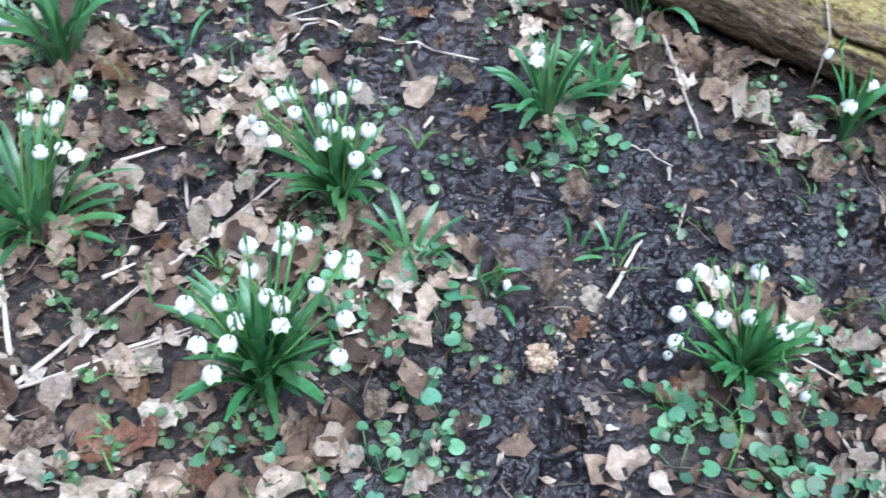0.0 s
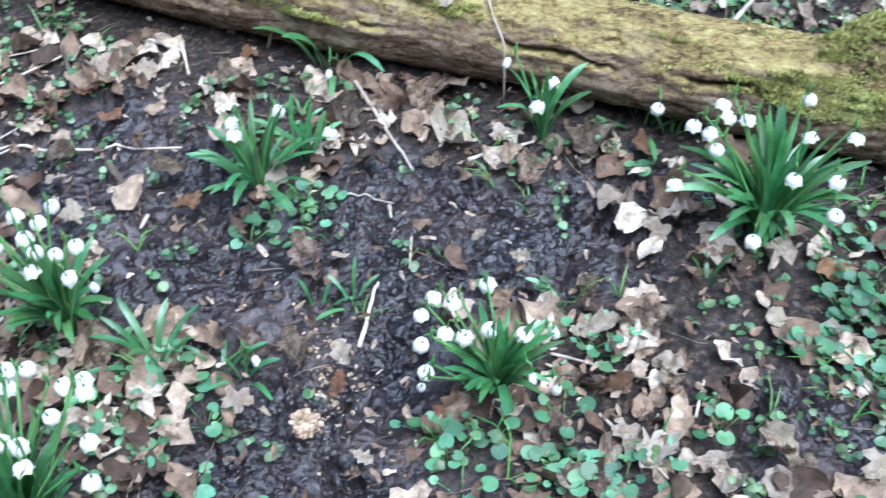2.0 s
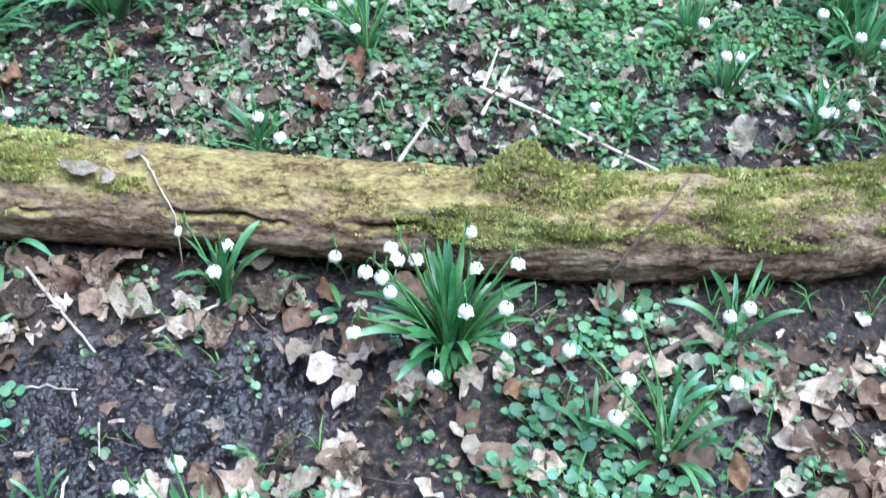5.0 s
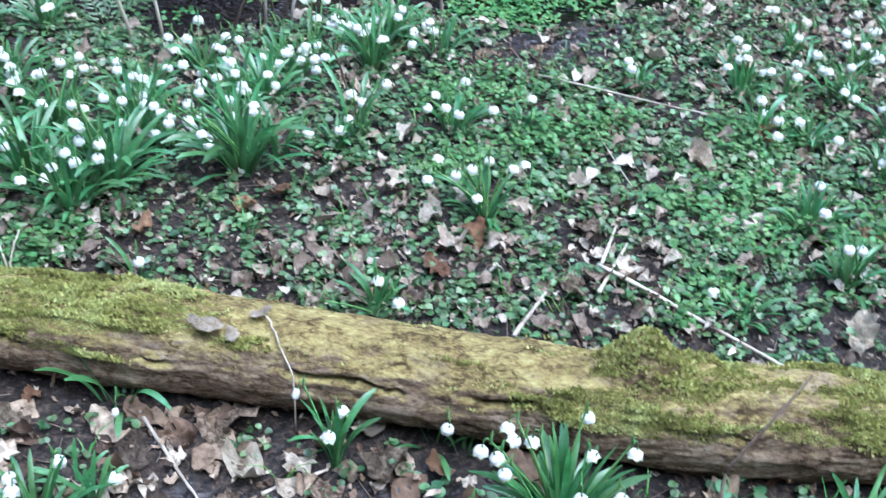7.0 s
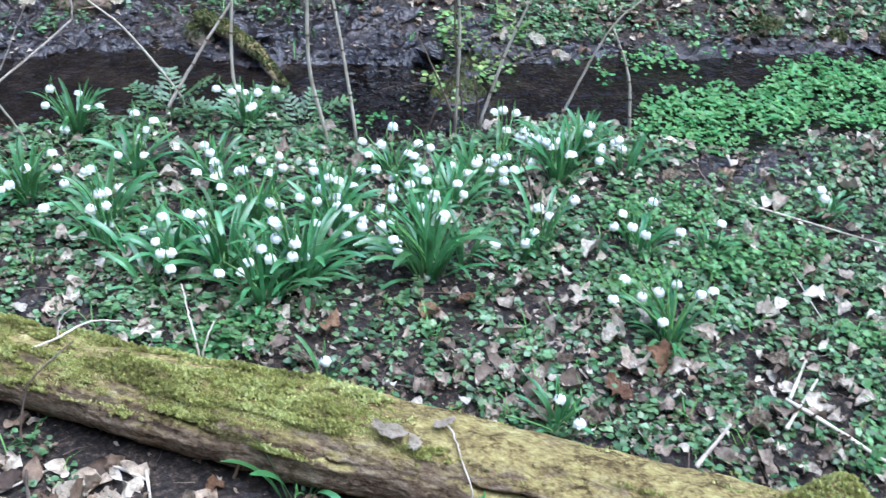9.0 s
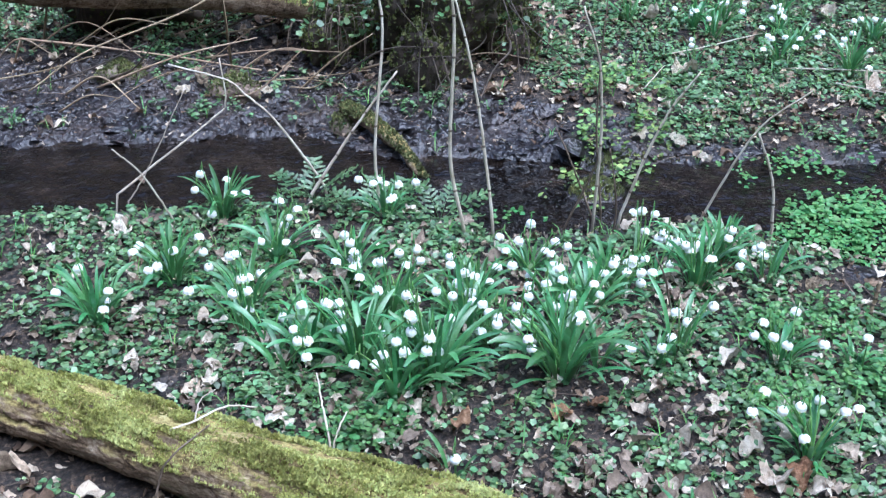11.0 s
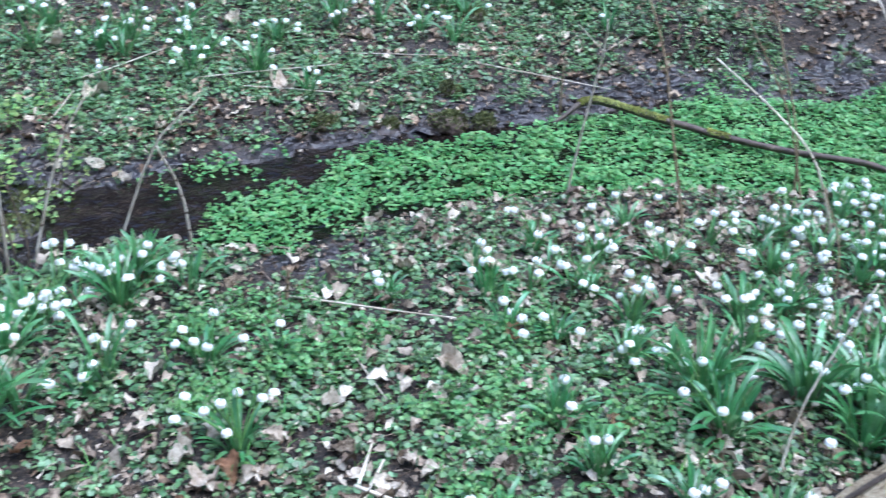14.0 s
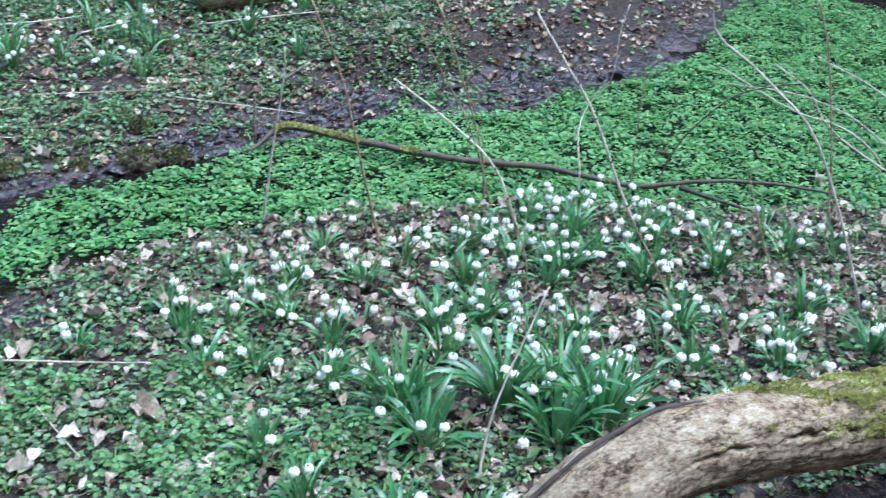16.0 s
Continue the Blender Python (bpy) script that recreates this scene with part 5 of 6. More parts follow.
# twigs and straws
parts = []
for _ in range(2500):
    x, y = rng.uniform(-0.9, 4.6), rng.uniform(0.35, 5.0)
    if abs(log_side(x, y)) < 0.1 or near_bank(x) < y < far_bank(x):
        continue
    l, a = rng.uniform(0.03, 0.09) * rng.choice([1, 1, 1, 2.4]), rng.uniform(0, 6.28)
    z = rim(x, y) + 0.008
    parts.append(tube(wander((x, y, z), (x + l * math.cos(a), y + l * math.sin(a), rim(x + l * math.cos(a), y + l * math.sin(a)) + 0.01), 5, 0.05, rng), np.linspace(1, 0.5, 5) * rng.uniform(0.0006, 0.0019), 4))
V, F = merged(parts)
tagged(piece("fallen_twigs", tri_mesh("fallen_twigs", V, F, MAT_TWIG)), "scattered thin dead twigs and straws", "twigs", kind="stuff")


# ---- sticks and standing stems ----
def stick(name, a, b, r, mat, label, bow=0.006, lift=(0.012, 0.012), n=14, category="stick", group=""):
    za, zb = rim(a[0], a[1]) + lift[0], rim(b[0], b[1]) + lift[1]
    P = wander((*a, za), (*b, zb), n, bow, gen)
    P[0], P[-1] = (*a, za), (*b, zb)
    P[:, 2] = np.maximum(P[:, 2], land(P[:, 0], P[:, 1]) + 0.008)
    V, F = tube(P, 0.8 * np.linspace(r, r * 0.6, n) * (1 + gen.normal(0, 0.07, n)), 7)
    return tagged(piece(name, tri_mesh(name, V, F, mat)), label, category, group)


for a, b, r in [((-0.57, 0.83), (-0.18, 1.28), 0.005), ((-0.24, 1.64), (0.11, 1.53), 0.004), ((0.44, 1.60), (0.48, 1.34), 0.005), ((0.58, 1.34), (0.70, 1.34), 0.005), ((-0.11, 1.0), (-0.01, 0.96), 0.004),
                ((-0.10, 0.94), (0.0, 0.965), 0.004), ((0.30, 1.03), (0.36, 1.13), 0.005), ((-0.55, 0.72), (-0.43, 0.69), 0.004), ((-0.43, 0.69), (-0.31, 0.73), 0.004), ((-0.42, 0.90), (-0.32, 0.94), 0.004),
                ((-0.56, 0.86), (-0.66, 1.15), 0.006), ((-0.38, 1.29), (-0.36, 1.18), 0.005), ((0.57, 0.91), (0.71, 0.81), 0.003), ((0.60, 0.79), (0.65, 0.66), 0.003), ((1.158, 0.56), (1.21, 0.48), 0.005), ((1.06, 0.50), (1.173, 0.477), 0.003),
                ((-0.25, 1.764), (-0.02, 1.845), 0.004), ((-0.316, 1.857), (-0.10, 1.861), 0.0035), ((0.078, 1.84), (0.153, 1.763), 0.005), ((0.154, 1.79), (0.153, 1.689), 0.0045), ((-0.2, 1.523), (-0.14, 1.558), 0.0045),
                ((-0.223, 1.557), (-0.205, 1.61), 0.003), ((-0.205, 1.61), (-0.161, 1.614), 0.003), ((-0.338, 1.696), (-0.29, 1.842), 0.003), ((-0.249, 1.643), (-0.159, 1.658), 0.003), ((0.028, 1.391), (0.014, 1.355), 0.005),
                ((-0.573, 0.833), (-0.319, 0.932), 0.0045), ((-0.466, 1.029), (-0.42, 1.057), 0.0045), ((-0.487, 1.259), (-0.411, 1.298), 0.0045), ((0.528, 1.01), (0.54, 0.979), 0.0035), ((0.422, 1.286), (0.415, 1.248), 0.005),
                ((0.434, 1.192), (0.411, 1.126), 0.003), ((0.354, 1.332), (0.432, 1.299), 0.0028), ((0.73, 0.741), (0.772, 0.799), 0.003)]:
    stick("straw", a, b, r, MAT_STRAW, "pale dry plant stalk lying on the soil", group="pale stalks on the ground")
for a, b, r in [((1.39, 1.57), (1.60, 1.17), 0.006), ((1.40, 1.57), (1.50, 1.67), 0.005), ((1.35, 1.50), (1.49, 1.61), 0.005), ((1.66, 2.31), (1.96, 1.97), 0.0042), ((1.69, 2.09), (1.63, 1.80), 0.003),
                ((1.14, 1.47), (1.25, 1.54), 0.006)]:
    stick("straw", a, b, r, MAT_STRAW, "pale dry plant stalk lying over the green cover", group="pale stalks on the ground", lift=(0.03, 0.03))
for a, b, r in [((3.30, 3.55), (3.62, 3.10), 0.004), ((2.2, 3.95), (2.75, 3.75), 0.004), ((3.9, 4.1), (4.3, 3.7), 0.005), ((2.6, 3.55), (2.3, 3.7), 0.003), ((3.4, 4.3), (3.75, 4.25), 0.004), ((1.8, 4.1), (2.25, 4.2), 0.004),
                ((2.9, 3.9), (3.2, 3.6), 0.003), ((3.1, 4.6), (3.5, 4.4), 0.004), ((1.6, 3.75), (1.75, 3.95), 0.003), ((4.1, 4.2), (4.5, 4.3), 0.004)]:
    stick("straw", a, b, r, MAT_STRAW, "pale dry plant stalk lying on the far bank", group="pale stalks on the ground", lift=(0.02, 0.05))
for a, b, r in [((-0.02, 1.53), (0.02, 1.41), 0.010), ((-0.057, 1.71), (-0.058, 1.86), 0.006), ((1.04, 0.84), (1.39, 0.86), 0.010), ((1.04, 0.42), (1.25, 0.52), 0.006)]:
    stick("brown_stick", a, b, r, MAT_STICK, "dark brown stick half pressed into the soil", bow=0.01, lift=(0.02, 0.02))


def through_points(points, n=18):
    """A smooth line through a few points."""
    P = np.asarray(points, float)
    if len(P) == 2:
        return np.linspace(P[0], P[1], n)
    Q = np.concatenate([[2 * P[0] - P[1]], P, [2 * P[-1] - P[-2]]])
    out = []
    for t in np.linspace(0, len(P) - 1 - 1e-6, n):
        i, f = int(t), t - int(t)
        a, b, c, d = Q[i:i + 4]
        out.append(0.5 * (2 * b + (c - a) * f + (2 * a - 5 * b + 4 * c - d) * f * f + (3 * b - a - 3 * c + d) * f ** 3))
    return np.array(out)


def standing_stem(points, r, label="tall pale dead plant stem standing by the stream", mat=None, parent=None, taper=0.55, name="dry_cane"):
    n = 20
    P = through_points(points, n)
    P[1:-1] += gen.normal(0, 0.0006, (n - 2, 3))
    if parent is None:
        P[0, 2] = min(P[0, 2], rim(P[0, 0], P[0, 1])) - 0.02
    R = 0.78 * np.linspace(r, r * taper, n)
    V, F = tube(P, R, 7)
    me = tri_mesh(name, V, F, mat or MAT_STRAW)
    if parent:
        return piece("side_shoot", me, parent)
    cane = tagged(piece(name, me), label, "dry cane", "dry canes")
    if r >= 0.0058:
        for k in (3, 6, 9, 12, 15):
            d = P[k + 1] - P[k]
            d = d / np.linalg.norm(d) * 0.0035
            V, F = tube([P[k] - d, P[k] - 0.5 * d, P[k] + 0.5 * d, P[k] + d], np.array([0.95, 1.18, 1.18, 0.95]) * R[k], 7)
            piece("stem_node", tri_mesh("stem_node", V, F, MAT_STICK), cane, label="dark ring on the stem")
    return cane


# by the stream
standing_stem([(0.56, 3.04, 0.0), (0.54, 3.04, 0.20), (0.56, 3.04, 0.52), (0.55, 3.04, 0.64), (0.50, 3.03, 0.85)], 0.0062)
forked = standing_stem([(0.77, 2.88, 0.0), (0.72, 2.89, 0.24), (0.72, 2.89, 0.55), (0.71, 2.89, 0.70), (0.69, 2.88, 0.95)], 0.0072)
standing_stem([(0.85, 2.89, 0.0), (0.81, 2.90, 0.28), (0.77, 2.91, 0.50), (0.72, 2.91, 0.68)], 0.0062)
standing_stem([(1.14, 2.90, 0.0), (1.14, 2.90, 0.26), (1.12, 2.91, 0.48), (1.07, 2.93, 0.63)], 0.0062)
standing_stem([(1.23, 2.95, -0.03), (1.32, 2.92, 0.29), (1.40, 2.89, 0.45)], 0.006, "pale dead stem leaning over the stream")
standing_stem([(1.45, 2.89, -0.03), (1.56, 2.84, 0.28), (1.68, 2.79, 0.42)], 0.005, "pale dead stem leaning over the stream")
standing_stem([(1.61, 2.74, 0.0), (1.59, 2.75, 0.17), (1.54, 2.78, 0.31)], 0.0065, "broken pale dead stem bent against another")
standing_stem([(0.36, 3.17, 0.0), (0.50, 3.17, 0.22), (0.62, 3.16, 0.39)], 0.0065, "pale dead stem leaning over the stream")
standing_stem([(0.43, 3.21, 0.0), (0.38, 3.21, 0.09), (0.28, 3.22, 0.24), (0.21, 3.23, 0.31), (0.15, 3.24, 0.36), (0.0, 3.27, 0.40)], 0.005, "thin bent dead stem arching over the stream")
standing_stem([(-0.19, 3.27, 0.0), (-0.11, 3.28, 0.06), (0.11, 3.30, 0.22), (0.15, 3.30, 0.27), (0.14, 3.30, 0.40)], 0.0045, "thin bent dead stem arching over the stream")
standing_stem([(-0.01, 3.08, 0.0), (-0.09, 3.08, 0.16), (-0.16, 3.08, 0.24)], 0.004, "thin dead stem leaning by the stream")
standing_stem([(-0.15, 3.23, 0.0), (-0.09, 3.23, 0.09), (0.04, 3.24, 0.34)], 0.003, "thin dead stem leaning by the stream")
for pts in ([(1.04, 2.87, 0.0), (1.11, 2.85, 0.20), (1.11, 2.84, 0.26)], [(1.15, 2.92, 0.0), (1.08, 2.94, 0.17), (1.03, 2.96, 0.28)],
            [(1.17, 2.91, 0.0), (1.14, 2.93, 0.24), (1.13, 2.93, 0.42), (1.14, 2.95, 0.7)], [(1.18, 2.84, 0.0), (1.18, 2.84, 0.10), (1.15, 2.85, 0.26)], [(1.19, 2.41, 0.0), (1.16, 2.42, 0.11), (1.13, 2.43, 0.17)]):
    standing_stem(pts, 0.0042, "thin brown dead stem in a bundle by the water", MAT_STICK)
# by the watercress
r1 = standing_stem([(2.73, 2.40, 0.0), (2.76, 2.38, 0.27), (2.78, 2.35, 0.52), (2.78, 2.35, 0.60)], 0.0052, "tall pale dead stem with side shoots by the watercress")
standing_stem([(2.78, 2.35, 0.50), (2.72, 2.41, 0.58)], 0.0022, parent=r1)
standing_stem([(2.78, 2.35, 0.50), (2.84, 2.30, 0.56)], 0.0022, parent=r1)
standing_stem([(2.91, 2.06, 0.0), (2.86, 2.11, 0.30), (2.82, 2.16, 0.56), (2.76, 2.22, 0.77)], 0.0058, "tall brownish dead stem among the snowflakes", MAT_REED)
standing_stem([(3.23, 1.75, 0.0), (3.20, 1.78, 0.13), (3.16, 1.84, 0.28), (3.08, 1.97, 0.41), (2.99, 2.10, 0.52)], 0.0062, "pale dead stem bent over among the snowflakes")
standing_stem([(3.39, 2.02, 0.0), (3.37, 2.04, 0.22), (3.30, 2.13, 0.56), (3.27, 2.18, 0.70)], 0.0048, "tall brownish dead stem by the watercress", MAT_REED)
standing_stem([(3.37, 1.97, 0.0), (3.31, 2.05, 0.31), (3.21, 2.20, 0.61)], 0.0045, "tall brownish dead stem by the watercress", MAT_REED)
standing_stem([(3.51, 1.47, 0.0), (3.46, 1.57, 0.22), (3.42, 1.66, 0.43), (3.37, 1.75, 0.58), (3.33, 1.84, 0.72)], 0.0062, "tall pale dead stem leaning among the snowflakes")
standing_stem([(3.06, 1.08, 0.0), (3.02, 1.16, 0.19), (2.97, 1.27, 0.38)], 0.0045, "brownish dead stem leaning among the snowflakes", MAT_REED)
standing_stem([(3.80, 1.90, 0.0), (3.86, 1.97, 0.16), (3.92, 1.98, 0.25), (3.96, 1.92, 0.36), (3.96, 1.91, 0.52), (3.97, 1.89, 0.63)], 0.004, "thin crooked dead stem by the watercress")
standing_stem([(3.79, 1.70, 0.0), (3.79, 1.70, 0.35), (3.79, 1.70, 0.50)], 0.0035, "thin straight dead stem by the watercress", MAT_REED)
standing_stem([(2.17, 1.11, 0.0), (2.23, 1.12, 0.18), (2.35, 1.09, 0.44)], 0.0042, "pale dead stem leaning among the snowflakes")
standing_stem([(3.55, 0.76, 0.0), (3.50, 0.97, 0.48), (3.45, 1.15, 0.66), (3.41, 1.29, 0.76), (3.40, 1.32, 0.88)], 0.0055, "long pale dead stem leaning over the bank")
for pts, r in (([(4.60, 0.9, 0.0), (4.48, 1.27, 0.20), (4.45, 1.39, 0.34), (4.41, 1.52, 0.42)], 0.006), ([(4.82, 1.17, 0.0), (4.79, 1.26, 0.09), (4.76, 1.37, 0.14), (4.71, 1.54, 0.17), (4.63, 1.82, 0.29)], 0.005),
               ([(4.7, 0.95, 0.0), (4.58, 1.2, 0.22), (4.5, 1.42, 0.3), (4.42, 1.7, 0.3)], 0.005), ([(4.65, 0.85, 0.0), (4.5, 1.1, 0.35), (4.35, 1.35, 0.5)], 0.0045)):
    standing_stem(pts, r, "arching pale dead grass stem at the water's edge")
standing_stem([(3.95, 1.05, 0.0), (3.94, 1.08, 0.27), (3.91, 1.15, 0.63), (3.89, 1.21, 0.80)], 0.0055, "tall brownish dead stem on the bank", MAT_REED)
standing_stem([(3.56, 1.04, 0.0), (3.52, 1.16, 0.31), (3.53, 1.15, 0.37)], 0.0035, "thin brownish dead stem on the bank", MAT_REED)
standing_stem([(2.99, 1.56, 0.0), (2.98, 1.58, 0.15), (2.94, 1.64, 0.31)], 0.004, "short dead stem among the snowflakes", MAT_REED)
standing_stem([(4.00, 1.71, 0.0), (4.02, 1.67, 0.14), (4.05, 1.62, 0.24), (4.10, 1.51, 0.37), (4.15, 1.40, 0.42), (4.19, 1.32, 0.44)], 0.0045, "dark twig arching over the watercress", MAT_STICK)
standing_stem([(1.64, 2.28, 0.0), (1.65, 2.28, 0.07), (1.655, 2.28, 0.13)], 0.007, "short broken stub of a dead stem", MAT_REED, taper=0.9)
standing_stem([(3.30, 3.05, 0.0), (3.30, 3.05, 0.1), (3.30, 3.05, 0.16)], 0.006, "short broken stub of a dead stem", MAT_REED, taper=0.9)
# on the log
standing_stem([(0.67, 1.59, 0.125), (0.678, 1.555, 0.123), (0.678, 1.512, 0.108), (0.685, 1.466, 0.07), (0.682, 1.45, 0.03), (0.68, 1.44, -0.04)], 0.003, "thin dead twig hanging over the log")
standing_stem([(1.268, 0.96, -0.06), (1.300, 1.010, 0.0), (1.329, 1.008, 0.062), (1.396, 1.018, 0.116), (1.487, 1.052, 0.136)], 0.0046, "grey twig arching up against the log", MAT_STICK)
fork = standing_stem([(-0.034, 2.022, 0.098), (0.025, 2.028, 0.112), (0.09, 2.05, 0.125), (0.15, 2.045, 0.118)], 0.0034, "forked pale twig lying on the mossy log", MAT_STRAW)
standing_stem([(0.025, 2.028, 0.112), (0.04, 2.08, 0.125), (0.07, 2.12, 0.118)], 0.0022, parent=fork)
standing_stem([(-0.07, 1.94, -0.05), (-0.046, 1.962, 0.04), (-0.018, 1.970, 0.08), (0.055, 2.010, 0.114)], 0.0036, "thin dark twig leaning on the log", MAT_STICK)
standing_stem([(0.31, 1.735, -0.06), (0.318, 1.72, -0.02), (0.325, 1.715, 0.015), (0.345, 1.71, 0.022)], 0.0042, "short bent dead stub in front of the log", MAT_REED, taper=0.8)
for pts in ([(0.295, 2.045, 0.0), (0.287, 2.10, 0.06), (0.282, 2.17, 0.10)], [(0.30, 2.043, 0.0), (0.315, 2.058, 0.035), (0.334, 2.075, 0.062)]):
    standing_stem(pts, 0.0035, "short pale dead stalk standing behind the log")

# ---- the mossy branch across the watercress ----
branch = new("fallen_branch")
tagged(branch, "long dark fallen branch with a mossy end lying on watercress", "branch")
P = through_points([(3.18, 2.96, -0.03), (3.37, 2.97, 0.02), (3.46, 2.76, 0.02), (3.57, 2.52, 0.01), (3.72, 2.24, 0.0), (3.84, 2.04, 0.0), (3.91, 1.79, 0.0), (4.0, 1.64, 0.02), (4.22, 1.44, 0.03), (4.36, 1.14, 0.02)], 60)
P = P + np.stack([vnoise(np.arange(60) * 0.4, 0, 7), vnoise(np.arange(60) * 0.4, 0, 8), vnoise(np.arange(60) * 0.4, 0, 9)], -1) * 0.012
V, F = tube(P, np.interp(np.arange(60), [0, 6, 20, 45, 59], [0.006, 0.014, 0.013, 0.009, 0.004]) * (1 + 0.15 * (vnoise(np.arange(60) * 0.7, 0, 3) - 0.5)), 9)
piece("branch_wood", tri_mesh("branch_wood", V, F, MAT_DARKWOOD), branch)
V, F = tube(through_points([(4.01, 1.62, 0.02), (4.03, 1.47, 0.01), (4.06, 1.28, 0.0)], 14), np.linspace(0.009, 0.004, 14), 7)
piece("side_branch", tri_mesh("side_branch", V, F, MAT_DARKWOOD), branch)

def moss_on(name, P, R, n, size, parent, label, seed, mat=MAT_MOSS):
    """Moss tufts over the upper side of a bent round thing."""
    g2 = np.random.default_rng(seed)
    i = g2.uniform(0, len(P) - 1, n)
    a = g2.uniform(0.1, 3.04, n)
    steps = np.arange(len(P))
    slope = np.gradient(np.asarray(P), axis=0)
    T = np.stack([np.interp(i, steps, slope[:, k]) for k in range(3)], -1)
    C = np.stack([np.interp(i, steps, np.asarray(P)[:, k]) for k in range(3)], -1)
    S = np.cross(T, (0, 0, 1.0))
    S /= np.linalg.norm(S, axis=1)[:, None] + 1e-9
    X = C + np.interp(i, steps, R)[:, None] * (np.cos(a)[:, None] * S + np.sin(a)[:, None] * np.array([0, 0, 1.0])) + g2.normal(0, 0.002, (n, 3))
    bald = fbm(X[:, 0] * 14, X[:, 1] * 14, seed, 2) < 0.42
    X, n = X[~bald], int((~bald).sum())
    yaw = g2.uniform(0, 6.28, n)
    V, F = strew(tuft, tuft_f, rotations(yaw, g2.uniform(-0.6, 0.6, n), yaw * 0), X, g2.uniform(size * 0.5, size, n))
    return tagged(piece(name, tri_mesh(name, V, F, mat, False), parent, label=label), kind="stuff")


moss_on("moss", P[5:22], np.full(17, 0.012), 2200, 0.009, branch, "yellow-green moss", 5)


# ---- the far bank: undercut mossy roots, stones, an old mossy trunk ----
def lump(x, y, z, rx, ry, rz, seed, mat, rough=0.25, n=26):
    """A rounded uneven body."""
    t = np.linspace(0.02, np.pi - 0.02, n)
    a = np.linspace(0, 2 * np.pi, 2 * n, endpoint=False)
    T, A = np.meshgrid(t, a, indexing="ij")
    X, Y, Z = np.sin(T) * np.cos(A), np.sin(T) * np.sin(A), np.cos(T)
    k = 1 + rough * 2 * (fbm(X * 1.7 + seed, Y * 1.7 + Z * 1.3, seed, 5) - 0.5) + 0.25 * rough * (fbm(A * 2.5, Z * 9, seed + 1, 3) - 0.5)
    V = np.stack([x + rx * X * k, y + ry * Y * k, z + rz * Z * k], -1).reshape(-1, 3)
    return V, grid_faces(n, 2 * n, True)


def mossy_lump(name, label, category, x, y, size, seed, mat, tufts, moss=0.010, group="", lift=None):
    ob = new(name)
    rx, ry, rz = size
    z = max(rim(x, y), WATER)
    z = z + (lift or 0)
    V, F = lump(x, y, z + (0 if lift else rz * 0.1), rx, ry, rz, seed, mat, 0.6 if lift else 0.4, 44 if lift else 30)
    piece("body", tri_mesh("body", V, F, mat), ob)
    g2 = np.random.default_rng(seed)
    pick = V[g2.integers(0, len(V), tufts)]
    pick = pick[pick[:, 2] > z + rz * g2.normal(-0.2 if lift else 0.3, 0.35, len(pick))]
    pick = pick + g2.normal(0, 0.006, pick.shape)
    yaw = g2.uniform(0, 6.28, len(pick))
    W, G = strew(tuft, tuft_f, rotations(yaw, g2.uniform(-0.8, 0.8, len(pick)), yaw * 0), pick, g2.uniform(moss * 0.5, moss * 1.4, len(pick)))
    tagged(piece("moss", tri_mesh("moss", W, G, MAT_DARKMOSS, False), ob, label="olive green moss"), kind="stuff")
    return tagged(ob, label, category, group)


mossy_lump("mossy_stump", "undercut old tree stump covered in olive moss on the bank", "tree stump", 0.96, 4.25, (0.27, 0.20, 0.26), 3, MAT_DARKWOOD, 9000, 0.014, lift=0.24)
mossy_lump("mossy_stump", "low mossy stump beside the muddy bank", "tree stump", 0.42, 4.72, (0.30, 0.18, 0.2), 8, MAT_DARKWOOD, 6000, 0.014, lift=0.14)
for x, y, size, lift, seed in [(0.90, 4.12, (0.13, 0.10, 0.18), 0.07, 41), (0.60, 4.34, (0.12, 0.09, 0.15), 0.06, 42), (1.25, 4.24, (0.10, 0.09, 0.15), 0.05, 43), (-0.1, 4.75, (0.35, 0.16, 0.16), 0.1, 44)]:
    mossy_lump("root_mass", "clump of mossy roots and soil under the cut bank", "roots", x, y, size, seed, MAT_DARKWOOD, 4000, 0.013, "root clumps of the bank", lift=lift)
for x, y, s, seed in [(0.57, 3.80, 0.075, 20), (2.88, 3.20, 0.07, 11), (2.70, 3.32, 0.035, 12), (3.02, 3.16, 0.045, 13), (0.20, 4.12, 0.09, 14), (-0.2, 4.3, 0.08, 15), (3.62, 4.0, 0.06, 17), (2.47, 3.42, 0.045, 18), (3.05, 3.42, 0.045, 19)]:
    mossy_lump("mossy_stone", "small rounded stone with olive moss at the stream edge", "stone", x, y, (s, s * 0.8, s * 0.6), seed, MAT_STICK, 2200, 0.008, "mossy stones")
# roots hanging from the undercut bank
g3 = np.random.default_rng(23)
for k in range(11):
    x0 = g3.uniform(0.72, 1.28)
    y0 = 4.1 + 0.04 * g3.normal()
    z0 = g3.uniform(0.10, 0.34)
    x1 = x0 + g3.normal(0, 0.12)
    pts = [(x0, y0 + 0.12, z0 + 0.04), (x0, y0, z0), ((x0 + x1) / 2 + 0.03 * g3.normal(), y0 - 0.07, z0 * 0.5), (x1, y0 - g3.uniform(0.05, 0.25), -0.05)]
    V, F = tube(through_points(pts, 14), np.linspace(1, 0.45, 14) * g3.uniform(0.002, 0.007), 7)
    tagged(piece("hanging_root", tri_mesh("hanging_root", V, F, MAT_DARKWOOD)), "brown root hanging from the undercut bank", "root", "roots of the bank")
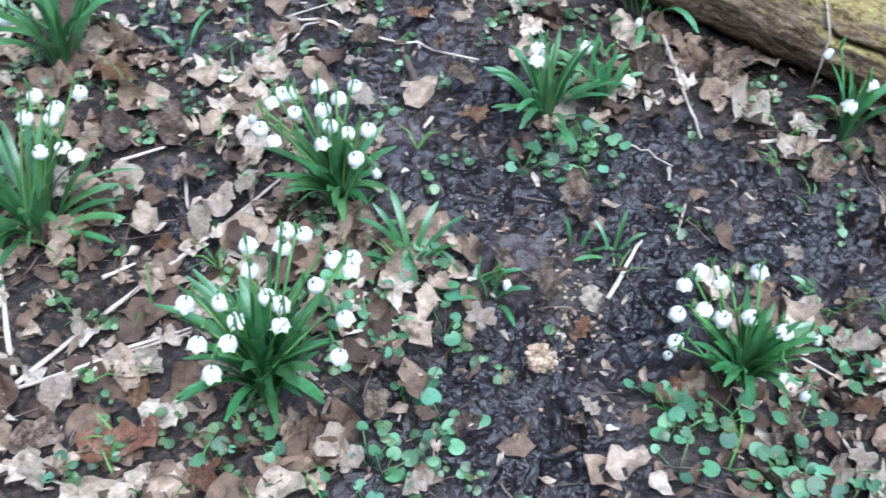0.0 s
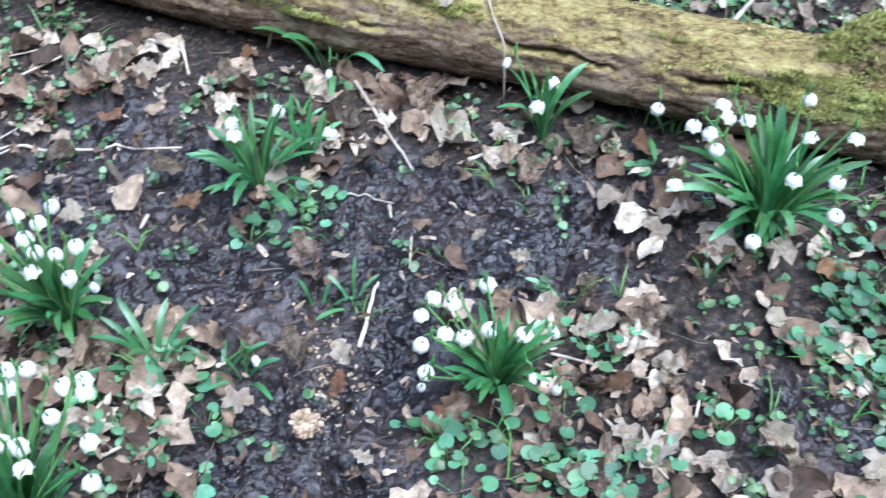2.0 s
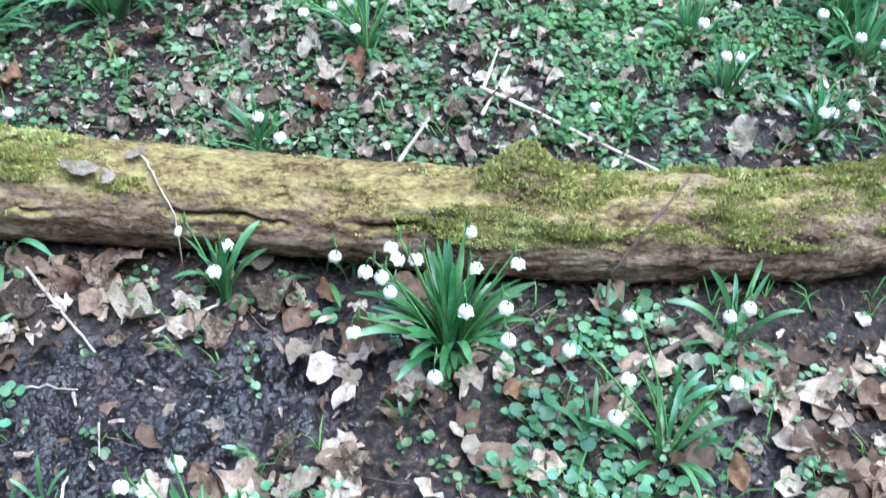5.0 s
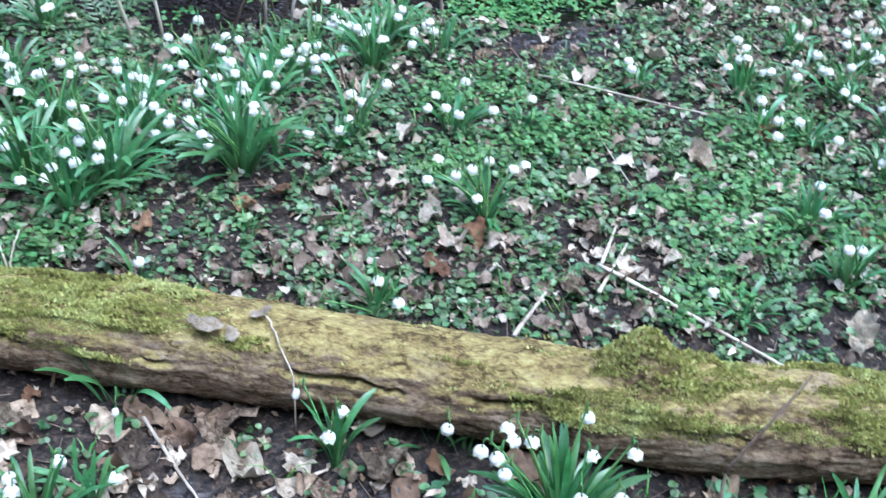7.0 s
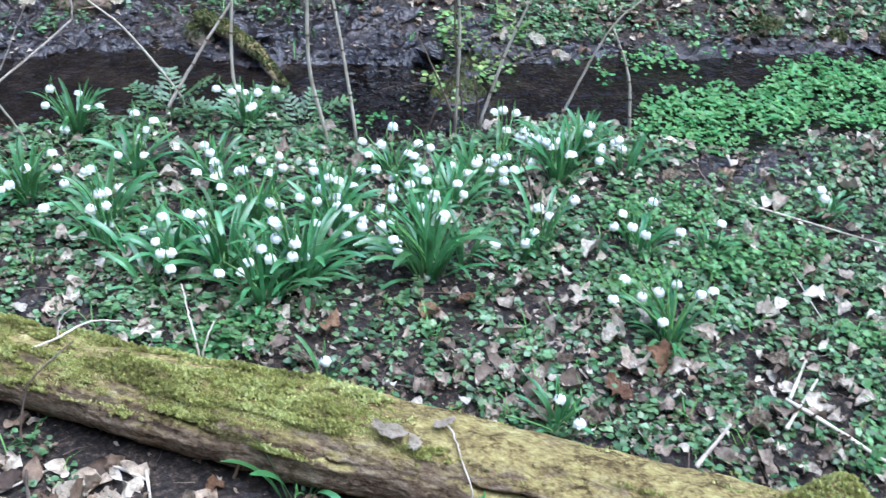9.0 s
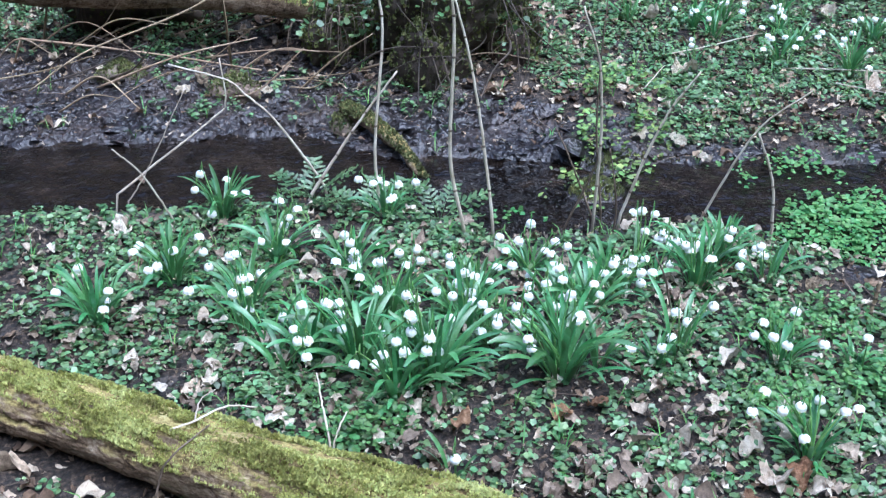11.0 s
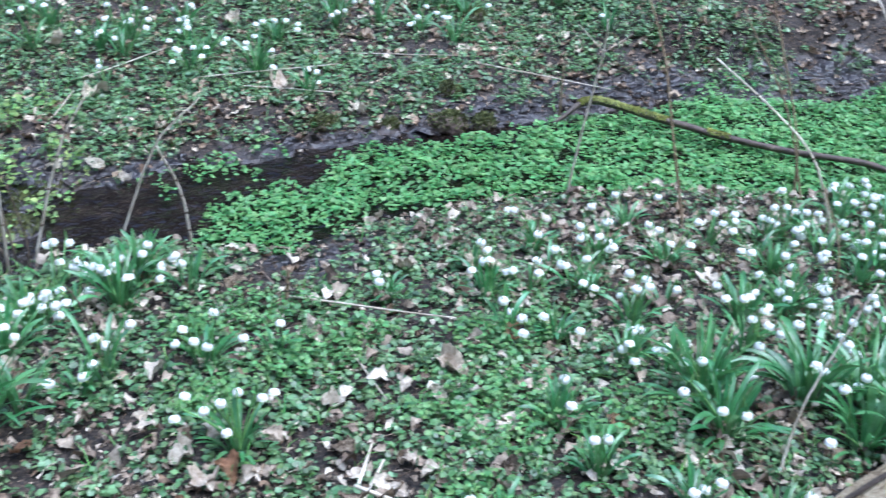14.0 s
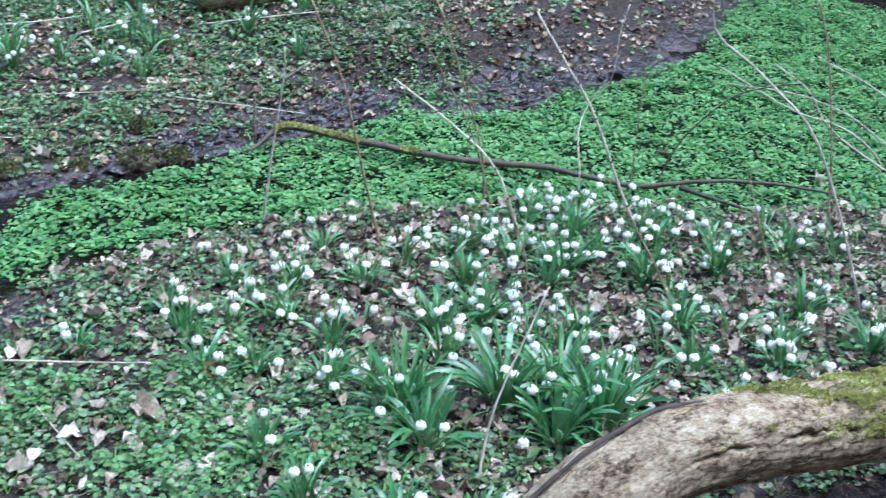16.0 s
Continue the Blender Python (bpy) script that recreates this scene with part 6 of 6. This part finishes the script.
for k in range(40):
    x0, y0 = g3.uniform(-0.7, 0.95), g3.uniform(4.05, 4.65)
    a, l = g3.uniform(-0.7, 0.9), g3.uniform(0.2, 0.6)
    pts = [(x0, y0, rim(x0, y0) + 0.01), (x0 + 0.5 * l * math.cos(a), y0 - 0.08, rim(x0, y0) + g3.uniform(0.04, 0.16)), (x0 + l * math.cos(a), y0 - g3.uniform(0.0, 0.3), rim(x0, y0) + g3.uniform(0.02, 0.3))]
    V, F = tube(through_points(pts, 14), np.linspace(1, 0.4, 14) * g3.uniform(0.002, 0.005), 6)
    tagged(piece("dry_twig", tri_mesh("dry_twig", V, F, MAT_REED if k % 3 else MAT_DARKWOOD)), "dry brown twig in the brush on the bank", "twig", "brush twigs")
# fine roots and dry grass that hang over the cut, and small leaves on the mossy mass
parts, leaves = [], []
for cx, cy, cz, rx, ry, rz, n in [(0.96, 4.25, 0.24, 0.27, 0.20, 0.24, 60), (0.42, 4.72, 0.14, 0.30, 0.18, 0.2, 26), (1.25, 4.24, 0.05, 0.10, 0.09, 0.15, 24), (0.60, 4.34, 0.08, 0.13, 0.10, 0.15, 30), (-0.1, 4.75, 0.1, 0.35, 0.16, 0.16, 60)]:
    base = rim(cx, cy)
    for k in range(n):
        a, e = g3.uniform(-3.0, 0.1), g3.uniform(0.15, 1.2)
        q = np.array([cx + 1.02 * rx * math.cos(a) * math.cos(e), cy + 1.02 * ry * math.sin(a) * math.cos(e), base + cz + 1.02 * rz * math.sin(e)])
        l = g3.uniform(0.05, 0.2)
        way = np.array([math.cos(a) * 0.5 + g3.normal(0, 0.9), math.sin(a) * 0.6, 0.0])
        parts.append(tube(through_points([q, q + way * l * 0.35 + (0, 0, 0.02), q + way * l * 0.5 - (0, 0, 0.45 * l), q + way * l * 0.45 - (0, 0, l)], 7), np.linspace(1, 0.4, 7) * g3.uniform(0.001, 0.0032), 4))
        for j in range(6):
            leaves.append(np.array([cx + 1.05 * rx * math.cos(a) * math.cos(e), cy + 1.05 * ry * math.sin(a) * math.cos(e), base + cz + 1.05 * rz * math.sin(e)]) + g3.normal(0, 0.05, 3))
V, F = merged(parts)
tagged(piece("root_fringe", tri_mesh("root_fringe", V, F, MAT_TWIG)), "tangle of fine brown roots and dry grass hanging over the cut bank", "roots", kind="stuff")
leaves = np.array(leaves)
a = g3.uniform(0, 6.28, len(leaves))
V, F = strew(disc, disc_f, rotations(a, g3.normal(0.5, 0.4, len(a)), a * 2), leaves, g3.uniform(0.008, 0.018, len(a)))
tagged(piece("bank_leaves", tri_mesh("bank_leaves", V, F, MAT_COVER)), "small green leaves creeping over the mossy bank", "ground cover", kind="stuff")
for pts in ([(0.2, 4.35, 0.3), (0.05, 4.3, 0.22), (-0.3, 4.2, 0.12), (-0.5, 4.1, 0.02)], [(-0.5, 4.6, 0.22), (0.0, 4.5, 0.26), (0.5, 4.35, 0.3)], [(-0.6, 4.45, 0.1), (-0.1, 4.35, 0.05), (0.3, 4.2, 0.02)]):
    standing_stem(pts, 0.006, "dead twig lying across the muddy bank", MAT_REED)


def small_log(name, label, points, r0, r1, tufts, seed):
    ob = new(name)
    P = through_points(points, 40)
    R = np.linspace(r0, r1, 40) * (1 + 0.25 * (vnoise(np.arange(40) * 0.35, 0, seed) - 0.5))
    V, F = tube(P, R, 14)
    V = V + 0.012 * (fbm(V[:, 0] * 14, V[:, 1] * 14 + V[:, 2] * 11, seed, 3) - 0.5)[:, None]
    piece("wood", tri_mesh("wood", V, F, MAT_BARK), ob)
    moss_on("moss", P, R, tufts, 0.010, ob, "olive green moss", seed, MAT_DARKMOSS if r0 < 0.05 else MAT_MOSS)
    return tagged(ob, label, "log")


small_log("mossy_log", "short fallen mossy log on the far bank", [(4.02, 4.22, 0.20), (4.35, 3.98, 0.22), (4.75, 3.72, 0.18)], 0.095, 0.075, 6000, 31)
small_log("mossy_log", "old mossy log bridging the undercut bank above dark mud", [(-0.6, 4.55, 0.28), (0.0, 4.46, 0.25), (0.38, 4.42, 0.22), (0.64, 4.40, 0.15)], 0.085, 0.062, 7000, 32)
small_log("mossy_root", "thick mossy root dipping into the stream", [(0.56, 3.84, 0.0), (0.62, 3.70, 0.01), (0.70, 3.54, -0.02), (0.76, 3.40, -0.08)], 0.032, 0.014, 1800, 33)

# the mossy spit at the water's edge
n = 3000
y = rng.uniform(3.08, 3.42, n)
x = rng.normal(1.28, 0.09, n) + 0.5 * (y - 3.24)
z = land(x, y)
ok = z > WATER + 0.004
yaw = rng.uniform(0, 6.28, n)
V, F = strew(tuft, tuft_f, rotations(yaw, rng.uniform(-0.7, 0.7, n), yaw * 0)[ok], np.stack([x, y, z], -1)[ok], rng.uniform(0.005, 0.011, n)[ok])
tagged(piece("moss_cushion", tri_mesh("moss_cushion", V, F, MAT_DARKMOSS, False)), "olive green moss cushion at the water's edge", "moss", kind="stuff")

# lacy leaves at the water's edge
def lacy_leaf(length):
    parts = []
    for k in range(7):
        t = 0.25 + 0.75 * k / 6
        for sgn in (-1, 1):
            for j in range(4):
                u = (j + 1) / 4 * 0.34 * length * (1.15 - 0.75 * t)
                q = disc * np.array([1.1, 0.5, 1.6]) * gen.uniform(0.05, 0.095) * length + gen.normal(0, 0.014, 3) * length
                a = sgn * 1.05
                c, s = math.cos(a), math.sin(a)
                Q = np.stack([q[:, 0] * c - q[:, 1] * s, q[:, 0] * s + q[:, 1] * c, q[:, 2]], -1)
                parts.append((Q + (length * t * 0.9 + 0.4 * u, sgn * u, 0.10 * length * math.sin(2.5 * t) - 0.25 * u), disc_f))
    parts.append(tube([(0, 0, 0), (length * 0.4, 0, 0.09 * length), (length * 0.92, 0, 0.06 * length)], 0.0012, 4))
    return merged(parts)


V, F = lacy_leaf(0.17)
LACE = tri_mesh("lacy_leaf", V, F, MAT_COVER)
for x, y, n in [(0.55, 3.14, 9), (0.38, 3.16, 5), (0.74, 3.10, 6)]:
    fern = tagged(new("cow_parsley"), "young plant with lacy divided green leaves at the water's edge", "plant", "lacy plants")
    fern.location = (x, y, max(rim(x, y), WATER))
    for k in range(n):
        piece("lacy_leaf", LACE, fern, pose(0, 0, 0.004, 0, gen.uniform(-42, -12), 360 * k / n + gen.uniform(-15, 15)) @ Matrix.Diagonal((*[gen.uniform(0.75, 1.15)] * 3, 1)))

# ---- single dead leaves that lie on top ----
LEAF = {}
for code, mat in (("t", MAT_DRYLEAF), ("p", MAT_PALELEAF), ("w", MAT_WHITELEAF), ("r", MAT_RUSTLEAF), ("o", MAT_ORANGELEAF)):
    LEAF[code] = []
    for kind in ("broad", "torn", "oak", "oak", "oval", "torn", "broad", "oak"):
        V, F = lobed_leaf(gen, 1.2) if kind == "broad" else dry_leaf(kind, gen, 1.5 if code in "pw" else 1.25, 15, 9)
        LEAF[code].append(tri_mesh("dead_leaf", V, F, mat))
WORDS = {"t": "crumpled tan dead leaf", "p": "pale curled dry leaf", "w": "bleached whitish curled dead leaf", "r": "rust-brown crumpled dead leaf", "o": "orange-brown dry beech leaf"}


def dead_leaves(rows, where):
    for x, y, s, code in rows:
        i = 4 if code == "o" else int(gen.choice([1, 2, 4])) if code == "w" else int(gen.integers(8))
        lift = 0.012 if log_side(x, y) < 0 else 0.026
        m = pose(x, y, max(rim(x, y), WATER) + lift, gen.uniform(-22, 22), gen.uniform(-22, 22), gen.uniform(0, 360)) @ Matrix.Diagonal((s * 1.12, s * 1.12, s * 1.12, 1))
        tagged(piece("dead_leaf", LEAF[code][i], None, m), WORDS[code] + " " + where, "dead leaf", "single dead leaves")


dead_leaves([(0.26, 1.20, 0.082, "t"), (0.57, 1.39, 0.090, "p"), (0.59, 1.51, 0.114, "t"), (0.54, 1.47, 0.061, "t"), (0.52, 1.34, 0.049, "t"), (0.67, 1.28, 0.073, "t"), (0.80, 1.30, 0.095, "t"),
             (0.88, 1.27, 0.060, "r"), (0.80, 1.40, 0.067, "p"), (0.78, 1.16, 0.057, "p"), (0.85, 1.11, 0.081, "p"), (0.82, 1.08, 0.052, "p"), (0.59, 1.10, 0.038, "p"), (0.54, 1.16, 0.029, "p"),
             (0.60, 0.98, 0.044, "t"), (0.67, 1.01, 0.040, "t"), (0.67, 0.93, 0.053, "p"), (0.74, 0.91, 0.084, "t"), (0.73, 0.83, 0.052, "p"), (0.63, 0.93, 0.043, "p")], "on the dark mud")
dead_leaves([(0.65, 0.70, 0.082, "w"), (0.62, 0.74, 0.054, "p"), (0.82, 0.66, 0.063, "p"), (0.73, 0.63, 0.057, "p"), (0.79, 0.60, 0.054, "p"), (0.53, 0.76, 0.070, "t"), (0.50, 0.71, 0.088, "t"),
             (0.55, 0.68, 0.048, "t"), (0.84, 0.62, 0.042, "t"), (-0.11, 1.68, 0.052, "r"), (0.0, 1.63, 0.053, "r"), (0.04, 1.76, 0.071, "p"), (0.08, 1.73, 0.065, "p"), (-0.09, 1.56, 0.052, "t"),
             (-0.11, 1.50, 0.040, "p"), (0.08, 1.47, 0.050, "t"), (0.10, 1.38, 0.058, "r"), (0.25, 1.38, 0.053, "w"), (-0.09, 1.41, 0.059, "p"), (-0.08, 1.12, 0.084, "t")], "on the trodden soil")
dead_leaves([(0.14, 1.06, 0.069, "t"), (0.20, 1.03, 0.069, "t"), (0.27, 1.00, 0.051, "p"), (0.25, 0.95, 0.042, "r"), (0.04, 1.05, 0.043, "t"), (0.10, 0.97, 0.051, "p"), (-0.05, 0.82, 0.048, "t"),
             (0.08, 0.79, 0.044, "t"), (0.38, 0.86, 0.026, "r"), (0.65, 0.83, 0.042, "r"), (-0.27, 1.22, 0.056, "p"), (-0.30, 1.18, 0.055, "p"), (0.25, 0.82, 0.036, "p"), (0.23, 0.80, 0.032, "t"),
             (-0.23, 1.17, 0.055, "t"), (0.41, 1.38, 0.059, "t"), (0.40, 1.50, 0.091, "t"), (0.23, 1.64, 0.084, "t"), (0.27, 1.71, 0.043, "r"), (-0.03, 1.71, 0.043, "r")], "on the muddy path")
dead_leaves([(-0.48, 1.32, 0.087, "t"), (-0.36, 1.23, 0.065, "t"), (-0.46, 1.21, 0.070, "p"), (-0.33, 1.14, 0.058, "p"), (-0.48, 0.95, 0.056, "p"), (-0.39, 0.75, 0.101, "r"), (-0.47, 0.97, 0.069, "t"),
             (-0.41, 1.34, 0.082, "t"), (-0.50, 0.71, 0.057, "p"), (-0.52, 1.45, 0.086, "r"), (-0.37, 0.88, 0.050, "w"), (-0.38, 1.09, 0.040, "r"), (-0.38, 0.83, 0.045, "r"), (-0.48, 0.83, 0.062, "p"),
             (-0.51, 0.76, 0.066, "t"), (-0.27, 0.70, 0.055, "r"), (-0.08, 0.73, 0.043, "p"), (0.01, 0.70, 0.046, "p"), (-0.29, 1.31, 0.066, "t"), (-0.26, 1.08, 0.053, "p")], "in the leaf litter")
dead_leaves([(1.14, 0.58, 0.084, "p"), (0.94, 0.58, 0.072, "p"), (1.26, 0.61, 0.057, "o"), (1.35, 0.70, 0.072, "w"), (1.26, 0.70, 0.058, "w"), (1.34, 0.82, 0.047, "w"), (1.05, 0.92, 0.064, "o"),
             (1.38, 0.61, 0.067, "p"), (0.82, 0.66, 0.050, "p"), (1.21, 0.54, 0.045, "p"), (1.29, 0.51, 0.055, "t"), (0.93, 0.85, 0.054, "p"), (0.72, 0.82, 0.068, "t"), (1.00, 0.79, 0.054, "t"),
             (1.45, 0.70, 0.079, "t"), (1.43, 0.99, 0.063, "r"), (1.29, 0.93, 0.060, "t"), (1.09, 0.88, 0.051, "t"), (0.58, 0.72, 0.049, "p"), (0.72, 0.66, 0.057, "p")], "among low green plants")
dead_leaves([(1.14, 2.03, 0.061, "p"), (1.15, 1.86, 0.065, "w"), (1.22, 1.77, 0.084, "r"), (1.15, 1.76, 0.071, "p"), (1.51, 1.85, 0.071, "w"), (1.83, 1.82, 0.082, "p"), (1.73, 1.73, 0.055, "w"),
             (1.45, 1.70, 0.068, "t"), (0.57, 2.04, 0.063, "o"), (0.79, 2.03, 0.071, "o"), (0.88, 2.06, 0.063, "r"), (1.78, 1.20, 0.101, "p"), (2.01, 1.42, 0.072, "o"), (1.31, 1.53, 0.069, "t"),
             (1.70, 1.44, 0.061, "t"), (1.01, 1.81, 0.041, "t"), (1.08, 1.69, 0.069, "r"), (0.49, 1.97, 0.065, "t"), (2.22, 2.14, 0.095, "p"), (1.59, 2.44, 0.061, "t")], "behind the mossy log")
dead_leaves([(2.20, 2.20, 0.07, "p"), (2.03, 2.30, 0.079, "p"), (2.04, 1.27, 0.063, "p"), (2.62, 3.41, 0.070, "w"), (4.41, 1.90, 0.057, "t"), (4.59, 1.33, 0.079, "w"), (2.05, 1.85, 0.072, "r"),
             (1.56, 1.75, 0.064, "t"), (3.06, 1.36, 0.065, "p"), (3.35, 0.83, 0.083, "t"), (2.78, 1.98, 0.067, "p"), (2.95, 1.76, 0.067, "t"), (2.29, 1.37, 0.062, "w"), (1.99, 1.65, 0.041, "r")], "among the snowflakes")
dead_leaves([(1.62, 3.47, 0.065, "w"), (1.67, 3.35, 0.049, "w"), (1.50, 3.50, 0.077, "p"), (0.20, 4.26, 0.06, "t"), (2.46, 3.70, 0.11, "p"), (1.88, 4.45, 0.11, "p"), (1.83, 3.95, 0.086, "p"),
             (0.12, 4.15, 0.085, "p"), (0.20, 4.12, 0.08, "w"), (0.16, 4.20, 0.08, "t"), (0.26, 4.17, 0.075, "p"), (0.08, 4.22, 0.07, "t"), (0.30, 4.10, 0.06, "p"), (0.02, 4.12, 0.07, "p"), (2.62, 4.38, 0.100, "p"), (3.04, 4.49, 0.12, "p"), (0.40, 4.46, 0.06, "t")], "on the far bank")
for x, phi, s, code in [(0.605, 62, 0.06, "p"), (0.64, 58, 0.045, "p"), (0.675, 86, 0.045, "p"), (0.58, 66, 0.035, "p")]:
    p, _ = log_point(np.array(x), np.array(float(phi)), np.array(0.016))
    m = pose(*p, 18, 0, gen.uniform(0, 360)) @ Matrix.Diagonal((s, s, s * 0.55, 1))
    tagged(piece("dead_leaf", LEAF[code][int(gen.integers(8))], None, m), WORDS[code] + " stuck on the mossy log", "dead leaf", "single dead leaves")

# ---- celandine and ground ivy near the path ----
def heart_leaf():
    n = 14
    a = np.linspace(0, 2 * np.pi, n, endpoint=False)
    r = 1 - 0.42 * np.exp(-((np.abs(a - np.pi)) / 0.35) ** 2)
    V = [np.array([[-0.5, 0, -0.04]])]
    for k in (0.5, 1.0):
        V.append(np.stack([-0.15 + k * (r * np.cos(a) + 0.15) - 0.35 * (1 - k), k * r * np.sin(a) * 0.95, 0.10 * k ** 2 * np.cos(2 * a) + 0.06 * k * np.abs(np.sin(a))], -1))
    V = np.concatenate(V)
    j = np.arange(n)
    F = np.concatenate([np.stack([0 * j, 1 + j, 1 + (j + 1) % n], 1), np.stack([1 + j, 1 + n + j, 1 + n + (j + 1) % n], 1), np.stack([1 + j, 1 + n + (j + 1) % n, 1 + (j + 1) % n], 1)])
    return tri_mesh("leaf", V, F, MAT_HEART)


HEART = heart_leaf()
V, F = tube([(0, 0, 0), (0.3, 0, 0.65), (0.5, 0, 1.0)], 0.035, 4)
PETIOLE = tri_mesh("leaf_stalk", V, F, MAT_STALK)


def celandine(x, y, n, size):
    plant = tagged(new("celandine"), "low plant with rounded heart-shaped green leaves on the soil", "plant", "heart-leaved plants")
    plant.location = (x, y, rim(x, y))
    for k in range(n):
        a, r = 360 * k * 0.382 + gen.uniform(-25, 25), gen.uniform(0.012, 0.05) * size
        h = gen.uniform(0.012, 0.036) * size
        s = gen.uniform(0.006, 0.0145) * size
        dx, dy = r * math.cos(radians(a)), r * math.sin(radians(a))
        st = piece("leaf_stalk", PETIOLE, plant, pose(0, 0, 0, 0, 0, a) @ Matrix.Diagonal((2 * r, h, h, 1)))
        piece("leaf", HEART, plant, pose(dx, dy, h, gen.uniform(-20, 20), gen.uniform(-25, 15), a) @ Matrix.Diagonal((s, s, s, 1)))


for cx, cy, sx, sy, n in [(0.50, 0.74, 0.10, 0.05, 12), (0.36, 0.78, 0.04, 0.03, 3), (1.10, 0.86, 0.07, 0.06, 8), (1.02, 0.78, 0.06, 0.05, 6), (1.30, 0.98, 0.09, 0.05, 6), (0.62, 0.88, 0.05, 0.04, 4),
                          (-0.14, 0.73, 0.10, 0.04, 7), (0.0, 1.02, 0.05, 0.05, 6), (0.26, 1.29, 0.05, 0.05, 6), (-0.04, 0.94, 0.05, 0.04, 4), (1.18, 0.62, 0.12, 0.06, 8), (0.88, 1.22, 0.10, 0.05, 3), (0.02, 0.80, 0.03, 0.03, 2), (1.22, 0.93, 0.06, 0.04, 5), (1.0, 0.70, 0.08, 0.05, 6), (1.28, 0.72, 0.08, 0.05, 5)]:
    for k in range(n):
        celandine(cx + gen.normal(0, sx), cy + gen.normal(0, sy), int(gen.integers(4, 8)), gen.uniform(0.8, 1.15))

# grass tufts between the plants
parts = []
for k in range(2300):
    x, y = rng.uniform(-0.8, 4.5), rng.uniform(0.4, 4.8)
    if rng.random() > 0.25 + cover_density(np.array(x), np.array(y)) or near_bank(x) < y < far_bank(x) or abs(log_side(x, y)) < 0.1:
        continue
    z = rim(x, y)
    for j in range(3):
        a, l = rng.uniform(0, 6.28), rng.uniform(0.03, 0.09)
        e = np.array([math.cos(a), math.sin(a), 0])
        w = np.array([-math.sin(a), math.cos(a), 0]) * 0.0014
        b0 = np.array([x, y, z])
        m0, t0 = b0 + e * l * 0.35 + (0, 0, l * 0.55), b0 + e * l * 0.8 + (0, 0, l * 0.62)
        parts.append((np.array([b0 - w, b0 + w, m0 + w, m0 - w, t0]), np.array([(0, 1, 2), (0, 2, 3), (3, 2, 4)])))
V, F = merged(parts)
tagged(piece("grass_blades", tri_mesh("grass_blades", V, F, MAT_GRASS)), "thin scattered green grass blades", "grass", kind="stuff")
